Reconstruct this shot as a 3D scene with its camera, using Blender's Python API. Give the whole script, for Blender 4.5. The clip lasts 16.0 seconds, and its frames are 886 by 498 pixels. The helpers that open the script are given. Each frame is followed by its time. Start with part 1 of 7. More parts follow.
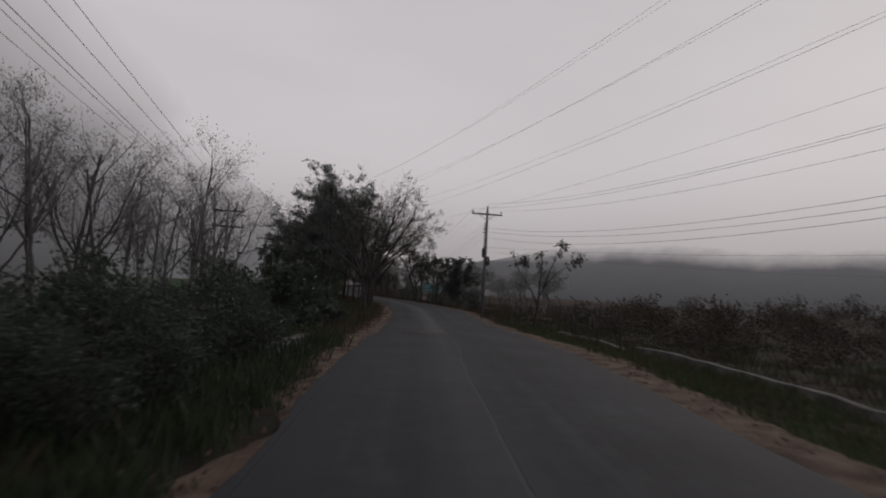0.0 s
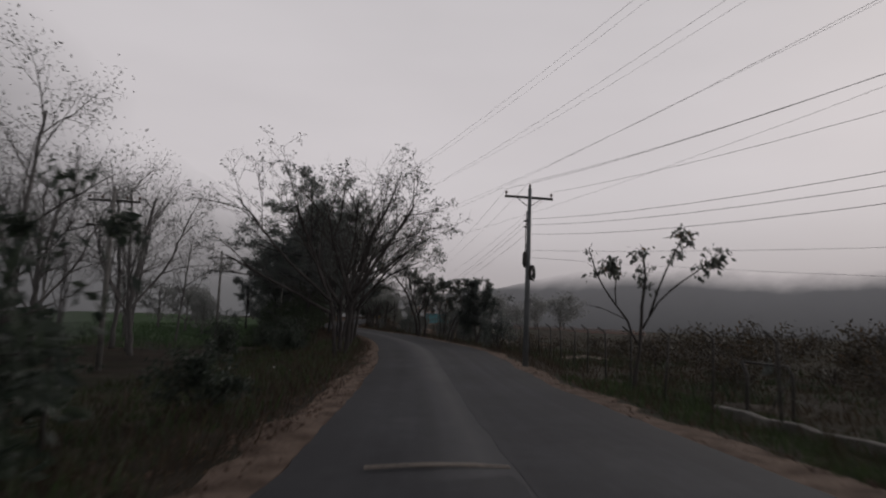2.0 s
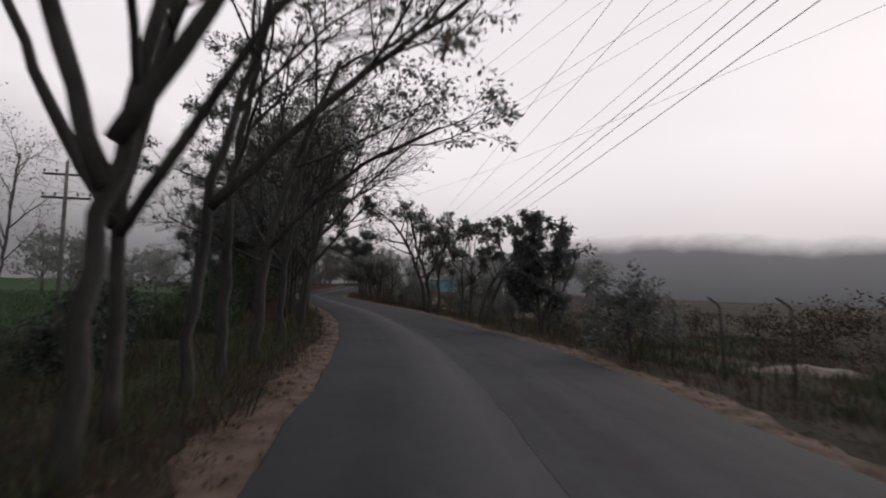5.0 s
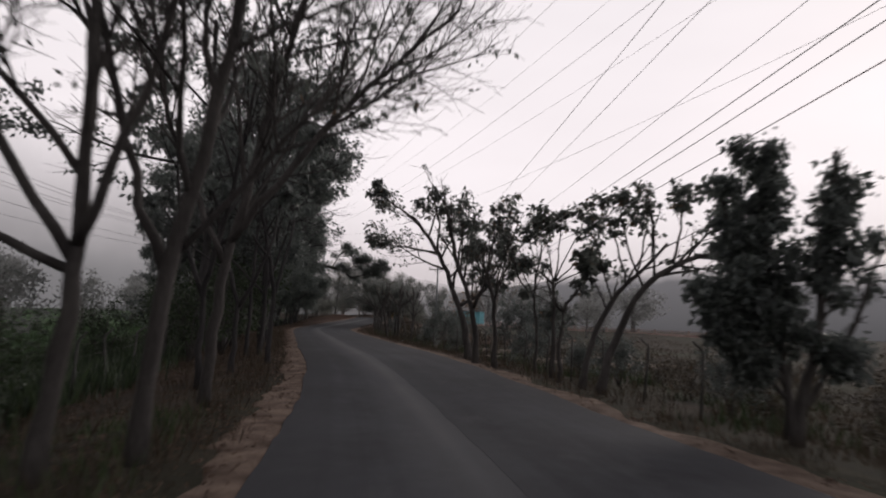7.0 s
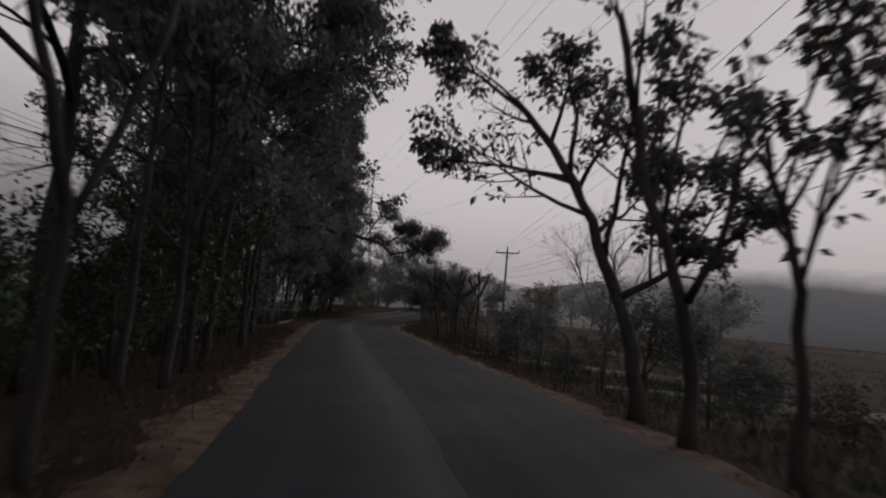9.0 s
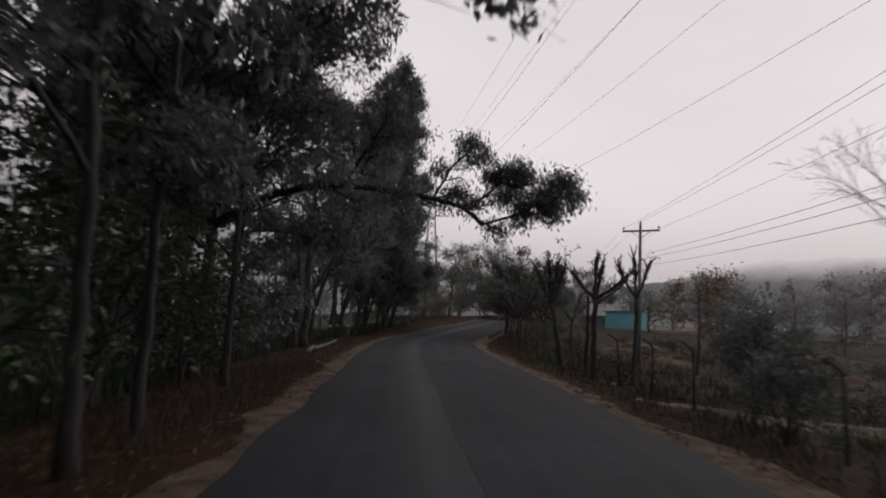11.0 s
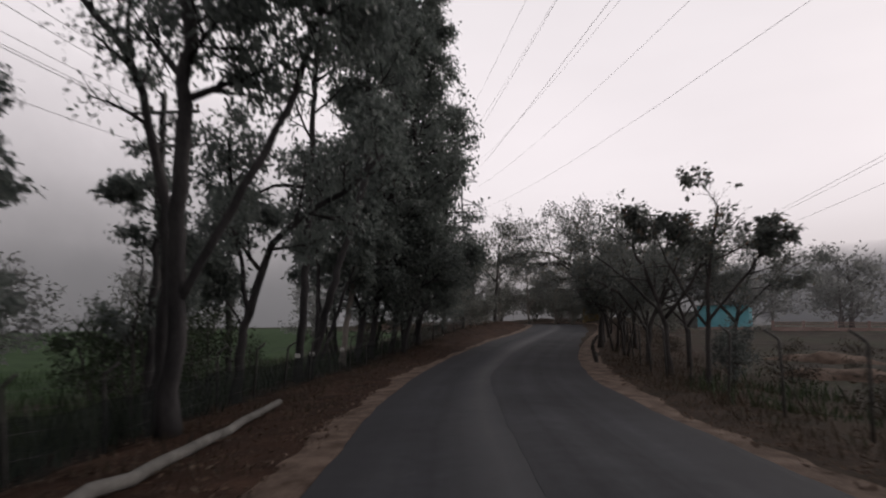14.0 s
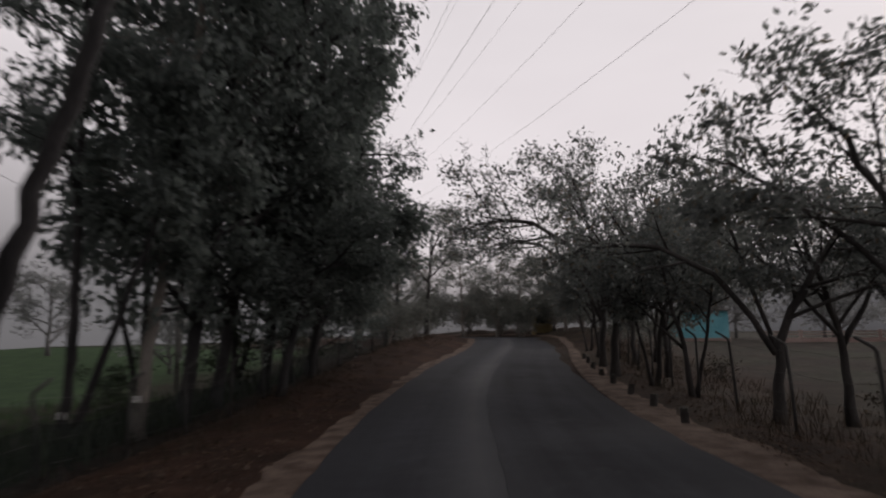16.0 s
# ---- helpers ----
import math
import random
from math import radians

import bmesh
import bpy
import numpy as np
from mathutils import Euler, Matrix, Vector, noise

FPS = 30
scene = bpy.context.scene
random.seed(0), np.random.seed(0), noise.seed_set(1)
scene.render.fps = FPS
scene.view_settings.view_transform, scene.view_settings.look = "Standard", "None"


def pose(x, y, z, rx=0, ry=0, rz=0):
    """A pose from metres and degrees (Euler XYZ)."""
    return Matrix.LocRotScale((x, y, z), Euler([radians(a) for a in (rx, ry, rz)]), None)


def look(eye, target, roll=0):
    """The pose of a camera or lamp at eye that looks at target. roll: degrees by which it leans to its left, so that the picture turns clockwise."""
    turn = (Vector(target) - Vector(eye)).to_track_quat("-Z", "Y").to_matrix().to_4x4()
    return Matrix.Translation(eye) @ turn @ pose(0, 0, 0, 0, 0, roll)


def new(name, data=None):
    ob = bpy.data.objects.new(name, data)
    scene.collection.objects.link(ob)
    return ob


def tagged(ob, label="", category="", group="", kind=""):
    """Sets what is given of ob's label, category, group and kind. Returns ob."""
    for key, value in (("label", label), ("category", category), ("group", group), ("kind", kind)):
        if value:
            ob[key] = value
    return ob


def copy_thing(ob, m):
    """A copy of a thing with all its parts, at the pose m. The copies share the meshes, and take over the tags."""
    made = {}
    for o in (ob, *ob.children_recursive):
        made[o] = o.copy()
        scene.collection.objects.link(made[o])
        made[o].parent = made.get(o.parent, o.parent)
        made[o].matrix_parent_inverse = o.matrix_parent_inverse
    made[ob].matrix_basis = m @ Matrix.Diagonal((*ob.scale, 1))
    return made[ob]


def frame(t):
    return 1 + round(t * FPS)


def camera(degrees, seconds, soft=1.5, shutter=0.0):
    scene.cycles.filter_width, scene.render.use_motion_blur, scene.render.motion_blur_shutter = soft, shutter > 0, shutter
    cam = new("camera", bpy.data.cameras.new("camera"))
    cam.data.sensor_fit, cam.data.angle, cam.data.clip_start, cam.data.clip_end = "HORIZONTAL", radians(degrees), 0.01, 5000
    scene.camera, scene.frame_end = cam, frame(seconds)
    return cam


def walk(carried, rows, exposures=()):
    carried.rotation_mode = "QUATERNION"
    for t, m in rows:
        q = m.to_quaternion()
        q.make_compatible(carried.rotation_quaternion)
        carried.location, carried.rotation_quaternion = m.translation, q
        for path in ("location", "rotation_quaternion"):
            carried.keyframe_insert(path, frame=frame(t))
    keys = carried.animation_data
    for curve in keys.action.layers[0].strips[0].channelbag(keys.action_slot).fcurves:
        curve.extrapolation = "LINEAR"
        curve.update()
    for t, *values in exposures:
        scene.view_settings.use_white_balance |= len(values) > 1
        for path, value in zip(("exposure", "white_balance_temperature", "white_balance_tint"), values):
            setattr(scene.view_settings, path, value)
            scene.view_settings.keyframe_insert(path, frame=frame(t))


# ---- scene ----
cam = camera(67.1, 16.0, 2.0, 0.5)
PATH = [
    (0, (2.492, -0.124, 1.685), (2.375, 1.869, 1.809), 3.4),
    (0.5, (2.127, 4.282, 1.688), (1.966, 6.272, 1.803), 4.7),
    (1, (1.755, 8.701, 1.697), (1.624, 10.694, 1.799), 2.9),
    (1.5, (1.361, 13.115, 1.714), (1.223, 15.103, 1.879), 3.7),
    (2, (0.943, 17.569, 1.734), (0.813, 19.554, 1.947), 2.3),
    (2.5, (0.471, 22.048, 1.729), (0.365, 24.02, 2.049), 2.8),
    (3, (0.021, 26.478, 1.715), (-0.073, 28.469, 1.874), 2.5),
    (3.5, (-0.421, 30.863, 1.709), (-0.511, 32.858, 1.816), 2.1),
    (4, (-0.918, 35.209, 1.705), (-1.014, 37.199, 1.886), 1.9),
    (4.5, (-1.473, 39.534, 1.703), (-1.569, 41.531, 1.766), 4.5),
    (4.7, (-1.712, 41.251, 1.704), (-1.828, 43.246, 1.785), 2.6),
    (6.8, (-4.407, 59.137, 1.738), (-4.589, 61.118, 1.949), 2.2),
    (7, (-4.674, 60.822, 1.739), (-4.866, 62.802, 1.946), 2.4),
    (7.5, (-5.386, 65.007, 1.742), (-5.594, 66.986, 1.941), 1.9),
    (8, (-6.167, 69.173, 1.746), (-6.376, 71.151, 1.951), 2.1),
    (8.5, (-7.062, 73.365, 1.753), (-7.352, 75.328, 2.002), 2.2),
    (9, (-8.071, 77.571, 1.778), (-8.407, 79.534, 1.963), 4.8),
    (9.5, (-9.165, 81.719, 1.797), (-9.554, 83.671, 1.998), 3.2),
    (10, (-10.337, 85.811, 1.809), (-10.837, 87.73, 2.069), 2.0),
    (10.2, (-10.836, 87.424, 1.813), (-11.361, 89.342, 2.023), 2.7),
    (12.3, (-16.385, 104.096, 1.946), (-16.936, 106.009, 2.144), 0.5),
    (12.5, (-16.936, 105.654, 1.948), (-17.484, 107.563, 2.183), -0.8),
    (13, (-18.36, 109.497, 1.951), (-18.912, 111.41, 2.142), -0.1),
    (13.5, (-19.777, 113.426, 1.949), (-20.348, 115.327, 2.198), -1.8),
    (14, (-21.181, 117.452, 1.959), (-21.771, 119.352, 2.169), -0.3),
    (14.5, (-22.54, 121.588, 1.97), (-23.095, 123.5, 2.16), 0.0),
    (15, (-23.828, 125.752, 1.97), (-24.342, 127.676, 2.157), -1.6),
    (15.5, (-25.053, 129.928, 1.971), (-25.543, 131.853, 2.201), -2.2),
    (16, (-26.187, 134.111, 1.992), (-26.534, 136.065, 2.236), -0.9),
]
EXPOSURES = [(0.0, 0.15, 6500, 10), (0.5, 0.28, 6500, 10), (1.0, 0.56, 6500, 10), (1.5, 0.2, 6500, 10), (2.0, 0.2, 6500, 10), (2.5, 0.12, 6500, 10), (3.0, -0.02, 6500, 10),
             (3.5, 0.68, 6500, 10), (4.0, 0.16, 6500, 10), (4.5, 0.76, 6500, 10), (7.0, 0.88, 6570, 12), (7.5, 0.86, 6570, 12), (8.0, 0.82, 6570, 12), (8.5, 0.56, 6570, 12),
             (9.0, 0.1, 6570, 12), (9.5, 0.28, 6570, 12), (10.0, 0.5, 6570, 12), (12.5, 0.62, 6570, 12), (13.0, 0.63, 6570, 12), (13.5, 0.6, 6570, 12), (14.0, 0.8, 6570, 12),
             (14.5, 0.98, 6570, 12), (15.0, 1.0, 6570, 12), (15.5, 0.97, 6570, 12), (16.0, 0.62, 6570, 12)]
walk(cam, [(t, look(eye, target, roll)) for t, eye, target, roll in PATH], EXPOSURES)

# ---- world and light ----
world = bpy.data.worlds.new("overcast_dawn")
scene.world = world
world.use_nodes = True
wn, wl = world.node_tree.nodes, world.node_tree.links
wn.clear()
w_out = wn.new("ShaderNodeOutputWorld")
w_bg = wn.new("ShaderNodeBackground")
w_bg.inputs["Strength"].default_value = 1.0
w_sky = wn.new("ShaderNodeTexSky")
w_sky.sky_type, w_sky.sun_disc = "NISHITA", False
w_sky.sun_elevation, w_sky.sun_rotation = radians(24), radians(35)
w_sky.dust_density = 4.0
w_dim = wn.new("ShaderNodeVectorMath")
w_dim.operation = "SCALE"
w_dim.inputs["Scale"].default_value = 0.06
w_co = wn.new("ShaderNodeTexCoord")
w_sep = wn.new("ShaderNodeSeparateXYZ")
w_ramp = wn.new("ShaderNodeValToRGB")
w_ramp.color_ramp.interpolation = "EASE"
w_stops = ((0.0, (0.325, 0.298, 0.306, 1)), (0.22, (0.51, 0.480, 0.495, 1)), (0.48, (0.50, 0.475, 0.490, 1)), (0.95, (0.175, 0.170, 0.180, 1)))
for at, colour in w_stops[1:3]:
    w_ramp.color_ramp.elements.new(at)
for e, (at, colour) in zip(w_ramp.color_ramp.elements, w_stops):
    e.position, e.color = at, colour
w_noise = wn.new("ShaderNodeTexNoise")
w_noise.inputs["Scale"].default_value = 1.5
w_noise.inputs["Detail"].default_value = 4.0
w_map = wn.new("ShaderNodeMapping")
w_map.inputs["Scale"].default_value = (1, 1, 3.5)
w_range = wn.new("ShaderNodeMapRange")
w_range.inputs["To Min"].default_value, w_range.inputs["To Max"].default_value = 0.84, 1.13
w_cloud = wn.new("ShaderNodeVectorMath")
w_cloud.operation = "SCALE"
w_mix = wn.new("ShaderNodeMix")
w_mix.data_type = "RGBA"
w_mix.inputs["Factor"].default_value = 0.012
wl.new(w_co.outputs["Generated"], w_sep.inputs[0])
wl.new(w_sep.outputs["Z"], w_ramp.inputs[0])
wl.new(w_co.outputs["Generated"], w_map.inputs[0])
wl.new(w_map.outputs[0], w_noise.inputs["Vector"])
wl.new(w_noise.outputs["Fac"], w_range.inputs["Value"])
wl.new(w_ramp.outputs[0], w_cloud.inputs[0])
# dawn ahead of the road: the sky behind is still dim
w_dawn = wn.new("ShaderNodeMapRange")
w_dawn.interpolation_type = "SMOOTHSTEP"
w_dawn.inputs["From Min"].default_value, w_dawn.inputs["From Max"].default_value = -0.55, 0.72
w_dawn.inputs["To Min"].default_value, w_dawn.inputs["To Max"].default_value = 0.66, 1.0
w_both = wn.new("ShaderNodeMath")
w_both.operation = "MULTIPLY"
w_east = wn.new("ShaderNodeVectorMath")
w_east.operation = "DOT_PRODUCT"
w_east.inputs[1].default_value = (0.2, 0.98, 0.0)
wl.new(w_co.outputs["Generated"], w_east.inputs[0])
wl.new(w_east.outputs["Value"], w_dawn.inputs["Value"])
wl.new(w_range.outputs[0], w_both.inputs[0])
wl.new(w_dawn.outputs[0], w_both.inputs[1])
wl.new(w_both.outputs[0], w_cloud.inputs["Scale"])
wl.new(w_sky.outputs[0], w_dim.inputs[0])
wl.new(w_cloud.outputs[0], w_mix.inputs["A"])
wl.new(w_dim.outputs[0], w_mix.inputs["B"])
wl.new(w_mix.outputs["Result"], w_bg.inputs["Color"])
wl.new(w_bg.outputs[0], w_out.inputs["Surface"])

sun = new("sun", bpy.data.lights.new("sun", "SUN"))
sun.data.energy, sun.data.angle, sun.data.color = 0.5, radians(25), (1.0, 0.93, 0.88)
sun.matrix_world = look((60, 90, 50), (0, 0, 0))


# ---- materials ----
def material(name, rough=0.8, metal=0.0, spec=0.3):
    m = bpy.data.materials.new(name)
    m.use_nodes = True
    b = m.node_tree.nodes["Principled BSDF"]
    b.inputs["Roughness"].default_value, b.inputs["Metallic"].default_value = rough, metal
    b.inputs["Specular IOR Level"].default_value = spec
    return m, m.node_tree.nodes, m.node_tree.links, b


def noise_tex(n, l, scale, detail=5.0, rough=0.6, stretch=(1, 1, 1), coords="Object"):
    co, mp, tex = n.new("ShaderNodeTexCoord"), n.new("ShaderNodeMapping"), n.new("ShaderNodeTexNoise")
    mp.inputs["Scale"].default_value = stretch
    tex.inputs["Scale"].default_value, tex.inputs["Detail"].default_value, tex.inputs["Roughness"].default_value = scale, detail, rough
    l.new(co.outputs[coords], mp.inputs[0])
    l.new(mp.outputs[0], tex.inputs["Vector"])
    return tex.outputs["Fac"]


def ramp(n, l, value, stops):
    r = n.new("ShaderNodeValToRGB")
    while len(r.color_ramp.elements) < len(stops):
        r.color_ramp.elements.new(0.5)
    for e, (at, colour) in zip(r.color_ramp.elements, stops):
        e.position, e.color = at, (*colour, 1)
    l.new(value, r.inputs[0])
    return r.outputs[0]


def mixed(n, l, fac, a, b, blend="MIX"):
    m = n.new("ShaderNodeMix")
    m.data_type, m.blend_type = "RGBA", blend
    if isinstance(fac, float):
        m.inputs["Factor"].default_value = fac
    else:
        l.new(fac, m.inputs["Factor"])
    for key, value in (("A", a), ("B", b)):
        if isinstance(value, tuple):
            m.inputs[key].default_value = (*value, 1)
        else:
            l.new(value, m.inputs[key])
    return m.outputs["Result"]


def bump(n, l, b, height, strength=0.4, distance=0.02):
    bp = n.new("ShaderNodeBump")
    bp.inputs["Strength"].default_value, bp.inputs["Distance"].default_value = strength, distance
    l.new(height, bp.inputs["Height"])
    l.new(bp.outputs[0], b.inputs["Normal"])


def two_scale(name, dark, light, coarse=1.0, fine=14.0, rough=0.85, spec=0.2, relief=0.4, stretch=(1, 1, 1), distance=0.02):
    m, n, l, b = material(name, rough, 0.0, spec)
    big, small = noise_tex(n, l, coarse, 3, 0.5, stretch), noise_tex(n, l, fine, 6, 0.7, stretch)
    base = ramp(n, l, big, ((0.32, dark), (0.68, light)))
    l.new(mixed(n, l, 0.75, base, ramp(n, l, small, ((0.3, (0.35, 0.35, 0.35)), (0.7, (0.75, 0.75, 0.75)))), "OVERLAY"), b.inputs["Base Color"])
    bump(n, l, b, small, relief, distance)
    return m


def leaf_material(name, dark, light, dead=None, gloss=0.5, through_light=0.38, both=1.0):
    m, n, l, b = material(name, gloss, 0.0, 0.55)
    geo = n.new("ShaderNodeNewGeometry")
    stops = ((0.0, dark), (0.75, light)) if dead is None else ((0.0, dark), (0.7, light), (0.93, light), (0.97, dead))
    colour = ramp(n, l, geo.outputs["Random Per Island"], stops)
    big = noise_tex(n, l, 0.5, 2, 0.5)
    colour = mixed(n, l, 0.6, colour, ramp(n, l, big, ((0.3, (0.38, 0.38, 0.38)), (0.7, (0.64, 0.64, 0.62)))), "OVERLAY")
    if both != 1.0:
        more = n.new("ShaderNodeVectorMath")
        more.operation = "SCALE"
        more.inputs["Scale"].default_value = both
        l.new(colour, more.inputs[0])
        colour = more.outputs[0]
    l.new(colour, b.inputs["Base Color"])
    tr, mx, out = n.new("ShaderNodeBsdfTranslucent"), n.new("ShaderNodeMixShader"), n["Material Output"]
    l.new(colour, tr.inputs["Color"])
    mx.inputs[0].default_value = through_light
    l.new(b.outputs[0], mx.inputs[1])
    l.new(tr.outputs[0], mx.inputs[2])
    l.new(mx.outputs[0], out.inputs["Surface"])
    return m


def asphalt_material(name="worn_asphalt", tone=1.0, polish=0.7):
    m, n, l, b = material(name, 0.8, 0.0, 0.11)
    uv, sep = n.new("ShaderNodeUVMap"), n.new("ShaderNodeSeparateXYZ")
    l.new(uv.outputs[0], sep.inputs[0])
    patch = noise_tex(n, l, 0.22, 4, 0.6)
    streak = noise_tex(n, l, 1.0, 4, 0.6, (6.0, 0.12, 1), "UV")
    grit = noise_tex(n, l, 70.0, 3, 0.8)
    mid = noise_tex(n, l, 2.6, 5, 0.7)
    base = ramp(n, l, patch, ((0.35, (0.027 * tone, 0.028 * tone, 0.032 * tone)), (0.66, (0.044 * tone, 0.046 * tone, 0.052 * tone))))
    base = mixed(n, l, 0.8, base, ramp(n, l, streak, ((0.34, (0.38, 0.38, 0.39)), (0.72, (0.65, 0.65, 0.65)))), "OVERLAY")
    base = mixed(n, l, 0.7, base, ramp(n, l, mid, ((0.3, (0.4, 0.4, 0.4)), (0.7, (0.62, 0.62, 0.62)))), "OVERLAY")
    base = mixed(n, l, 0.5, base, ramp(n, l, grit, ((0.3, (0.3, 0.3, 0.3)), (0.7, (0.7, 0.7, 0.7)))), "OVERLAY")
    # a paler, polished wheel track left of the joint
    track = n.new("ShaderNodeMath")
    track.operation = "ADD"
    l.new(sep.outputs["X"], track.inputs[0])
    track.inputs[1].default_value = 0.22
    wheel = n.new("ShaderNodeMath")
    wheel.operation = "ABSOLUTE"
    l.new(track.outputs[0], wheel.inputs[0])
    sway = n.new("ShaderNodeMath")
    sway.operation = "MULTIPLY_ADD"
    l.new(patch, sway.inputs[0])
    sway.inputs[1].default_value = 0.35
    l.new(wheel.outputs[0], sway.inputs[2])
    worn = ramp(n, l, sway.outputs[0], ((0.14, (polish,) * 3), (0.46, (0, 0, 0))))
    base = mixed(n, l, worn, base, (0.060, 0.061, 0.066))
    # scuffed pale blotches
    scuff = noise_tex(n, l, 0.9, 6, 0.7, (1, 0.6, 1))
    base = mixed(n, l, ramp(n, l, scuff, ((0.56, (0, 0, 0)), (0.72, (0.5, 0.5, 0.5)))), base, (0.066, 0.067, 0.071))
    # dust drawn in from the shoulders
    edge = n.new("ShaderNodeMath")
    edge.operation = "ABSOLUTE"
    l.new(sep.outputs["X"], edge.inputs[0])
    base = mixed(n, l, ramp(n, l, edge.outputs[0], ((0.62, (0, 0, 0)), (0.86, (0.55, 0.55, 0.55)))), base, (0.033, 0.034, 0.038))
    wob = n.new("ShaderNodeMath")
    wob.operation = "MULTIPLY_ADD"
    l.new(mid, wob.inputs[0])
    wob.inputs[1].default_value = 0.10
    l.new(edge.outputs[0], wob.inputs[2])
    dust = ramp(n, l, wob.outputs[0], ((1.04, (0, 0, 0)), (1.10, (0.4, 0.4, 0.4))))
    base = mixed(n, l, dust, base, (0.075, 0.058, 0.048))
    l.new(base, b.inputs["Base Color"])
    l.new(ramp(n, l, worn, ((0.0, (0.80, 0.80, 0.80)), (0.7, (0.60, 0.60, 0.60)))), b.inputs["Roughness"])
    bump(n, l, b, grit, 0.35, 0.006)
    return m


def ground_material():
    m, n, l, b = material("field_soil", 0.95, 0.0, 0.1)
    zone = n.new("ShaderNodeVertexColor")
    zone.layer_name = "zone"
    sep = n.new("ShaderNodeSeparateColor")
    l.new(zone.outputs["Color"], sep.inputs[0])
    big, mid, small = noise_tex(n, l, 0.09, 4, 0.6), noise_tex(n, l, 0.7, 5, 0.65), noise_tex(n, l, 9.0, 6, 0.75)
    dry = ramp(n, l, mid, ((0.28, (0.016, 0.014, 0.011)), (0.5, (0.030, 0.024, 0.018)), (0.70, (0.060, 0.046, 0.036))))
    green = ramp(n, l, mid, ((0.3, (0.032, 0.056, 0.028)), (0.7, (0.060, 0.100, 0.044))))
    litter = ramp(n, l, mid, ((0.3, (0.022, 0.013, 0.009)), (0.55, (0.045, 0.024, 0.016)), (0.74, (0.082, 0.047, 0.032))))
    colour = mixed(n, l, ramp(n, l, big, ((0.42, (0, 0, 0)), (0.62, (0.55, 0.55, 0.55)))), dry, (0.035, 0.042, 0.024))
    colour = mixed(n, l, sep.outputs["Green"], colour, green)
    colour = mixed(n, l, sep.outputs["Blue"], colour, litter)
    colour = mixed(n, l, 0.8, colour, ramp(n, l, small, ((0.3, (0.33, 0.33, 0.33)), (0.7, (0.7, 0.7, 0.7)))), "OVERLAY")
    l.new(colour, b.inputs["Base Color"])
    bump(n, l, b, small, 0.8, 0.06)
    return m


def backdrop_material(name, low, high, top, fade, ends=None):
    """Mist-veiled distance: haze painted as even glowing colour, thinning out towards its upper rim."""
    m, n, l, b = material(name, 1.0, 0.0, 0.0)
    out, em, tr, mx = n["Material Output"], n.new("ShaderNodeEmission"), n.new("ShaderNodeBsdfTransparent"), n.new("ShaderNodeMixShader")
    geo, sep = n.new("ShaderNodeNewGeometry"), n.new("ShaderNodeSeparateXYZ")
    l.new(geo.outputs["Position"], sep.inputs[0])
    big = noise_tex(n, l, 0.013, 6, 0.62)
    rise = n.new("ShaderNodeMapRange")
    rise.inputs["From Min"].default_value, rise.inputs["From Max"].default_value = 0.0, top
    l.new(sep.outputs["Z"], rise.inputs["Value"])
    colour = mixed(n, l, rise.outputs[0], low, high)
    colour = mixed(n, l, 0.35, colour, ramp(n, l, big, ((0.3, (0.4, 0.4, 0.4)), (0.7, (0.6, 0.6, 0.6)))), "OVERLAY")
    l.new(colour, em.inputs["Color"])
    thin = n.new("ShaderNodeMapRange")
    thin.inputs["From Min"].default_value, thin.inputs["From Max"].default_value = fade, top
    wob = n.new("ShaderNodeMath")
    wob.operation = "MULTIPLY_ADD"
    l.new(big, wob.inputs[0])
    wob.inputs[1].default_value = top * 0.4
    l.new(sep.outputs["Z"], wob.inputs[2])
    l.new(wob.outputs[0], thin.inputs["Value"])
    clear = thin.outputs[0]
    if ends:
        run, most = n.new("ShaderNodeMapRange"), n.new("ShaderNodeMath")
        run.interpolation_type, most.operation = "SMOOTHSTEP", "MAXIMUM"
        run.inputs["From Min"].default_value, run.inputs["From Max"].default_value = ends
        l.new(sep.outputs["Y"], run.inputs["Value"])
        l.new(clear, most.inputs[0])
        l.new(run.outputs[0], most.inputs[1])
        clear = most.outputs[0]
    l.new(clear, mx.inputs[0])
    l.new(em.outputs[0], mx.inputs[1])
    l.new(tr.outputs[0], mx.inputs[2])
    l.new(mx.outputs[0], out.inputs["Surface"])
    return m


ASPHALT = asphalt_material()
ASPHALT_DARK = asphalt_material("dark_overlay_asphalt", 0.97, 0.3)
GROUND = ground_material()
SAND = two_scale("sandy_shoulder_soil", (0.072, 0.051, 0.040), (0.185, 0.138, 0.111), 1.7, 16, 0.95, 0.1, 1.0, distance=0.05)
POLE_GREY = two_scale("stained_pole_concrete", (0.075, 0.072, 0.067), (0.165, 0.158, 0.147), 1.4, 18, 0.92, 0.15, 0.5)
MOSSY = two_scale("dark_mossy_concrete", (0.035, 0.034, 0.030), (0.10, 0.096, 0.088), 1.5, 18, 0.95, 0.1, 0.6)
BARK = two_scale("grey_brown_bark", (0.036, 0.033, 0.032), (0.086, 0.079, 0.075), 2.0, 18, 0.9, 0.15, 0.9, (1, 1, 0.3), 0.03)
# Darker bark copy: the shade on stand and gum trunks put into the colour.
BARK_DARK = two_scale("shade_darkened_bark", (0.024, 0.023, 0.024), (0.064, 0.060, 0.060), 2.0, 18, 0.9, 0.15, 0.9, (1, 1, 0.3), 0.03)
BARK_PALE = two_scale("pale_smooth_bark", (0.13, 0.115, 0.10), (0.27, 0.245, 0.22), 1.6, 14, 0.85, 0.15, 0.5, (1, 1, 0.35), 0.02)
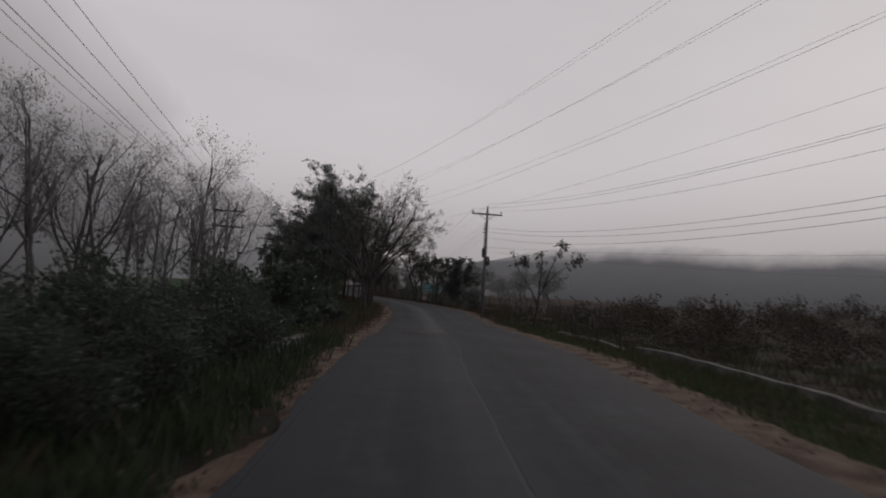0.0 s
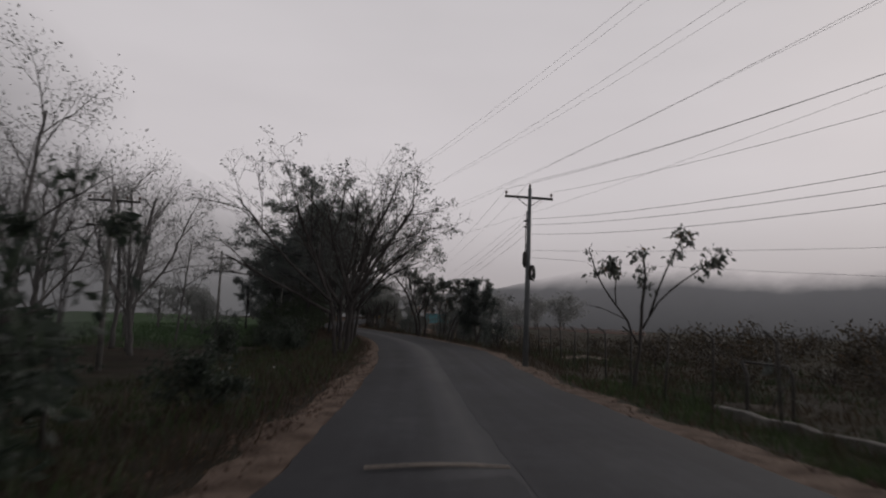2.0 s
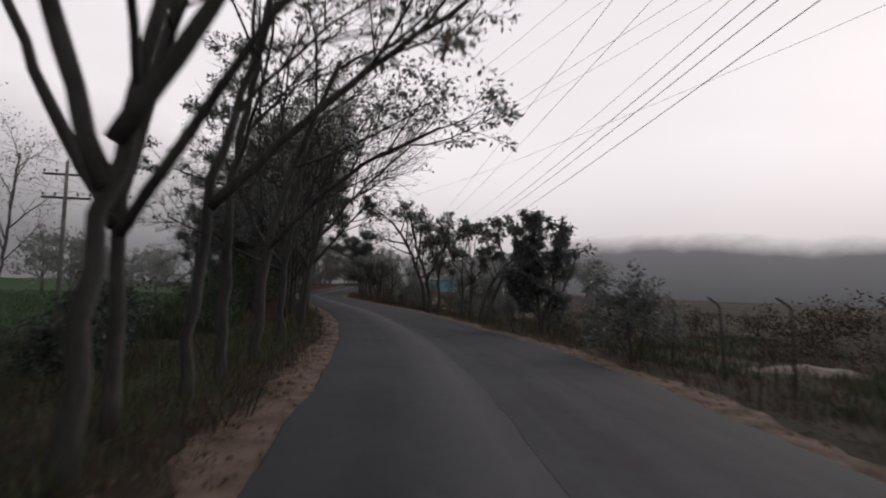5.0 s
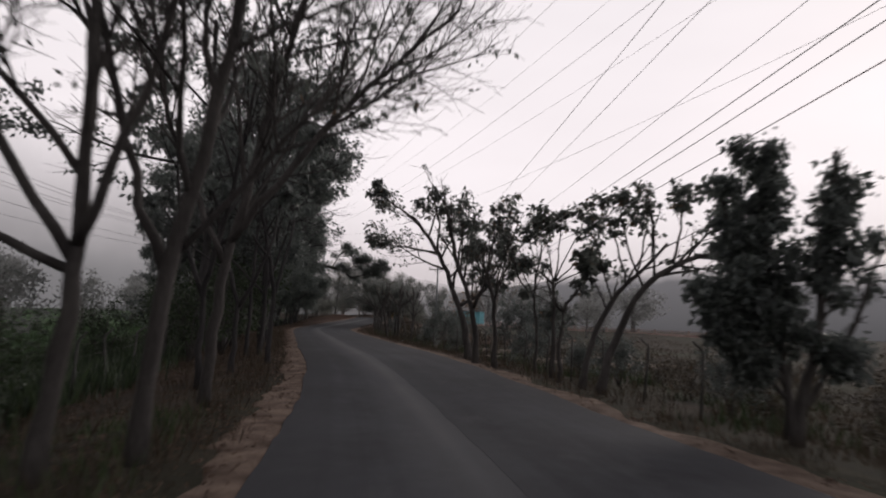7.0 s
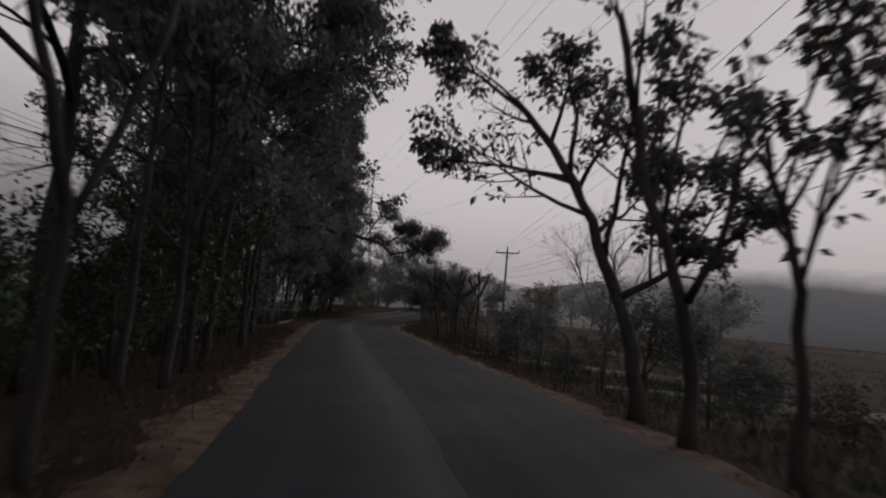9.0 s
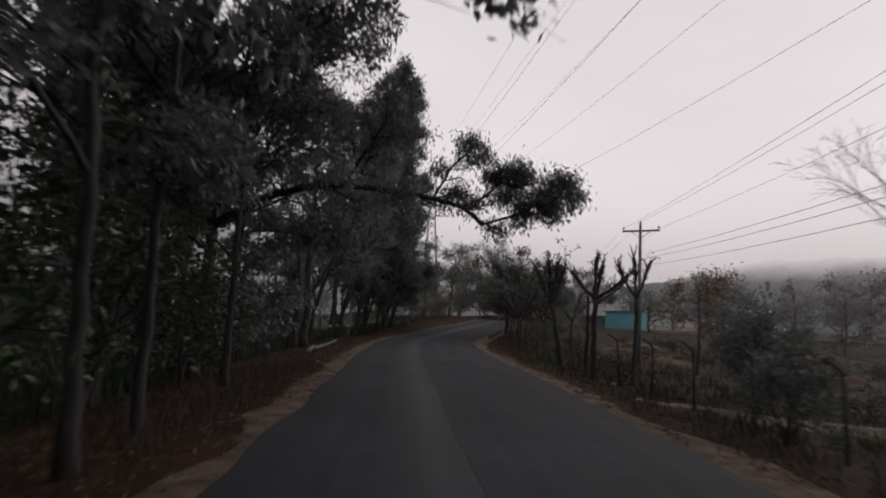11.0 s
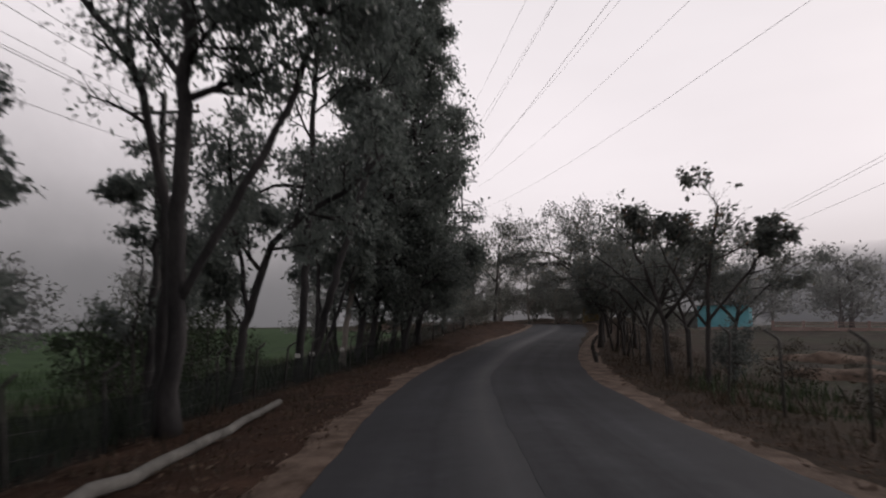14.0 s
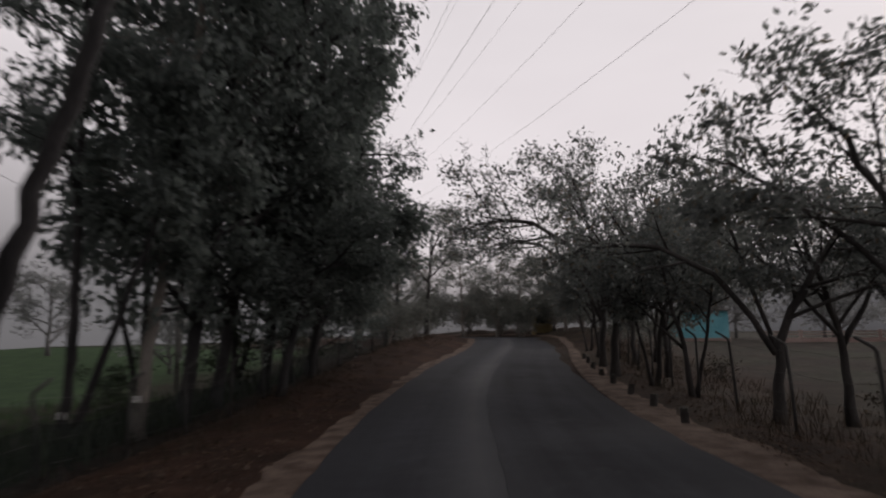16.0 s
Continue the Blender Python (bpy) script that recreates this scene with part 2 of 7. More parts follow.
# Bark paled so that the mist's haze sits in its colour.
BARK_MIST = two_scale("haze_paled_bark", (0.10, 0.096, 0.093), (0.175, 0.168, 0.163), 1.0, 12, 0.95, 0.1, 0.4, (1, 1, 0.35), 0.02)
LEAF_DARK = leaf_material("dark_evergreen_leaves", (0.058, 0.068, 0.066), (0.104, 0.118, 0.110), None, 0.45, 0.45, 1.25)
LEAF_GUM = leaf_material("waxy_grey_green_gum_leaves", (0.064, 0.077, 0.072), (0.110, 0.127, 0.116), None, 0.45, 0.5, 1.45)
LEAF_MID = leaf_material("dusty_green_leaves", (0.062, 0.069, 0.067), (0.106, 0.114, 0.106), (0.10, 0.083, 0.062), 0.45, 0.5, 1.9)
LEAF_BROAD = leaf_material("broad_dull_leaves", (0.052, 0.059, 0.056), (0.100, 0.109, 0.098), (0.12, 0.085, 0.06), 0.5, 0.42, 1.25)
LEAF_RUST = leaf_material("rusty_autumn_leaves", (0.075, 0.050, 0.030), (0.17, 0.10, 0.055), (0.08, 0.085, 0.045))
LEAF_SCRUB = leaf_material("dull_brown_scrub_leaves", (0.030, 0.027, 0.020), (0.075, 0.062, 0.044), (0.10, 0.066, 0.04), 0.8, 0.3)
# Far leaves paled: the haze before them is put into the colour.
LEAF_PALE = leaf_material("haze_paled_leaves", (0.125, 0.135, 0.118), (0.18, 0.188, 0.165))
LEAF_FAR = leaf_material("haze_paled_far_leaves", (0.21, 0.217, 0.212), (0.28, 0.285, 0.280), through_light=0.6)
# Lighter copy of the shrub leaves: roadside haze put into the colour.
LEAF_SHRUB_HAZED = leaf_material("hazed_shrub_leaves", (0.028, 0.040, 0.033), (0.055, 0.072, 0.052), None, 0.5, 0.42)
LEAF_SHRUB = leaf_material("deep_green_shrub_leaves", (0.016, 0.027, 0.015), (0.040, 0.060, 0.027))
GRASS_DRY = leaf_material("dry_grass_blades", (0.028, 0.021, 0.015), (0.070, 0.051, 0.034), (0.034, 0.040, 0.020), 0.8, 0.3)
GRASS_GREEN = leaf_material("green_grass_blades", (0.024, 0.040, 0.016), (0.052, 0.080, 0.030), None, 0.7, 0.3)
CROP_GREEN = leaf_material("young_green_crop", (0.034, 0.066, 0.030), (0.070, 0.118, 0.050), None, 0.6, 0.4)
LITTER = leaf_material("fallen_dry_leaves", (0.042, 0.026, 0.018), (0.098, 0.060, 0.040), (0.12, 0.095, 0.073), 0.95, 0.1)
CONCRETE = two_scale("weathered_concrete", (0.12, 0.117, 0.110), (0.25, 0.242, 0.23), 1.2, 20, 0.9, 0.2, 0.5)
POLE_STEEL = two_scale("weathered_pole_steel", (0.10, 0.11, 0.115), (0.17, 0.18, 0.185), 1.0, 20, 0.6, 0.4, 0.3)
DARK_IRON = two_scale("dark_iron", (0.035, 0.034, 0.033), (0.075, 0.07, 0.066), 2.0, 25, 0.65, 0.4, 0.3)
WIRE = two_scale("dull_cable", (0.22, 0.22, 0.225), (0.30, 0.30, 0.305), 2.0, 25, 0.6, 0.3, 0.1)
PORCELAIN = two_scale("brown_porcelain", (0.06, 0.035, 0.025), (0.10, 0.06, 0.045), 4.0, 20, 0.3, 0.5, 0.1)
BLUE_WALL = two_scale("faded_turquoise_paint", (0.13, 0.36, 0.42), (0.20, 0.47, 0.53), 0.6, 8, 0.8, 0.2, 0.2)
PINK_WALL = two_scale("faded_brick_pink_paint", (0.27, 0.19, 0.17), (0.38, 0.29, 0.26), 0.6, 8, 0.9, 0.2, 0.2)
YELLOW_WALL = two_scale("dirty_ochre_paint", (0.20, 0.150, 0.075), (0.32, 0.245, 0.13), 0.8, 9, 0.85, 0.2, 0.2)
TIN = two_scale("rusty_roof_tin", (0.12, 0.12, 0.12), (0.22, 0.20, 0.19), 0.8, 9, 0.6, 0.4, 0.2)
GREEN_BOARD = two_scale("faded_green_board", (0.030, 0.075, 0.055), (0.06, 0.12, 0.09), 1.5, 10, 0.7, 0.3, 0.2)
WHITE_PAINT = two_scale("grubby_white_paint", (0.45, 0.44, 0.42), (0.70, 0.69, 0.66), 3, 18, 0.85, 0.2, 0.2)
def net_material():
    m, n, l, b = material("dark_shade_net", 0.95, 0.0, 0.05)
    big, small = noise_tex(n, l, 2.2, 4, 0.6), noise_tex(n, l, 55.0, 3, 0.7)
    l.new(ramp(n, l, big, ((0.3, (0.008, 0.010, 0.010)), (0.7, (0.022, 0.026, 0.025)))), b.inputs["Base Color"])
    tr, mx = n.new("ShaderNodeBsdfTransparent"), n.new("ShaderNodeMixShader")
    l.new(ramp(n, l, small, ((0.42, (0.1, 0.1, 0.1)), (0.6, (0.8, 0.8, 0.8)))), mx.inputs[0])
    l.new(b.outputs[0], mx.inputs[1])
    l.new(tr.outputs[0], mx.inputs[2])
    l.new(mx.outputs[0], n["Material Output"].inputs["Surface"])
    return m


NET = net_material()
DARK_GAP = two_scale("recess_shade_colour", (0.03, 0.03, 0.03), (0.06, 0.055, 0.05), 2, 10, 0.8, 0.2, 0.1)
SAND_PALE = two_scale("pale_dry_sand", (0.15, 0.125, 0.105), (0.27, 0.235, 0.20), 0.5, 9, 0.95, 0.1, 0.4)
# Glowing see-through sheets: distance and mist are put into the emitted colour.
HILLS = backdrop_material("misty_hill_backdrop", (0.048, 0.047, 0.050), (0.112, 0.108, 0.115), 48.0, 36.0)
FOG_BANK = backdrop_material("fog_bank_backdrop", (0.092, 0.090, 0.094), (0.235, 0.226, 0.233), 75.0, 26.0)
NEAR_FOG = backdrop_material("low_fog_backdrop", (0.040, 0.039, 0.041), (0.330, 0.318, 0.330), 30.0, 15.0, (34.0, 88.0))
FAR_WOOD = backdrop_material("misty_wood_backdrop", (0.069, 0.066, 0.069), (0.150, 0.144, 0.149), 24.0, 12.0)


# ---- building helpers ----
def quads_mesh(name, verts, quads, smooth=False):
    """A mesh of four-sided faces from arrays."""
    me = bpy.data.meshes.new(name)
    verts, quads = np.asarray(verts, np.float32), np.asarray(quads, np.int32)
    me.vertices.add(len(verts))
    me.vertices.foreach_set("co", verts.ravel())
    me.loops.add(quads.size)
    me.loops.foreach_set("vertex_index", quads.ravel())
    me.polygons.add(len(quads))
    me.polygons.foreach_set("loop_start", np.arange(0, quads.size, 4, dtype=np.int32))
    me.polygons.foreach_set("use_smooth", np.full(len(quads), smooth))
    me.update(calc_edges=True)
    return me


def piece(name, me, mat, parent=None, label=""):
    ob = new(name, me)
    if mat is not None and not me.materials:
        me.materials.append(mat)
    ob.parent = parent
    return tagged(ob, label)


def part(name, bm, mat, parent=None, label="", smooth=False):
    me = bpy.data.meshes.new(name)
    if smooth:
        for f in bm.faces:
            f.smooth = True
    bm.to_mesh(me)
    bm.free()
    return piece(name, me, mat, parent, label)


def root(name, m, label, category, group="", kind=""):
    ob = new(name)
    ob.empty_display_size = 0.3
    ob.matrix_basis = m
    return tagged(ob, label, category, group, kind)


def box_bm(lo, hi, bevel=0.0, bm=None, m=None):
    own = bmesh.new()
    bmesh.ops.create_cube(own, size=1.0)
    lo, hi = Vector(lo), Vector(hi)
    for v in own.verts:
        v.co = Vector([(lo[i] + hi[i]) / 2 + v.co[i] * (hi[i] - lo[i]) for i in range(3)])
    if bevel:
        bmesh.ops.bevel(own, geom=own.edges[:], offset=bevel, segments=2, affect="EDGES")
    if m is not None:
        own.transform(m)
    if bm is None:
        return own
    me = bpy.data.meshes.new("tmp")
    own.to_mesh(me)
    own.free()
    bm.from_mesh(me)
    bpy.data.meshes.remove(me)
    return bm


def rings(P, R, sides, cap=True):
    """A round tapered tube along points: verts and quads."""
    P, R = np.asarray(P, float), np.asarray(R, float)
    T = np.gradient(P, axis=0)
    T /= np.linalg.norm(T, axis=1, keepdims=True) + 1e-9
    ref = np.array((1.0, 0.17, 0.0)) if abs(T[:, 0]).mean() < 0.75 else np.array((0.1, 1.0, 0.2))
    A = np.cross(T, ref)
    A /= np.linalg.norm(A, axis=1, keepdims=True) + 1e-9
    B = np.cross(T, A)
    ang = np.arange(sides) * 2 * np.pi / sides
    V = (P[:, None] + R[:, None, None] * (np.cos(ang)[None, :, None] * A[:, None] + np.sin(ang)[None, :, None] * B[:, None])).reshape(-1, 3)
    i = np.arange(len(P) - 1)[:, None] * sides
    j = np.arange(sides)[None]
    k = (np.arange(sides)[None] + 1) % sides
    Q = np.stack([i + j, i + k, i + sides + k, i + sides + j], -1).reshape(-1, 4)
    if cap and sides >= 4:
        e = (len(P) - 1) * sides
        caps = [[0, 3, 2, 1], [e, e + 1, e + 2, e + 3]]
        if sides > 4:
            caps += [[0, c + 1, c, c - 1] for c in range(4, sides - 1, 1) if c % 2 == 0]
            caps += [[e, e + c - 1, e + c, e + (c + 1)] for c in range(4, sides - 1, 1) if c % 2 == 0]
        Q = np.concatenate([Q, caps])
    return V, Q


def tube_mesh(name, P, R, sides=8):
    V, Q = rings(P, R, sides)
    return quads_mesh(name, V, Q, True)


# ---- the road's run ----
LEFT = np.array([(2.2, -25), (1.5, -8), (0.75, 3), (0.2, 8), (-0.1, 10.4), (-0.8, 16.3), (-1.3, 25), (-1.75, 31), (-2.4, 37.5), (-3.5, 46), (-4.3, 51), (-5.4, 58.5), (-6.7, 65.5),
                 (-8.1, 71.5), (-9.4, 76.5), (-10.7, 81), (-12.2, 86), (-14.3, 92), (-16.2, 97.7), (-19.1, 106.5), (-21.65, 114), (-23.9, 120.8), (-25.4, 125.5),
                 (-27.4, 132.4), (-28.6, 137), (-29.7, 142.5), (-30.9, 150), (-31.8, 158), (-32.2, 168), (-32.2, 178), (-33.2, 189), (-36.8, 200), (-45, 211), (-60, 218)])
RIGHT = np.array([(8.4, -25), (7.3, -8), (6.5, 3), (6.0, 9), (5.9, 12), (5.75, 18), (4.8, 26), (3.65, 32.5), (2.75, 39), (2.15, 46), (1.8, 52), (0.75, 60.5), (-0.6, 67),
                  (-2.3, 73), (-3.5, 77.5), (-4.6, 82), (-6.15, 88), (-8.4, 95), (-10.4, 100), (-13.3, 108.5), (-15.85, 116.5), (-18.1, 122.5), (-19.4, 127),
                  (-21.5, 133.5), (-22.8, 138.5), (-23.9, 144.5), (-24.8, 152), (-25.5, 160), (-25.9, 170), (-25.9, 180), (-26.8, 192), (-31.0, 205), (-41, 217), (-58, 225)])


def smooth_line(points, n):
    """Points evenly spread along a smoothed run."""
    t = np.r_[0, np.cumsum(np.linalg.norm(np.diff(points, axis=0), axis=1))]
    s = np.linspace(0, t[-1], 1200)
    xy = np.stack([np.interp(s, t, points[:, k]) for k in (0, 1)], 1)
    kern = np.hanning(71)
    kern /= kern.sum()
    pad = np.concatenate([xy[:1] + (xy[:1] - xy[35:0:-1]), xy, xy[-1:] + (xy[-1:] - xy[-2:-37:-1])])
    xy = np.stack([np.convolve(pad[:, k], kern, "valid") for k in (0, 1)], 1)
    return np.stack([np.interp(np.linspace(0, 1, n), np.linspace(0, 1, len(xy)), xy[:, k]) for k in (0, 1)], 1)


NROW = 640
EDGE_L, EDGE_R = smooth_line(LEFT, NROW), smooth_line(RIGHT, NROW)
CENTRE, HALF = (EDGE_L + EDGE_R) / 2, np.linalg.norm(EDGE_R - EDGE_L, axis=1) / 2
ACROSS = (EDGE_R - EDGE_L) / (2 * HALF[:, None])


def road_height(y):
    """The road lies level, then climbs gently towards its far bend."""
    return 1.25 * np.clip((np.asarray(y, float) - 148) / 42, 0, 1) ** 1.4


def from_road(x, y):
    """Metres off the road's centre (right is positive), and the half width there."""
    xy = np.stack([np.ravel(x), np.ravel(y)], 1).astype(float)
    off, half = np.empty(len(xy)), np.empty(len(xy))
    for a in range(0, len(xy), 4000):
        d = xy[a:a + 4000, None] - CENTRE[None, ::4]
        k = (d ** 2).sum(-1).argmin(1)
        near = d[np.arange(len(k)), k]
        dist = np.linalg.norm(near, axis=1)
        side = np.sign((near * ACROSS[::4][k]).sum(1))
        off[a:a + 4000], half[a:a + 4000] = dist * side, HALF[::4][k]
    return off, half


def lumps(x, y, size, seed):
    """Smooth unevenness in -1..1."""
    rng = np.random.default_rng(seed)
    total = np.zeros(np.shape(x))
    for _ in range(7):
        a, k, p = rng.uniform(0, 2 * np.pi), rng.uniform(0.6, 1.7) / size, rng.uniform(0, 2 * np.pi)
        total += np.sin((np.asarray(x) * np.cos(a) + np.asarray(y) * np.sin(a)) * k * 2 * np.pi + p)
    return total / 4


def ground_height(x, y):
    x, y = np.asarray(x, float), np.asarray(y, float)
    off, half = from_road(x, y)
    off, half = off.reshape(x.shape), half.reshape(x.shape)
    out = np.abs(off) - half
    left = np.interp(out, (-9, 0.0, 0.9, 2.6, 6.0, 10.0), (-0.07, -0.07, -0.05, -0.28, -0.75, -0.95))
    right = np.interp(out, (-9, 0.0, 0.8, 2.2, 5.0, 12.0), (-0.07, -0.07, -0.04, -0.22, -0.50, -0.75))
    z = np.where(off < 0, left, right)
    rough = np.clip((out - 0.6) / 2.0, 0, 1)
    z = z + rough * (0.07 * lumps(x, y, 3.1, 5) + 0.05 * lumps(x, y, 1.2, 6)) + np.clip((out - 8) / 20, 0, 1) * 0.15 * lumps(x, y, 25.0, 7)
    bank = np.exp(-((off + 7.0) / 2.6) ** 2) * np.clip((y - 150) / 20, 0, 1) * np.clip((205 - y) / 20, 0, 1)
    outer = np.exp(-((off - 9.0) / 4.0) ** 2) * np.clip((y - 186) / 8, 0, 1) * np.clip((240 - y) / 20, 0, 1)
    field = np.where(off > 0, 13.0 * np.clip((out - 22) / 130, 0, 1) ** 1.2 * np.clip((135 - y) / 60, 0, 1), 0)
    return z + road_height(y) * np.clip(1.3 - out / 120, 0.4, 1) + 0.9 * bank + 1.3 * outer + field


def z_at(x, y):
    return float(ground_height(np.array([x]), np.array([y]))[0])


def strip(name, cols, mat, parent=None, label="", uv=None, thick=0.05):
    """A strip of ground cover from columns of points (n, 3), with closed edges that go down into the ground."""
    a, b, c, d = cols[0], cols[1], cols[-2], cols[-1]
    cols = [a, a + (b - a) * 0.03, *cols[1:-1], d + (c - d) * 0.03, d]
    if uv is not None:
        uv = np.concatenate([uv[:, :1], uv[:, :1] + (uv[:, 1:2] - uv[:, :1]) * 0.03, uv[:, 1:-1], uv[:, -1:] + (uv[:, -2:-1] - uv[:, -1:]) * 0.03, uv[:, -1:]], 1)
    cols = [np.c_[cols[0][:, :2], cols[0][:, 2] - thick]] + list(cols) + [np.c_[cols[-1][:, :2], cols[-1][:, 2] - thick]]
    n, k = len(cols[0]), len(cols)
    V = np.stack(cols, 1).reshape(-1, 3)
    i, j = np.meshgrid(np.arange(n - 1), np.arange(k - 1), indexing="ij")
    Q = np.stack([i * k + j, i * k + j + 1, (i + 1) * k + j + 1, (i + 1) * k + j], -1).reshape(-1, 4)
    me = quads_mesh(name, V, Q, True)
    if uv is not None:
        uv = np.concatenate([uv[:, :1], uv, uv[:, -1:]], 1).reshape(-1, 2)
        layer = me.uv_layers.new(name="UVMap")
        layer.data.foreach_set("uv", uv[Q.ravel()].astype(np.float32).ravel())
    return piece(name, me, mat, parent, label)


# ---- ground, road and shoulders ----
def spaced(fine_lo, fine_hi, step, lo, hi):
    far = [fine_lo]
    while far[-1] > lo:
        far.append(far[-1] - step * 1.22 ** len(far))
    near = list(np.arange(fine_lo, fine_hi, step))
    up = [fine_hi]
    while up[-1] < hi:
        up.append(up[-1] + step * 1.22 ** len(up))
    return np.array(far[:0:-1] + near + up)


def build_ground():
    X, Y = np.meshgrid(spaced(-56, 24, 0.9, -2500, 2500), spaced(-12, 200, 0.9, -1500, 3200))
    Z = ground_height(X, Y)
    ny, nx = X.shape
    i, j = np.meshgrid(np.arange(ny - 1), np.arange(nx - 1), indexing="ij")
    Q = np.stack([i * nx + j, i * nx + j + 1, (i + 1) * nx + j + 1, (i + 1) * nx + j], -1).reshape(-1, 4)
    me = quads_mesh("ground", np.stack([X, Y, Z], -1).reshape(-1, 3), Q, True)
    off, half = from_road(X, Y)
    x, y = X.ravel(), Y.ravel()
    out = np.abs(off) - half
    wob = lumps(x, y, 9.0, 11)
    crop = np.where(off < 0, np.clip((out - 12 - 1.5 * wob) / 3, 0, 1) * np.clip((y - 68) / 14, 0, 1), 0)
    crop = np.maximum(crop, np.where(off > 0, 0.7 * np.clip((wob - 0.2) * 2, 0, 1) * np.clip((40 - y) / 12, 0, 1) * np.clip((out - 2) / 3, 0, 1), 0))
    fall = np.where(off < 0, np.clip((y - 74) / 20, 0, 1), 0.55 * np.clip((y - 84) / 20, 0, 1)) * np.clip((8.5 + wob - out) / 3, 0, 1)
    zone = np.stack([np.zeros_like(crop), crop, fall, np.ones_like(crop)], 1).astype(np.float32)
    layer = me.color_attributes.new("zone", "FLOAT_COLOR", "POINT")
    layer.data.foreach_set("color", zone.ravel())
    tagged(piece("ground", me, GROUND), "dry brown field soil with green crop patches", "ground", kind="structure")


def build_road():
    rng = np.random.default_rng(3)
    n, cols, uvs = NROW, [], []
    along = np.r_[0, np.cumsum(np.linalg.norm(np.diff(CENTRE, axis=0), axis=1))]
    z = road_height(CENTRE[:, 1])
    ragged = [np.convolve(rng.normal(0, 0.11, n + 6), np.ones(7) / 7, "valid") for _ in (0, 1)]
    for u in np.linspace(-1, 1, 19):
        w = HALF * u + (ragged[0] if u < -0.95 else ragged[1] if u > 0.95 else 0)
        crown = 0.05 * (1 - u * u) + 0.006 * np.sin(along * 0.9 + u * 5) - 0.012 * np.exp(-((abs(u) - 0.45) / 0.12) ** 2)
        cols.append(np.c_[CENTRE + ACROSS * w[:, None], z + crown])
        uvs.append(np.c_[np.full(n, u), along / 5.8])
    road = strip("road", cols, ASPHALT, uv=np.stack(uvs, 1), thick=0.09)
    tagged(road, "narrow dark grey asphalt road with worn lanes", "road", kind="structure")

    def overlay(name, lo, hi, joint, outer, mat, seed, label, skew=0.0):
        """A later layer of asphalt on one lane, with a wandering edge along the joint."""
        k = np.flatnonzero((CENTRE[:, 1] > lo) & (CENTRE[:, 1] < hi))
        wander = 0.022 * lumps(along[k], along[k] * 0, 19.0, seed) + 0.010 * lumps(along[k], along[k] * 0, 3.0, seed + 1)
        cols_, uv_ = [], []
        for f in np.linspace(0, 1, 9):
            u = (joint + wander) * (1 - f) + outer * f
            w = HALF[k] * u
            rise = 0.05 * (1 - u * u) + 0.006 * np.sin(along[k] * 0.9 + u * 5) - 0.012 * np.exp(-((abs(u) - 0.45) / 0.12) ** 2)
            xy = CENTRE[k] + ACROSS[k] * w[:, None]
            xy[-1, 1] += skew * (1 - abs(u[-1]))
            cols_.append(np.c_[xy, z[k] + rise + 0.001 + 0.004 * min(1.0, f * 8)])
            uv_.append(np.c_[u, along[k] / 5.8])
        if outer < joint:
            cols_, uv_ = cols_[::-1], uv_[::-1]
        strip(name, cols_, mat, road, label, uv=np.stack(uv_, 1), thick=0.03)

    overlay("lane_overlay", -24, 196, -0.11, 0.955, ASPHALT_DARK, 61, "darker asphalt layer on the right lane")
    overlay("lane_overlay", -24, 25.3, -0.125, -0.955, ASPHALT_DARK, 61, "darker asphalt layer on the left lane", 0.5)
    k = np.flatnonzero((CENTRE[:, 1] > 25.0) & (CENTRE[:, 1] < 26.2))[0]
    f = np.linspace(0, 1, 15)
    line = np.c_[-0.35 + 1.65 * f, 25.22 + 0.42 * f + 0.16 * np.sin(f * 3.1)]
    width = 0.018 + 0.03 * np.sin(f * 3.14) * (0.6 + 0.4 * np.sin(f * 19))
    strip("edge_line", [np.c_[line + (0, s) * width[:, None], np.full(15, 0.072)] for s in (1, 0, -1)], SAND_PALE, road, "pale dusty lip across the lane", thick=0.02)
    return road


def build_shoulder(side, name):
    edge, sign = (EDGE_L, -1) if side == "left" else (EDGE_R, 1)
    n = NROW
    k = np.arange(n)
    y = edge[:, 1]
    wide = 0.85 + 0.28 * lumps(k * 0.9, k * 0, 14, 21 + sign) + 0.13 * lumps(k * 0.9, k * 0, 3.5, 22 + sign) + 0.04 * lumps(k * 0.9, k * 0, 1.8, 24 + sign)
    wide = np.clip(wide, 0.35, 3.2) - (0.05 + 0.4 * np.clip((16 - y) / 4, 0, 1) if side == "left" else 0.0)
    wide = wide + (np.clip((y - 118) / 6, 0, 1) * 0.12 if side == "left" else 0.5 * np.clip((22 - y) / 8, 0, 1) + 1.6 * np.exp(-((y - 22.5) / 4.0) ** 2) + 0.75 * np.clip((y - 132) / 10, 0, 1) * np.clip((176 - y) / 12, 0, 1))
    cols = []
    for f in np.linspace(0, 1, 8):
        xy = edge + ACROSS * sign * (-0.06 + f * (wide + 0.06))[:, None]
        g = ground_height(xy[:, 0], xy[:, 1])
        z = g + 0.035 * np.sin(np.pi * min(1, f + 0.25)) + 0.018 * lumps(xy[:, 0], xy[:, 1], 0.8, 30) * f + (0.02 if f < 1 else -0.02)
        cols.append(np.c_[xy, z])
    if sign < 0:
        cols = cols[::-1]
    tagged(strip(name, cols, SAND, thick=0.08), "pale brown sandy shoulder beside the asphalt", "shoulder", kind="structure")


build_ground()
build_road()
build_shoulder("left", "verge_left")
build_shoulder("right", "verge_right")


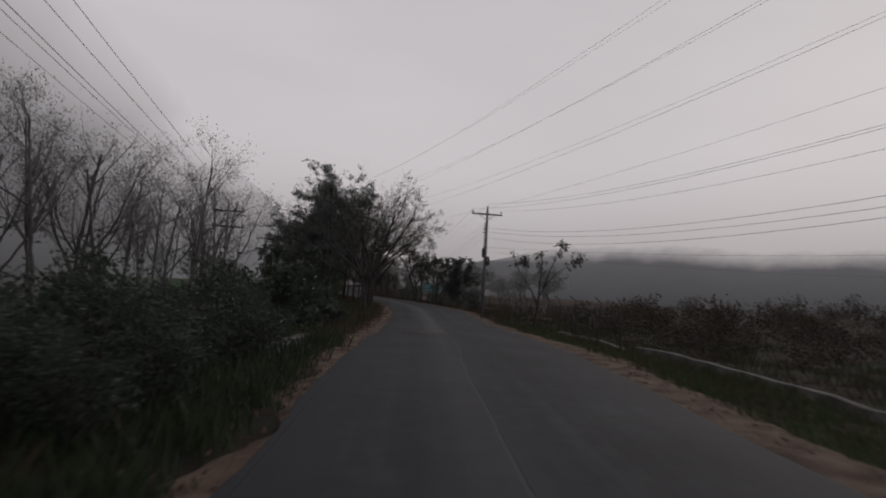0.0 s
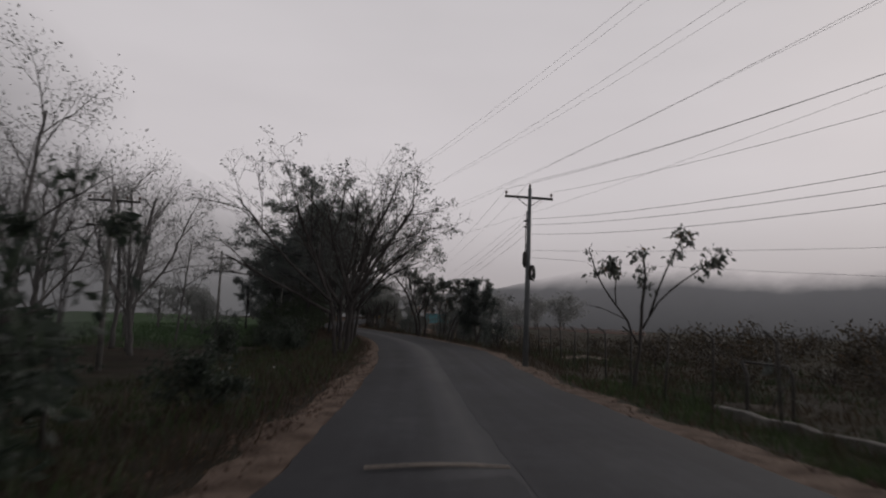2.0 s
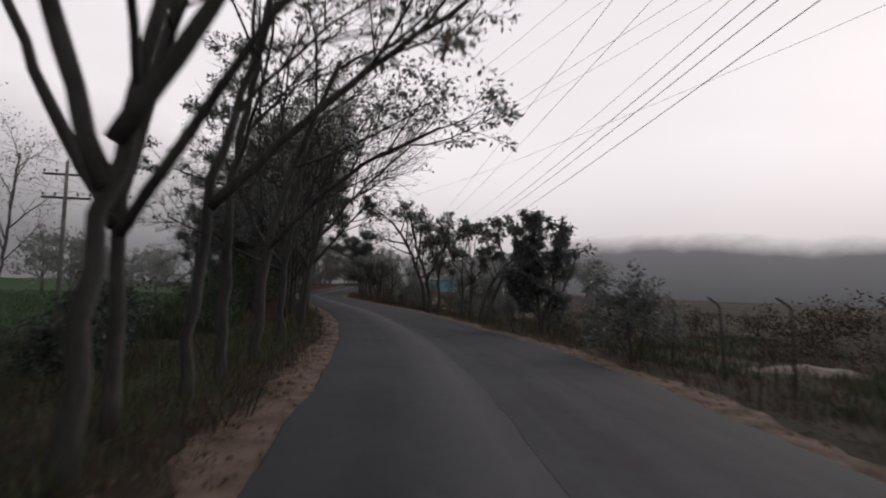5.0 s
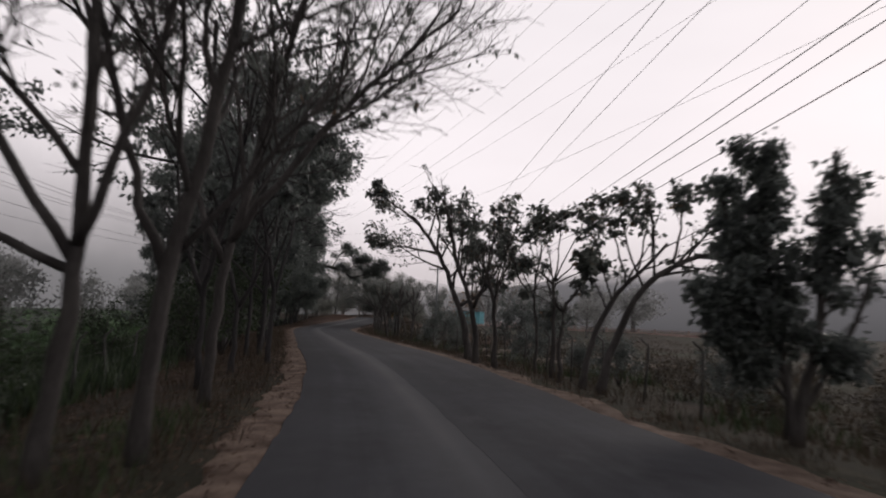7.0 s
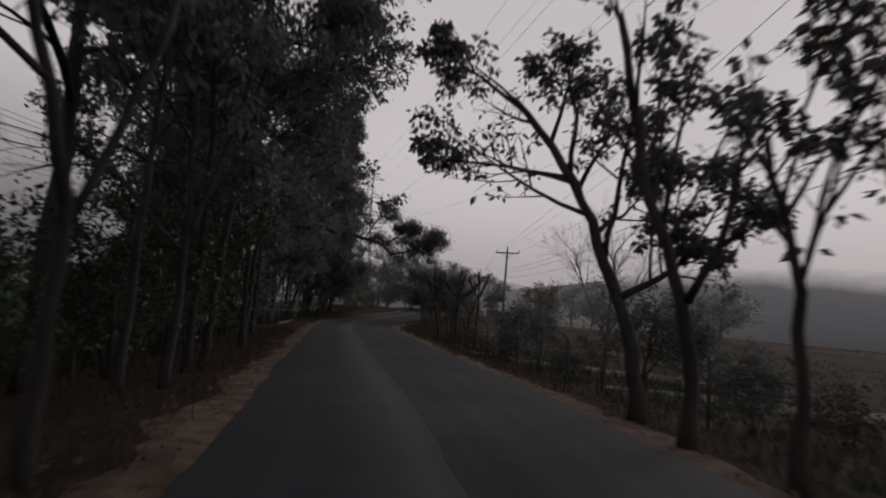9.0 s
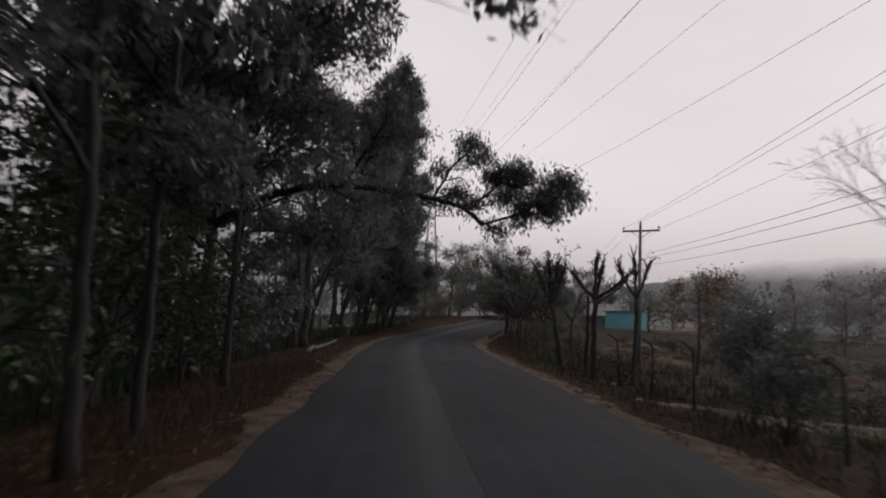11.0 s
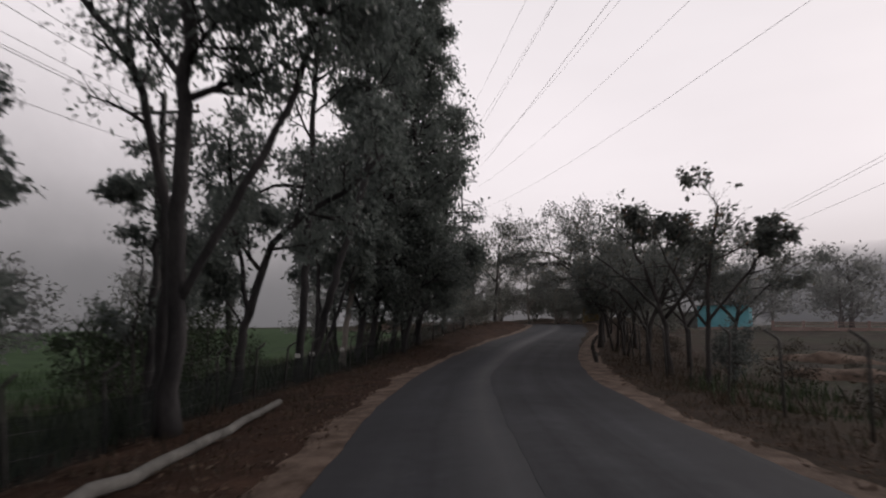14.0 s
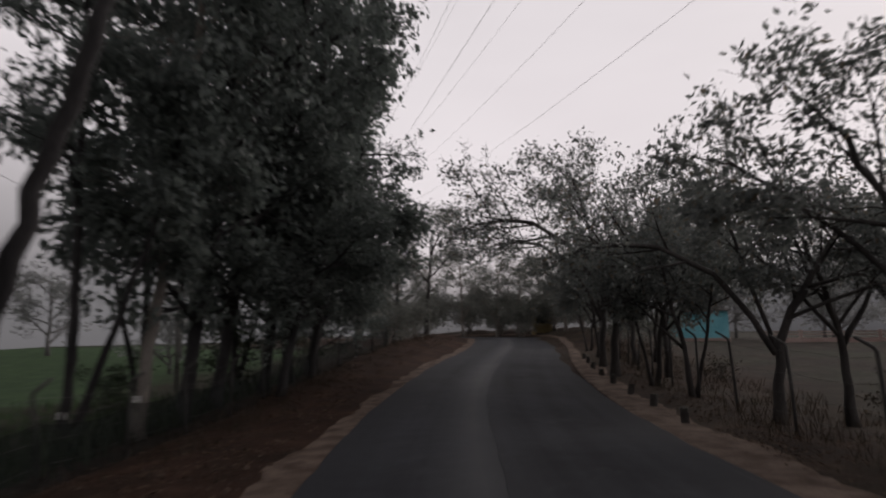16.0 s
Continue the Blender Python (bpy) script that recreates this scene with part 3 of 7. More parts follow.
def ridge(name, points, tops, mat, label, depth):
    """A far landform or standing fog sheet: a sloping face with an uneven rim."""
    pts = np.array(points, float)
    t = np.linspace(0, 1, 160)
    s = np.linspace(0, 1, len(pts))
    x, y, h = np.interp(t, s, pts[:, 0]), np.interp(t, s, pts[:, 1]), np.interp(t, s, tops)
    h = h * (1 + 0.10 * lumps(t * 100, t, 31, 41) + 0.05 * lumps(t * 100, t, 8, 42)) + 0.5 * lumps(t * 100, t, 1.6, 43)
    out = np.stack([x, y], 1)
    out /= np.linalg.norm(out - (-10, 70), axis=1, keepdims=True)
    cols = [np.c_[x + out[:, 0] * d * depth, y + out[:, 1] * d * depth, -2 + (h + 2) * f] for d, f in ((0, 0), (0.25, 0.45), (0.6, 0.8), (1.0, 1.0))]
    tagged(strip(name, cols, mat), label, "hills", kind="structure")


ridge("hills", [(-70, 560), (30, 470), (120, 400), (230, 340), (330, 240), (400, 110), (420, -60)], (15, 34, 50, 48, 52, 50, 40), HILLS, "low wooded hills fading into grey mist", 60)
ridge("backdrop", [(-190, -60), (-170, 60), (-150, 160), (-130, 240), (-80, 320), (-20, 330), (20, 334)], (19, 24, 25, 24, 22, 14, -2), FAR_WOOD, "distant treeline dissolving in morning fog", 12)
# Added fog sheets: the mist is painted on as glowing colour.
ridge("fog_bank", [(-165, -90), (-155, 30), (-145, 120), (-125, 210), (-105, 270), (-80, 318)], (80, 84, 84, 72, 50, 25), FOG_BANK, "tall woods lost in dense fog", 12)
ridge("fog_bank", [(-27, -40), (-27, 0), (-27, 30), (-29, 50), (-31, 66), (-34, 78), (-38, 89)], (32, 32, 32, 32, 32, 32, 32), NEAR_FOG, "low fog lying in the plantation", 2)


# ---- trees ----
class Growth:
    """Collects the wood of one tree and the places of its leaves."""

    def __init__(self, seed):
        self.rng, self.anchors = np.random.default_rng(seed), []
        self.wood, self.now, self.count, self.split = {}, "bough", 0, False

    def tube(self, P, R, sides, of=""):
        self.wood.setdefault(of or self.now, []).append(rings(P, R, sides, cap=sides >= 6))

    def build_wood(self, foot, bark):
        """Trunk and boughs as parts of their own."""
        for key, tubes in self.wood.items():
            if tubes:
                name = key.split()[0]
                start = np.cumsum([0] + [len(V) for V, _ in tubes[:-1]])
                piece(name, quads_mesh(name, np.concatenate([V for V, _ in tubes]), np.concatenate([Q + s for (_, Q), s in zip(tubes, start)]), True), bark, foot)

    def limb(self, p, d, length, r, level, spec):
        rng, last = self.rng, spec["levels"]
        if level == 1 and self.split:
            self.count += 1
            self.now = "bough %d" % self.count
        n = max(1 if length < 0.5 else 2, int(length / 0.7)) if level >= last else max(3, int(length / (0.6, 0.55, 0.5)[min(level, 2)]))
        wob, rise = spec["wobble"] * (1.0, 1.0, 1.2, 1.3)[min(level, 3)], spec["rise"]
        pts, d, step = [np.array(p, float)], np.array(d, float), length / n
        for _ in range(n):
            d = d + rng.normal(0, wob, 3) + np.array((0, 0, rise * step))
            d /= np.linalg.norm(d)
            pts.append(pts[-1] + d * step)
        pts = np.array(pts)
        f = np.linspace(0, 1, n + 1)
        R = np.maximum(r * (1 - 0.72 * f), 0.004)
        self.tube(pts, R, 3 if level >= last else (8, 5, 3, 3)[min(level, 3)])
        self.branch_out(pts, R, level, spec)

    def branch_out(self, pts, R, level, spec):
        rng, last = self.rng, spec["levels"]
        n = len(pts) - 1
        if level >= last:
            if n == 1:
                self.anchors.append(((pts[0] + pts[1]) / 2, pts[1] - pts[0]))
            for k in range(max(1, n // 2), n + 1):
                self.anchors.append((pts[k], pts[k] - pts[k - 1]))
            return
        if level >= spec["leafy"]:
            self.anchors += [(pts[k], pts[k] - pts[k - 1]) for k in range(n // 2, n + 1)]
        kids = spec["kids"][min(level, len(spec["kids"]) - 1)]
        length = np.linalg.norm(np.diff(pts, axis=0), axis=1).sum()
        turn = rng.uniform(0, 6.28)
        for c in range(kids):
            f = spec["bare"][min(level, len(spec["bare"]) - 1)]
            f = f + (1 - f) * (c + rng.uniform(0.2, 0.9)) / kids
            k = min(n - 1, int(f * n))
            p = pts[k] + (pts[k + 1] - pts[k]) * (f * n - k)
            ax = pts[k + 1] - pts[k]
            ax /= np.linalg.norm(ax)
            turn += 2.4 + rng.normal(0, 0.5)
            side = np.cross(ax, (0.3, 0.5, 0.8))
            side /= np.linalg.norm(side)
            other = np.cross(ax, side)
            a = radians(spec["angle"][min(level, len(spec["angle"]) - 1)] * rng.uniform(0.7, 1.3))
            d = ax * math.cos(a) + (side * math.cos(turn) + other * math.sin(turn)) * math.sin(a)
            d = d + np.array(spec["lean"]) * 0.25
            if d[2] < -0.25:
                d[2] *= 0.3
            d /= np.linalg.norm(d)
            ratio = spec["ratio"][min(level, len(spec["ratio"]) - 1)]
            self.limb(p, d, length * ratio * rng.uniform(0.75, 1.2) * (1.15 - 0.45 * f), R[k] * rng.uniform(0.5, 0.68), level + 1, spec)


SPEC = dict(levels=3, leafy=9, kids=(6, 6, 5), bare=(0.45, 0.25, 0.15), angle=(42, 40, 42), ratio=(0.75, 0.5, 0.42), wobble=0.09, rise=0.05, lean=(0, 0, 0))


def leaf_cloud(name, anchors, rng, per, size, spread, droop, mat, parent, label="", aspect=0.48, clump=1.0, tufted=False):
    """Many small folded leaves round the twigs."""
    P = np.array([a for a, _ in anchors])
    D = np.array([d for _, d in anchors])
    D = D / (np.linalg.norm(D, axis=1, keepdims=True) + 1e-9)
    if clump < 1 and not tufted:
        keep = rng.random(len(P)) < clump
        keep[0] = True
        P, D = P[keep], D[keep]
    if clump >= 0.5 or tufted:
        # leaves gather in clumps with gaps of sky between them
        full = sum(np.sin(P @ rng.normal(0, 3.0 if clump <= 1 else 1.5, 3) + rng.uniform(0, 6.28)) for _ in range(5))
        keep = full > np.quantile(full, 1 - clump if tufted else 0.36 if clump <= 1 else clump - 1)
        per = per if tufted else int(per * 1.25)
        P, D = P[keep], D[keep]
    n = len(P) * per
    k = np.repeat(np.arange(len(P)), per)
    tuft = P + rng.normal(0, spread * 0.55, P.shape)
    base = tuft[k] + rng.normal(0, spread * 0.75, (n, 3)) * (1, 1, 0.75)
    ahead = D[k] * 0.6 + rng.normal(0, 0.75, (n, 3)) + np.array((0, 0, -droop))
    if tufted:
        # broad leaves spread out from the twig's end and hang
        out = rng.normal(0, 1, (n, 3)) * (1, 1, 0.6)
        out /= np.linalg.norm(out, axis=1, keepdims=True)
        base = tuft[k] + out * spread * rng.uniform(0.1, 1.3, (n, 1))
        ahead = out + D[k] * 0.3 + np.array((0, 0, -droop))
    ahead /= np.linalg.norm(ahead, axis=1, keepdims=True)
    side = np.cross(ahead, rng.normal(0, 1, (n, 3)))
    side /= np.linalg.norm(side, axis=1, keepdims=True) + 1e-9
    up = np.cross(side, ahead)
    L = (size * rng.uniform(0.6, 1.35, n))[:, None]
    W = L * aspect * 0.5
    V = np.stack([base, base + ahead * L * 0.45 + side * W + up * L * 0.06, base + ahead * L - up * L * 0.05, base + ahead * L * 0.45 - side * W + up * L * 0.06], 1).reshape(-1, 3)
    Q = np.arange(n * 4).reshape(-1, 4)
    return piece(name, quads_mesh(name, V, Q), mat, parent, label)


def tree(name, at, label, category="tree", group="", seed=1, trunk=((0, 0, 0), (0, 0, 4)), r=0.14, bark=None, extra=(), leaf=None, z=None, aspect=0.48, tufted=False, **spec):
    """A tree on its root at the ground: trunk with limbs, and a crown of leaves.
    trunk: points from the foot; extra: more stems or limbs, as lists of points with a radius; leaf: (material, leaves a twig, size, spread, droop, share)."""
    s = dict(SPEC, **spec)
    x, y = at
    foot = root(name, pose(x, y, z_at(x, y) if z is None else z), label, category, group)
    g = Growth(seed)
    g.split = category == "tree" and name not in ("plantation_tree", "mist_tree", "far_tree")
    for pts, rad, *short in ((trunk, r), *extra):
        pts = np.array(pts, float)
        if len(pts) == 2:
            pts = np.array([pts[0], pts[0] * 0.5 + pts[1] * 0.5 + g.rng.normal(0, 0.03, 3) * np.linalg.norm(pts[1] - pts[0]) * (1, 1, 0), pts[1]])
        t = np.r_[0, np.cumsum(np.linalg.norm(np.diff(pts, axis=0), axis=1))]
        n = max(6, int(t[-1] / 0.45))
        q = np.linspace(0, t[-1], n + 1)
        fine = np.stack([np.interp(q, t, pts[:, c]) for c in range(3)], 1)
        for _ in range(3):
            fine[1:-1] = (fine[:-2] + fine[1:-1] * 2 + fine[2:]) / 4
        fine[1:-1] += g.rng.normal(0, 0.02 + 0.1 * rad, (n - 1, 3)) * (1, 1, 0.3)
        f = np.linspace(0, 1, n + 1)
        R = rad * (1 - 0.55 * f) * (1 + 0.05 * g.rng.normal(0, 1, n + 1))
        if pts[0][2] < 0.2:
            R[0] *= 1.45
            R[1] *= 1.12
            fine[0, 2] -= 0.12
        g.tube(fine, R, 10, "trunk")
        g.branch_out(fine, R, 0, dict(s, ratio=(short[0], *s["ratio"][1:])) if short else s)
    g.build_wood(foot, bark or BARK)
    if leaf and g.anchors:
        mat, per, size, spread, droop, share = leaf
        leaf_cloud("crown", g.anchors, g.rng, per, size, spread, droop, mat, foot, aspect=aspect, clump=share, tufted=tufted)
    return foot


def again(ob, x, y, turn=0.0, scale=1.0, tall=1.0, label=""):
    """Another tree of the same growth, turned and scaled."""
    c = copy_thing(ob, Matrix.Translation((x, y, z_at(x, y))) @ Matrix.Rotation(radians(turn), 4, "Z") @ Matrix.Diagonal((scale, scale, scale * tall, 1)))
    return tagged(c, label)


BARE = dict(levels=3, kids=(5, 6, 5), bare=(0.46, 0.22, 0.12), angle=(34, 38, 42), ratio=(0.55, 0.52, 0.45), wobble=0.11, rise=0.03)
DENSE = dict(levels=3, leafy=2, kids=(9, 7, 5), bare=(0.34, 0.2, 0.1), angle=(58, 48, 45), ratio=(0.42, 0.5, 0.45), wobble=0.09, rise=0.03)
SPARSE = dict(levels=3, leafy=9, kids=(6, 6, 4), bare=(0.5, 0.3, 0.2), angle=(48, 46, 44), ratio=(0.36, 0.52, 0.45), wobble=0.10, rise=0.02)
GUM = dict(levels=3, leafy=2, kids=(13, 7, 5), bare=(0.30, 0.2, 0.1), angle=(55, 45, 45), ratio=(0.27, 0.55, 0.5), wobble=0.08, rise=0.04)

# wide bare-limbed trees at the left shoulder, before the bend
fan = "bare spreading roadside trees"
fan_leaf = (LEAF_BROAD, 4, 0.12, 0.07, 0.6, 0.42)
tree("roadside_tree", (-5.7, 47.6), "forked grey-barked tree with bare fanning limbs", group=fan, seed=11, r=0.10, trunk=((0, 0, 0), (-0.2, 0.1, 2.2), (-1.1, 0.2, 4.4), (-2.2, 0.3, 6.8)),
     extra=((((-0.2, 0.1, 2.0), (-2.2, 0.3, 3.0), (-5.6, 0.6, 4.6)), 0.09), (((-0.3, 0.1, 2.6), (-2.6, -0.3, 4.6), (-4.8, -0.4, 7.2)), 0.08)), leaf=fan_leaf, tufted=True, lean=(-0.4, 0, 0.2), **BARE)
tree("roadside_tree", (-5.6, 49.3), "tall bare tree leaning over the road", group=fan, seed=12, r=0.11, trunk=((0, 0, 0), (0.2, 0, 2.4), (0.6, 0.1, 4.2), (1.3, 0.2, 7.0)),
     extra=((((0.3, 0, 3.0), (1.5, 0.1, 4.9), (3.0, 0.0, 7.4)), 0.10), (((0.25, 0, 2.6), (-0.7, 0.2, 4.8), (-1.5, 0.4, 7.4)), 0.1), (((0.4, 0, 2.2), (1.6, -0.4, 3.8), (2.8, -0.3, 5.0)), 0.06)), leaf=fan_leaf, tufted=True, lean=(0.25, 0, 0.3), **BARE)
tree("roadside_tree", (-6.3, 51.3), "slim forked tree with bare upright branches", group=fan, seed=13, r=0.095, trunk=((0, 0, 0), (-0.1, 0, 2.8), (0.4, 0.2, 5.2), (0.5, 0.3, 7.8)),
     extra=((((-0.1, 0, 2.4), (-1.6, 0.2, 4.6), (-2.8, 0.2, 7.6)), 0.09),), leaf=fan_leaf, tufted=True, **BARE)
tree("roadside_tree", (-6.4, 53.4), "slim grey tree with a bare fan crown", group=fan, seed=14, r=0.09, trunk=((0, 0, 0), (0.15, 0, 3.0), (0.9, 0, 5.6), (1.8, 0.1, 7.8)),
     extra=((((0.2, 0, 2.9), (1.9, 0.1, 4.6), (3.9, 0.3, 6.2)), 0.08),), leaf=fan_leaf, tufted=True, lean=(0.3, 0, 0.2), **BARE)
tree("roadside_tree", (-6.8, 55.8), "slim tree with thin half-bare crown", group=fan, seed=15, r=0.10, trunk=((0, 0, 0), (-0.1, 0, 3.2), (0.5, 0, 7.2)),
     leaf=(LEAF_MID, 6, 0.13, 0.10, 0.5, 0.5), tufted=True, **BARE)
tree("roadside_tree", (-7.3, 58.8), "roadside tree with low branches over the asphalt", group=fan, seed=16, r=0.11, trunk=((0, 0, 0), (0.2, 0, 2.8), (1.0, 0, 5.4), (1.7, 0, 7.0)),
     extra=((((0.2, 0, 2.6), (2.0, -0.2, 4.4), (4.1, -0.4, 5.4)), 0.07),), leaf=(LEAF_MID, 6, 0.13, 0.10, 0.5, 0.5), tufted=True, lean=(0.2, 0, 0.1), **BARE)
tree("roadside_tree", (-8.2, 63.6), "roadside tree with thin leafy crown", group=fan, seed=17, r=0.12, trunk=((0, 0, 0), (0.1, 0, 3), (0.6, 0, 6.5)), leaf=(LEAF_MID, 8, 0.13, 0.2, 0.4, 0.6), **BARE)
FAN = dict(BARE, kids=(9, 8, 6), bare=(0.36, 0.2, 0.1), ratio=(0.5, 0.52, 0.45))
tree("roadside_tree", (-9.6, 67.7), "forked tree with bare sweeping limbs", group=fan, seed=18, r=0.11, trunk=((0, 0, 0), (0.15, 0.1, 2.4), (0.1, 0.2, 4.6), (-0.4, 0.3, 8.2)),
     extra=((((0.15, 0.1, 2.4), (-1.0, 0.2, 3.8), (-2.6, 0.4, 6.8)), 0.07), (((0.15, 0.1, 2.3), (-1.6, 0.2, 3.0), (-4.4, 0.2, 4.2)), 0.06), (((0.15, 0.1, 2.6), (0.9, 0.1, 4.6), (1.3, 0.2, 7.4)), 0.07)), leaf=(LEAF_BROAD, 4, 0.13, 0.08, 0.7, 0.05), **FAN)
tree("roadside_tree", (-8.9, 68.4), "forked tree with a leaning bare limb", group=fan, seed=19, r=0.11, trunk=((0, 0, 0), (0.2, 0, 2.3), (0.7, 0.1, 4.6), (1.2, 0.3, 8.2)),
     extra=((((0.2, 0, 2.2), (-0.5, 0.2, 3.6), (-1.4, 0.3, 6.6)), 0.07), (((0.25, 0, 2.4), (1.1, 0.2, 3.4), (2.4, 0.4, 5.2)), 0.05)), leaf=(LEAF_BROAD, 4, 0.13, 0.08, 0.7, 0.05), **FAN)
tree("roadside_tree", (-10.4, 73.4), "bare twiggy tree reaching over the road", group=fan, seed=20, r=0.11, trunk=((0, 0, 0), (0.2, 0, 2.6), (0.8, 0.1, 5.4), (1.6, 0.3, 9.2)),
     extra=((((0.3, 0, 3.2), (2.2, 0.2, 5.8), (4.6, 0.5, 8.2)), 0.08), (((0.2, 0, 2.8), (-1.2, 0.2, 5.4), (-2.0, 0.4, 8.4)), 0.07)), leaf=(LEAF_BROAD, 4, 0.13, 0.08, 0.7, 0.03), lean=(0.2, 0, 0.5), **dict(FAN, kids=(11, 9, 6)))

# the dense stand on the left, along the bend
stand = "dense dark trees along the bend"
big_leaf = (LEAF_DARK, 26, 0.19, 0.24, 0.6, 1.5)
d1 = tree("broadleaf_tree", (-15.5, 88.4), "dark leafy tree with a slender trunk", group=stand, seed=31, bark=BARK_DARK, r=0.09, trunk=((0, 0, 0), (0.1, 0, 4), (0.3, 0, 8.5)), leaf=(LEAF_DARK, 8, 0.20, 0.12, 1.2, 0.45), tufted=True, **dict(DENSE, angle=(45, 45, 45), leafy=3, bare=(0.5, 0.2, 0.1)))
d2 = tree("broadleaf_tree", (-16.9, 93.8), "dark broadleaf tree reaching over the road", group=stand, seed=32, bark=BARK_DARK, r=0.12, trunk=((0, 0, 0), (0.3, 0, 4), (1.1, 0, 9.8)), leaf=big_leaf, lean=(0.2, 0, 0), **DENSE)
d3 = tree("broadleaf_tree", (-18.3, 89.5), "tall dark tree with a domed dense crown", group=stand, seed=33, bark=BARK_DARK, r=0.2, trunk=((0, 0, 0), (0.2, 0, 6), (-0.2, 0, 15.6)), leaf=(LEAF_DARK, 18, 0.25, 0.27, 0.5, 1.5), **dict(DENSE, bare=(0.34, 0.2, 0.1)))
d4 = tree("broadleaf_tree", (-21.0, 98.6), "broad dark tree arching its crown over the road", group=stand, seed=34, bark=BARK_DARK, r=0.24, trunk=((0, 0, 0), (0.5, 0, 4), (2.2, 0, 9), (2.8, 0, 14.2)), leaf=(LEAF_DARK, 24, 0.21, 0.27, 0.6, 1.46), lean=(0.25, 0, 0), **dict(DENSE, kids=(13, 8, 5), bare=(0.52, 0.2, 0.1), ratio=(0.38, 0.5, 0.45)))
d5 = tree("broadleaf_tree", (-13.0, 80.9), "thin pale forked tree with scattered leaves", group=stand, seed=35, bark=BARK_DARK, r=0.085, trunk=((0, 0, 0), (0.1, 0, 2.2), (-0.7, 0.1, 4.4), (-1.4, 0.2, 7.0)),
     extra=((((0.1, 0, 2.1), (0.9, 0.1, 3.6), (1.3, 0.2, 6.2)), 0.06), (((-0.3, 0, 3.2), (-1.8, 0, 4.0), (-2.8, 0.1, 5.4)), 0.04)), leaf=(LEAF_DARK, 6, 0.19, 0.1, 1.3, 0.4), tufted=True, **SPARSE)
tree("bare_tree", (-15.4, 89.7), "leafless tree with tangled drooping twigs", group=stand, seed=36, bark=BARK_DARK, r=0.1, trunk=((0, 0, 0), (0.15, 0, 3.2), (-0.3, 0, 8.4)), extra=((((0.1, 0, 2.6), (-1.8, 0, 4.4), (-3.8, 0.2, 5.0)), 0.06), (((0.1, 0, 2.9), (0.9, 0.1, 5.4), (1.2, 0.2, 8.0)), 0.06)),
     leaf=None, **dict(BARE, kids=(8, 7, 5), angle=(55, 45, 45)))
for x, y, turn, sc, tall, src in ((-12.0, 76.6, 160, 1.0, 1.1, d5), (-12.6, 83.0, 70, 1.0, 1.15, d5), (-20.8, 98.2, 90, 0.85, 1.0, d3),
                                  (-16.3, 92.0, 310, 1.05, 1.1, d1), (-18.9, 100.2, 150, 0.95, 1.0, d2), (-24.6, 106.6, 12, 0.9, 1.0, d4), (-20.0, 102.6, 20, 1.05, 1.1, d1), (-27.0, 108.0, 75, 0.85, 1.0, d3),
                                  (-22.8, 109.2, 110, 0.9, 1.0, d2)):
    again(src, x, y, turn, sc, tall)

# low under-storey of the stand
u1 = tree("understorey_shrub", (-19.6, 92.5), "dark undergrowth shrub beneath the trees", "shrub", "undergrowth shrubs", seed=41, r=0.05, trunk=((0, 0, 0), (0.2, 0.1, 2.6)),
          extra=((((0, 0, 0), (-0.6, 0.3, 2.2)), 0.04), (((0, 0, 0), (0.5, -0.5, 2.0)), 0.04)), leaf=(LEAF_SHRUB, 9, 0.13, 0.2, 0.3, 1.0), levels=2, leafy=1, kids=(7, 5), bare=(0.15, 0.15), angle=(48, 45), ratio=(0.5, 0.5))
for x, y, turn, sc in ((-18.0, 91.6, 70, 1.5), (-19.4, 96.2, 190, 1.7), (-21.2, 100.4, 330, 1.7), (-23.0, 104.6, 260, 1.6), (-17.4, 87.2, 20, 1.1), (-20.4, 86, 50, 0.9), (-19.6, 89.5, 120, 1.0), (-21.0, 94.6, 200, 0.8), (-23.2, 98.7, 10, 1.5), (-27.0, 104.2, 80, 1.2), (-24.4, 109.6, 160, 1.1), (-26.2, 112.8, 300, 1.2), (-13.6, 71.2, 240, 0.8),
                       (-28.6, 116.2, 20, 0.8), (-30.6, 120.5, 140, 0.8), (-35.4, 127.0, 220, 0.7), (-37.3, 137.5, 90, 0.7), (-39.3, 145.0, 310, 0.6), (-38.8, 151.5, 20, 0.7), (-39.2, 158.5, 200, 1.3), (-38.9, 166.0, 60, 1.0)):
    again(u1, x, y, turn, sc)

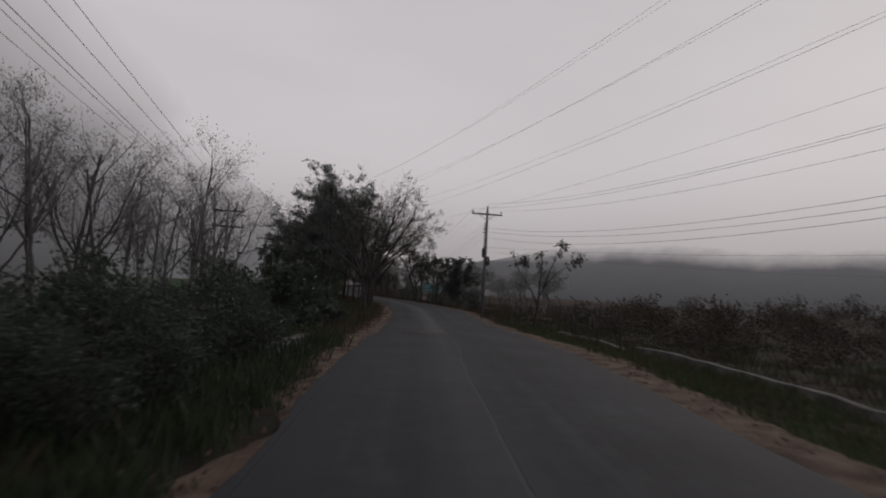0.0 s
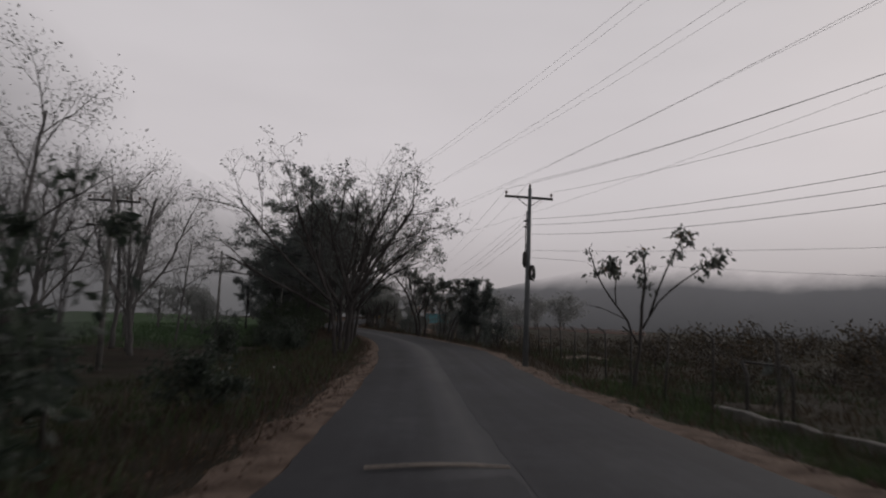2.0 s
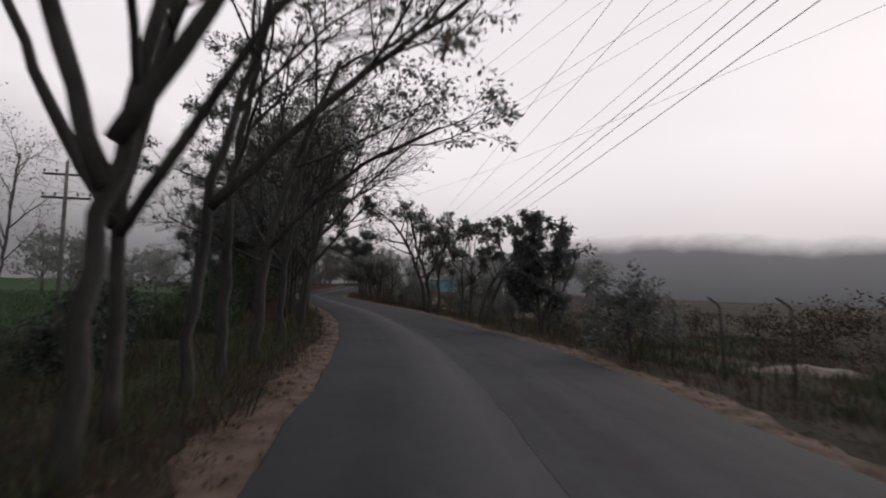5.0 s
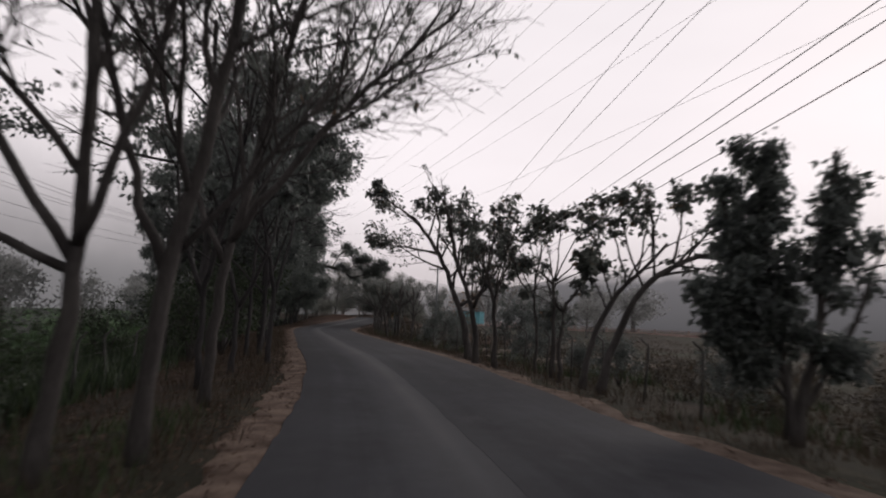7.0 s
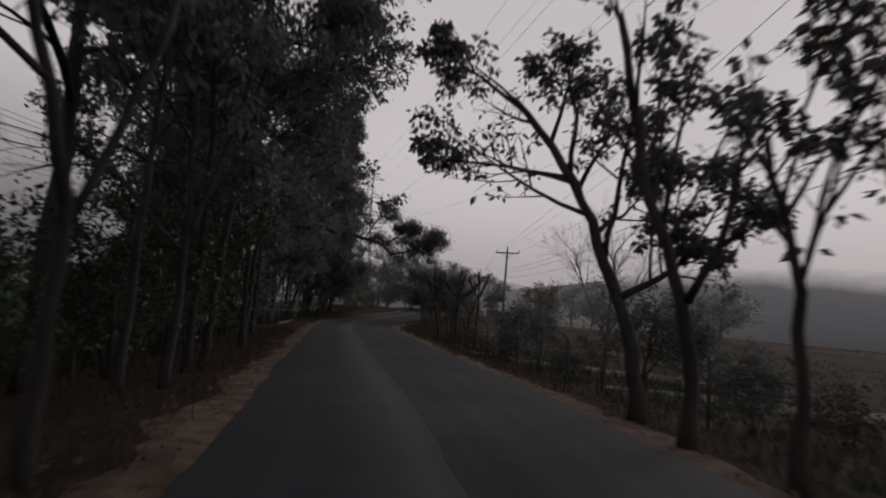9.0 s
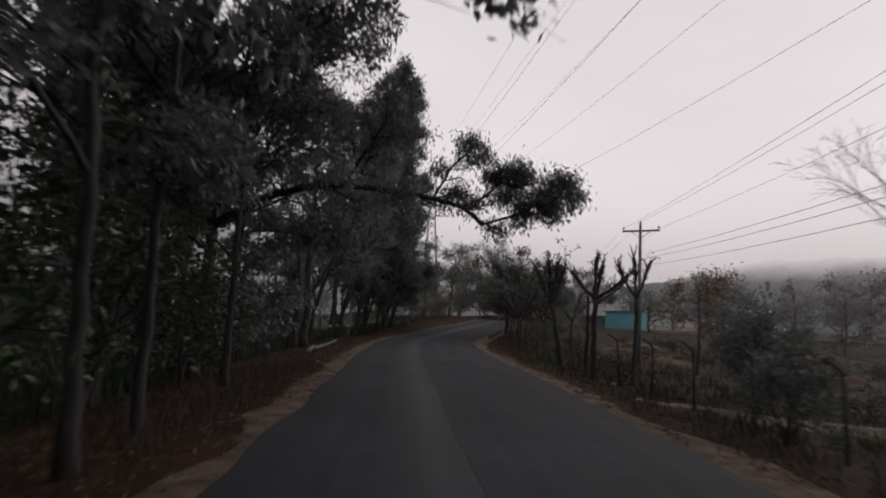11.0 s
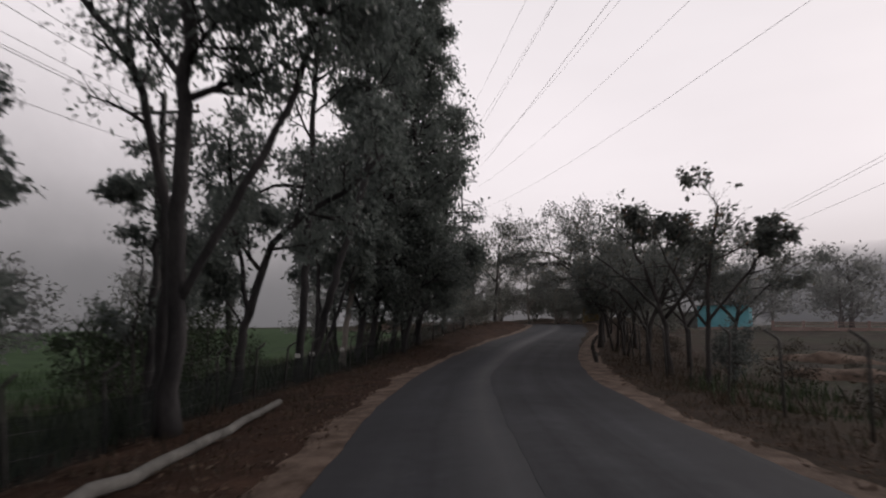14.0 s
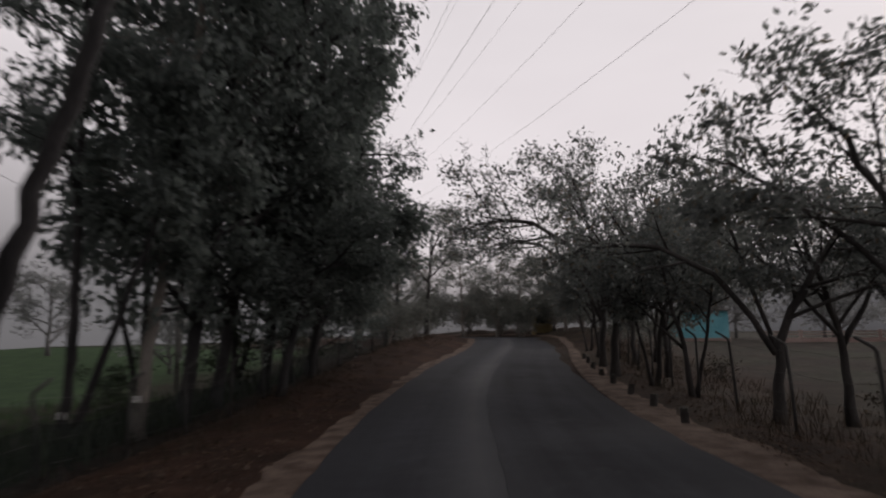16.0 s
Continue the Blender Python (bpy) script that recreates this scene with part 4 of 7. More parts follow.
# overhanging tree on the left, and the tall gums after it
tree("overhanging_tree", (-26.0, 112.4), "tall dark tree with a limb over the road", seed=51, bark=BARK_DARK, r=0.2, trunk=((0, 0, 0), (0.2, 0.1, 4), (0.4, 0.2, 8), (0.4, 0.3, 12.0)),
     extra=((((0.3, 0.1, 4.9), (2.2, 0.6, 6.1), (4.4, 1.0, 6.4), (6.3, 1.3, 6.15), (7.6, 1.6, 5.95), (8.3, 1.7, 5.85), (8.6, 1.75, 5.5), (8.8, 1.75, 5.15)), 0.14, 0.16),
            (((8.75, 1.75, 5.2), (9.4, 1.75, 5.35), (10.3, 1.7, 5.7), (11.3, 1.7, 6.2)), 0.045, 0.32),
            (((8.4, 1.72, 5.7), (9.1, 1.75, 6.4), (9.9, 1.8, 7.0)), 0.05, 0.34),
            (((7.2, 1.5, 6.0), (7.6, 1.7, 6.9), (8.4, 1.6, 7.7)), 0.045, 0.34),
            (((4.4, 1.0, 6.4), (5.2, 0.8, 7.6), (6.2, 0.6, 8.8)), 0.06, 0.42), (((0.3, 0.1, 6.0), (2.6, -1.0, 8.2), (5.0, -1.8, 9.6)), 0.08, 0.5),
            (((0.3, 0.1, 4.8), (1.6, 2.2, 6.2), (2.0, 4.4, 7.2)), 0.07, 0.45), (((0.3, 0.1, 4.4), (-1.6, -1.2, 5.6), (-3.0, -2.2, 6.2)), 0.06, 0.5), (((0.3, 0.1, 6.4), (2.4, 0.6, 7.6), (4.2, 1.0, 8.2)), 0.06, 0.5)),
     leaf=(LEAF_DARK, 6, 0.17, 0.2, 1.7, 0.9), aspect=0.26, **dict(DENSE, kids=(9, 6, 5), bare=(0.2, 0.2, 0.1), angle=(46, 44, 45)))
gums = "tall slender trees on the left verge"
gum_leaf = (LEAF_GUM, 9, 0.21, 0.30, 1.1, 0.9)
tree("gum_tree", (-30.5, 128.9), "tall straight tree with drooping dark leaves", group=gums, seed=61, r=0.21, trunk=((0, 0, 0), (0.05, 0, 5), (0.1, 0.1, 14.5)), extra=((((0.05, 0, 2.6), (1.3, 0.3, 4.9), (2.3, 0.7, 7.0), (2.9, 0.9, 9.4), (3.6, 1.2, 13.5)), 0.10, 0.12),), bark=BARK_DARK, leaf=gum_leaf, lean=(1.0, 0.3, 0), **dict(GUM, bare=(0.46, 0.2, 0.1), kids=(15, 7, 5), ratio=(0.17, 0.55, 0.5)))
tree("gum_tree", (-34.4, 141.0), "slim tree forking into leafy spreading limbs", group=gums, seed=62, r=0.17, trunk=((0, 0, 0), (0.2, 0, 4), (0.35, 0, 8.4), (0.7, 0, 15.5)),
          extra=((((0.3, 0, 7.6), (-1.3, -0.4, 7.9), (-2.6, -1.0, 6.2)), 0.09), (((0.35, 0, 7.8), (2.2, 0.2, 8.8), (3.6, 0.3, 10.5)), 0.08)), bark=BARK_DARK, leaf=(LEAF_GUM, 10, 0.22, 0.42, 1.1, 0.42), **dict(GUM, bare=(0.6, 0.2, 0.1), kids=(8, 5, 4), ratio=(0.2, 0.5, 0.5)))
g0 = tree("gum_tree", (-30.6, 117.4), "tall tree with a dense dark crown", group=gums, seed=63, bark=BARK_DARK, r=0.17, trunk=((0, 0, 0), (0.3, 0, 5), (0.5, 0, 12.2)), leaf=(LEAF_DARK, 15, 0.24, 0.28, 0.8, 1.36), **dict(GUM, kids=(14, 7, 4), ratio=(0.26, 0.5, 0.5), bare=(0.10, 0.2, 0.1)))
g3 = tree("gum_tree", (-36.9, 151.8), "tall dense dark tree leaning towards the road", group=gums, seed=67, bark=BARK_DARK, r=0.2, trunk=((0, 0, 0), (0.5, 0, 4), (2.0, 0, 9), (2.8, 0, 14), (2.6, 0, 24.5)), leaf=(LEAF_GUM, 12, 0.28, 0.32, 0.9, 1.38), **dict(GUM, kids=(26, 7, 4), ratio=(0.15, 0.5, 0.5), bare=(0.10, 0.2, 0.1)))
g4 = tree("gum_tree", (-35.9, 158.8), "broad leafy tree on the bank", group=gums, seed=68, bark=BARK_DARK, r=0.16, trunk=((0, 0, 0), (0.5, 0, 3), (1.6, 0, 6), (2.2, 0, 9.2)), leaf=(LEAF_GUM, 13, 0.25, 0.30, 0.6, 1.36), **dict(DENSE, bare=(0.14, 0.2, 0.1), ratio=(0.38, 0.5, 0.45)))
g5 = tree("gum_tree", (-37.2, 147.6), "slim straight tree with a leafy upper half", group=gums, seed=69, bark=BARK_DARK, r=0.13, trunk=((0, 0, 0), (0.1, 0, 4), (0.0, 0, 11.0)), extra=((((0.1, 0, 0.3), (0.9, 0.1, 2.6), (2.0, 0.2, 5.4), (2.6, 0.3, 8.0)), 0.1),), leaf=(LEAF_GUM, 9, 0.24, 0.24, 0.9, 0.42), **dict(GUM, kids=(10, 6, 5), bare=(0.52, 0.2, 0.1), ratio=(0.2, 0.5, 0.5)))
tree("gum_tree", (-36.6, 149.3), "pale-barked tree leaning slightly", group=gums, seed=70, r=0.16, trunk=((0, 0, 0), (0.5, 0, 4), (1.2, 0, 9), (1.8, 0, 13.5)), bark=BARK_PALE, leaf=(LEAF_GUM, 10, 0.25, 0.28, 0.9, 1.5), **dict(GUM, kids=(14, 7, 4), bare=(0.3, 0.2, 0.1), ratio=(0.2, 0.5, 0.5)))
tree("gum_tree", (-33.3, 135.2), "leaning tree with an arched limb", group=gums, seed=64, bark=BARK_DARK, r=0.15, trunk=((0, 0, 0), (0.2, 0.05, 2.2), (0.97, 0.25, 4.9), (2.2, 0.6, 6.0), (3.1, 0.8, 6.3), (4.3, 1.2, 7.6)),
     extra=((((0.3, 0.1, 2.6), (-0.4, 0.3, 5.6), (-0.8, 0.4, 8.4)), 0.08), (((0.3, 0.1, 2.0), (-0.6, 0.0, 3.4), (-1.2, 0.1, 4.4)), 0.04)), leaf=(LEAF_GUM, 9, 0.2, 0.30, 1.1, 0.48), **dict(GUM, bare=(0.4, 0.2, 0.1), kids=(8, 6, 4), ratio=(0.22, 0.5, 0.5)))
tree("gum_tree", (-34.4, 141.7), "tall tree leaning out towards the road", group=gums, seed=65, bark=BARK_DARK, r=0.17, trunk=((0, 0, 0), (0.8, 0.2, 3.2), (1.7, 0.5, 6.6), (2.3, 0.7, 8.6), (2.2, 0.8, 13.0), (1.7, 0.8, 17.0)), leaf=(LEAF_GUM, 11, 0.22, 0.32, 1.1, 1.42), **dict(GUM, bare=(0.5, 0.2, 0.1), kids=(13, 7, 5), ratio=(0.14, 0.5, 0.5)))
tree("dead_stem", (-31.6, 129.8), "half-dead leaning stem with few leaves", group=gums, seed=66, bark=BARK_DARK, r=0.16, trunk=((0, 0, 0), (0.15, 0, 4.6), (-0.6, -0.1, 7.8), (-1.1, -0.2, 8.8), (-2.4, -0.5, 10.4)), extra=((((-0.9, -0.2, 8.5), (-1.25, -0.2, 9.6), (-0.6, -0.1, 10.9)), 0.07), (((-1.9, -0.4, 9.8), (-2.1, -0.4, 10.6), (-1.9, -0.4, 11.1)), 0.05)), leaf=(LEAF_GUM, 9, 0.17, 0.34, 0.9, 0.8),
     levels=2, leafy=9, kids=(7, 5), bare=(0.55, 0.3), angle=(45, 40), ratio=(0.16, 0.5))
for x, y, turn, sc, tall, src in ((-30.4, 114.8, 30, 1.0, 0.95, g0), (-26.6, 110.6, 130, 1.0, 0.9, g0), (-28.6, 111.6, 220, 1.0, 0.9, g0), (-35.6, 118.8, 310, 0.9, 0.95, g0), (-37.1, 154.0, 14, 1.0, 0.95, g3), (-36.8, 156.8, -12, 0.88, 0.95, g3),
                                  (-36.9, 161.3, 10, 0.75, 0.85, g3), (-38.6, 158.0, 60, 1.0, 1.05, g5), (-38.6, 152.6, 160, 1.0, 1.1, g5), (-35.2, 154.6, 35, 0.85, 0.85, g4), (-36.4, 158.4, 200, 1.2, 1.25, g4), (-37.4, 163.2, -30, 0.7, 0.7, g4)):
    again(src, x, y, turn, sc, tall)
g6 = tree("gum_tree", (-29.3, 119.6), "slender tree with hanging sprays of long leaves", group=gums, seed=74, bark=BARK_DARK, r=0.15, trunk=((0, 0, 0), (0.1, 0, 5), (0.2, 0.1, 11.5)),
     extra=((((0.1, 0, 6.2), (0.9, 0.2, 7.2), (1.35, 0.3, 6.0)), 0.04, 0.35), (((0.1, 0, 4.3), (0.9, 0.2, 5.2), (1.3, 0.3, 4.0)), 0.035, 0.35), (((0.1, 0, 7.6), (-0.9, -0.4, 8.4), (-1.4, -0.5, 7.4)), 0.04, 0.35)), leaf=(LEAF_GUM, 9, 0.2, 0.2, 1.3, 0.8), **dict(GUM, kids=(6, 5, 3), bare=(0.45, 0.2, 0.1), ratio=(0.10, 0.5, 0.5)))
for x, y, turn, sc in ((-32.8, 130.9, 80, 0.72), (-35.9, 138.6, 200, 0.85), (-33.0, 126.2, 310, 0.8)):
    again(g6, x, y, turn, sc)
for k, (x, y, h) in enumerate(((-29.8, 122.7, 4.9), (-30.4, 124.1, 4.2), (-33.2, 130.8, 4.4))):
    tree("sapling", (x, y), "slim sapling with drooping tufts of leaves", group="saplings by the ditch", seed=141 + k, r=0.045, trunk=((0, 0, 0), (0.05, 0, h * 0.55), (0.1, 0.05, h)), extra=((((0.05, 0, h * 0.5), (0.5, 0.1, h * 0.68), (0.75, 0.1, h * 0.72)), 0.02), (((0.05, 0, h * 0.45), (-0.5, -0.1, h * 0.62), (-0.8, -0.1, h * 0.66)), 0.02)),
         leaf=(LEAF_GUM, 9, 0.2, 0.16, 1.2, 0.9), levels=1, leafy=9, kids=(8,), bare=(0.42,), angle=(46,), ratio=(0.17,))
for x, y, h in ((-33.0, 125.8, 0.6), (-33.6, 131.6, 0.9), (-34.9, 136.0, 0.9), (-37.4, 134.2, 0.9), (-38.4, 139.4, 1.0), (-35.8, 132.6, 0.9)):
    again(u1, x, y, h * 300, h, 1.15)

# right side: the small tree by the gate, the clumped dark tree
tree("young_teak", (5.75, 39.5), "young tree with drooping leaf tufts at the tips", seed=71, r=0.07, trunk=((0, 0, 0), (0.1, 0, 0.8), (0.2, -0.05, 1.6), (0.25, -0.08, 2.0), (0.23, -0.07, 2.8), (0.34, -0.1, 3.7), (0.22, -0.1, 4.5)),
     extra=((((0.25, -0.08, 2.0), (0.67, -0.2, 3.0), (1.2, -0.4, 3.4), (1.85, -0.6, 3.9), (2.4, -0.9, 4.4)), 0.035), (((0.45, -0.14, 2.4), (0.8, -0.25, 3.6), (1.15, -0.4, 4.5), (1.42, -0.5, 5.1)), 0.04),
            (((0.16, -0.05, 1.45), (-0.2, 0.06, 2.2), (-0.52, 0.15, 2.7), (-0.95, 0.25, 3.3), (-1.28, 0.33, 3.8), (-1.42, 0.36, 4.6)), 0.04), (((-0.55, 0.15, 2.75), (-0.6, 0.1, 3.6), (-0.7, 0.1, 4.2)), 0.025), (((-0.3, 0.1, 2.3), (-0.9, 0.1, 2.6), (-1.4, 0.2, 2.7)), 0.018)),
     leaf=(LEAF_BROAD, 7, 0.2, 0.13, 1.5, 1.0), levels=1, leafy=9, kids=(8,), bare=(0.66,), angle=(40,), ratio=(0.12,), wobble=0.1, rise=-0.1)
tree("columnar_tree", (0.4, 73.2), "dense dark tree with several upright leafy columns", seed=72, r=0.1, trunk=((0, 0, 0), (0.5, 0, 2.5), (0.75, 0, 5.2)),
     extra=((((0, 0, 0), (-0.3, 0.1, 2.2), (-0.55, 0.2, 5.1)), 0.08), (((0, 0, 0.4), (0.9, -0.2, 1.9), (1.4, -0.2, 3.4)), 0.06), (((0, 0, 0.6), (-0.9, 0, 1.6), (-1.5, 0, 2.6)), 0.05), (((0, 0, 0.6), (-0.7, 0, 2.2), (-1.25, 0, 4.4)), 0.05)),
     leaf=(LEAF_DARK, 20, 0.17, 0.14, 1.0, 1.25), levels=2, leafy=0, kids=(14, 4), bare=(0.27, 0.2), angle=(40, 40), ratio=(0.105, 0.5), wobble=0.08, rise=0.1)

# right side row along the fence
row = "open-crowned trees along the fence"
teak = (LEAF_BROAD, 7, 0.20, 0.10, 0.75, 0.5)
WHIP = dict(levels=2, leafy=1, kids=(5, 3), bare=(0.5, 0.35), angle=(30, 38), ratio=(0.34, 0.42), wobble=0.08, rise=0.06, tufted=True, aspect=0.55)
tree("fence_tree", (-2.1, 79.6), "stout tree leaning far out to the field", group=row, seed=80, r=0.115, trunk=((0, 0, 0), (0.35, 0.1, 1.2), (0.65, 0.2, 2.0), (1.05, 0.2, 2.9), (1.9, 0.2, 3.6), (2.8, 0.3, 4.0), (4.2, 0.5, 4.0)),
     extra=((((1.5, 0.2, 3.3), (1.5, 0.1, 4.4), (1.3, 0.0, 5.5)), 0.04), (((2.0, 0.2, 3.65), (2.2, 0.2, 4.6), (2.3, 0.1, 5.6)), 0.04), (((2.4, 0.3, 3.8), (3.0, 0.2, 4.6), (3.3, 0.1, 5.4)), 0.035), (((1.2, 0.2, 3.0), (0.7, 0.1, 4.1), (0.5, 0.0, 5.2)), 0.035), (((2.6, 0.3, 3.95), (3.8, 0.2, 3.9), (4.7, 0.2, 3.2)), 0.035, 0.12), (((2.0, 0.2, 3.6), (3.2, -0.1, 3.5), (4.3, -0.2, 2.9)), 0.03, 0.12)),
     leaf=(LEAF_BROAD, 7, 0.20, 0.11, 0.7, 0.62), **WHIP)
tree("fence_tree", (-2.4, 80.9), "leaning tree with a tufted crown over the field", group=row, seed=81, r=0.10, trunk=((0, 0, 0), (0.1, 0.1, 0.9), (0.25, 0.2, 1.5), (0.75, 0.4, 2.5), (1.2, 0.5, 3.1), (2.0, 0.7, 3.75), (2.6, 0.8, 4.5)),
     extra=((((0.72, 0.4, 2.45), (0.4, 0.3, 3.2), (-0.1, 0.2, 4.0)), 0.035, 0.1), (((1.3, 0.5, 3.15), (1.1, 0.4, 4.2), (0.6, 0.3, 5.5)), 0.035), (((1.6, 0.6, 3.4), (1.9, 0.5, 4.6), (1.9, 0.4, 5.7)), 0.035), (((0.9, 0.4, 2.7), (0.5, 0.4, 3.8), (0.2, 0.3, 5.3)), 0.03)),
     leaf=(LEAF_BROAD, 7, 0.20, 0.11, 0.7, 0.62), **WHIP)
tree("fence_tree", (-2.9, 82.8), "stubby tree with knotted arms and leaf tufts", group=row, seed=82, r=0.085, trunk=((0, 0, 0), (0.0, 0, 1.2), (0.05, 0, 2.4)),
     extra=((((0.05, 0, 2.3), (0.3, 0.1, 2.65), (0.6, 0.3, 3.1)), 0.07, 0.5), (((0.05, 0, 2.3), (-0.25, 0, 2.7), (-0.45, 0, 3.3)), 0.05, 0.5), (((0.6, 0.3, 3.0), (0.9, 0.3, 3.6), (0.9, 0.3, 4.3)), 0.02), (((-0.4, 0, 3.1), (-0.9, 0, 3.0), (-1.3, 0, 2.7)), 0.015)), leaf=(LEAF_BROAD, 6, 0.18, 0.08, 0.8, 0.4), **dict(WHIP, ratio=(0.22, 0.4)))
tree("fence_tree", (-2.95, 84.9), "straight tree with long whips from its head", group=row, seed=83, r=0.095, trunk=((0, 0, 0), (0.0, 0, 1.6), (-0.05, 0, 3.5)),
     extra=((((-0.05, 0, 3.3), (-0.5, -0.1, 3.7), (-1.2, -0.1, 4.1)), 0.045), (((-0.05, 0, 3.4), (-0.25, -0.1, 4.4), (-0.5, -0.2, 5.7)), 0.03), (((-0.05, 0, 3.4), (0.15, -0.1, 4.4), (0.2, -0.2, 5.8)), 0.03), (((0, 0, 3.4), (0.4, -0.2, 4.4), (0.9, -0.3, 5.4)), 0.03), (((0, 0, 3.4), (0.6, -0.2, 4.0), (1.4, -0.4, 4.8)), 0.03), (((0, 0, 3.3), (0.5, 0, 3.6), (1.6, 0.1, 4.1)), 0.03)), leaf=teak, **dict(WHIP, bare=(0.62, 0.35), ratio=(0.24, 0.42)))
tree("fence_tree", (-3.5, 86.0), "thin tree with sweeping side branches", group=row, seed=84, r=0.065, trunk=((0, 0, 0), (0.0, 0, 1.5), (-0.15, 0, 2.9), (-0.05, 0, 3.8), (0.1, 0, 4.8)),
     extra=((((-0.15, 0, 2.8), (-0.6, -0.1, 3.1), (-0.9, -0.1, 3.9), (-1.1, -0.1, 5.0)), 0.035), (((-0.1, 0, 2.9), (0.4, -0.1, 2.8), (0.6, -0.1, 2.2)), 0.02), (((-0.1, 0, 3.0), (-0.1, 0, 4.2), (-0.5, 0, 5.6)), 0.025)), leaf=(LEAF_BROAD, 6, 0.19, 0.1, 0.8, 0.42), **WHIP)
tree("fence_tree", (-5.0, 86.4), "knotted fork with a heavy leafy crown", group=row, seed=86, r=0.1, trunk=((0, 0, 0), (-0.05, 0, 1.4), (-0.1, -0.1, 2.6), (-0.45, -0.2, 3.4), (-0.6, -0.2, 4.3)),
     extra=((((-0.1, -0.1, 2.6), (0.2, -0.2, 3.8), (0.4, -0.4, 5.6)), 0.04), (((-0.1, -0.1, 2.6), (0.1, -0.3, 4.0), (0.9, -0.6, 5.9)), 0.035), (((-0.4, -0.2, 3.3), (-0.2, -0.3, 4.4), (0.0, -0.4, 5.9)), 0.035), (((0.1, -0.2, 3.4), (0.8, -0.4, 4.6), (1.5, -0.5, 5.3)), 0.03)), leaf=(LEAF_BROAD, 7, 0.20, 0.11, 0.75, 0.66), **WHIP)
tree("fence_tree", (-5.85, 88.8), "open forked tree with broad drooping leaves", group=row, seed=87, r=0.125, trunk=((0, 0, 0), (-0.05, -0.1, 1.2), (-0.15, -0.2, 2.4), (-0.8, -0.2, 3.75), (-1.15, -0.5, 5.2), (-1.5, -0.9, 6.7)),
     extra=((((-0.15, -0.2, 2.3), (0.25, -0.5, 3.0), (0.5, -0.5, 4.2), (0.6, -0.5, 5.4)), 0.075), (((-0.6, -0.2, 3.4), (-0.45, -0.2, 4.8), (-0.2, -0.2, 6.3)), 0.045), (((-0.8, -0.2, 3.8), (-0.8, -0.3, 5.0), (-0.7, -0.4, 6.6)), 0.04), (((0.3, -0.5, 3.2), (0.9, -0.6, 4.0), (1.2, -0.6, 4.9)), 0.035), (((-0.5, -0.2, 3.2), (0.0, -0.2, 4.2), (0.4, -0.2, 5.4)), 0.03)), leaf=(LEAF_BROAD, 6, 0.19, 0.1, 0.8, 0.55), **WHIP)
tree("fence_tree", (-6.3, 91.4), "leaning tree arching towards the road", group=row, seed=85, r=0.155, trunk=((0, 0, 0), (-0.2, 0, 1.7), (-0.45, 0, 2.4), (-0.8, 0.1, 3.2), (-1.45, 0.2, 4.65), (-2.3, 0.3, 5.95), (-2.9, 0.3, 6.5)),
     extra=((((-2.6, 0.3, 6.2), (-3.5, 0.3, 6.9), (-4.6, 0.4, 7.6)), 0.05), (((-0.8, 0.1, 3.2), (-0.6, 0.1, 4.6), (-0.4, 0, 6.4)), 0.07), (((-1.5, 0.2, 4.7), (-2.7, 0.3, 5.05), (-4.3, 0.3, 5.1)), 0.045, 0.5), (((-0.45, 0, 2.4), (0.05, 0, 2.7), (0.5, 0, 3.0), (0.95, 0.05, 3.4)), 0.085, 0.5), (((0.1, 0, 2.75), (0.15, 0.1, 3.8), (0.0, 0, 5.0)), 0.035), (((0.4, 0, 2.9), (0.55, 0, 3.8), (0.6, 0, 4.9)), 0.035), (((0.6, 0, 3.05), (1.1, 0, 3.8), (1.5, 0.1, 4.8)), 0.032), (((0.9, 0, 3.3), (1.6, 0.1, 3.7), (2.3, 0.1, 4.2)), 0.028), (((-1.6, 0.2, 4.9), (-1.5, 0.1, 6.2), (-1.9, 0, 7.4)), 0.06)),
     leaf=(LEAF_BROAD, 4, 0.16, 0.09, 0.8, 0.74), lean=(-0.15, 0, 0.4), tufted=True, aspect=0.55, **dict(SPARSE, bare=(0.45, 0.3, 0.2), kids=(7, 6, 3)))
b1 = tree("fence_shrub", (-3.9, 109.5), "dark leafy bush among the fence trees", "shrub", "fence shrubs", seed=87, r=0.07, trunk=((0, 0, 0), (0.3, 0, 1.8), (0.6, 0, 3.4)),
          extra=((((0, 0, 0), (-0.8, 0.2, 2.6)), 0.05), (((0, 0, 0), (1.4, -0.2, 2.6)), 0.05)), leaf=(LEAF_DARK, 10, 0.2, 0.22, 0.5, 1.0), levels=2, leafy=1, kids=(8, 6), bare=(0.22, 0.15), angle=(50, 45), ratio=(0.5, 0.5))
for x, y, turn, sc in ((-1.4, 110.2, 120, 0.9), (-9.7, 112.0, 70, 0.75), (2.0, 62.5, 150, 0.62), (-7.4, 101.5, 200, 0.32), (-8.8, 118.5, 100, 0.8), (-18.4, 144.2, 280, 0.55), (1.2, 79.0, 40, 0.45), (-0.4, 86.5, 130, 0.5), (-3.4, 94.0, 220, 0.5), (-1.5, 90.0, 300, 0.4), (-10.0, 107.6, 330, 0.45)):
    again(b1, x, y, turn, sc)
tree("bare_tree", (-5.6, 110.6), "leafless tree with upright twiggy crown", seed=88, r=0.1, trunk=((0, 0, 0), (0.2, 0, 2.8), (0.3, 0, 6.0)), extra=((((0.1, 0, 1.8), (-0.9, 0, 3.7), (-1.7, 0, 5.9)), 0.05), (((0.1, 0, 1.9), (1.2, 0, 3.7), (2.1, 0, 5.7)), 0.05)), bark=BARK_PALE, leaf=None, **dict(BARE, kids=(8, 7, 5), angle=(34, 32, 36)))
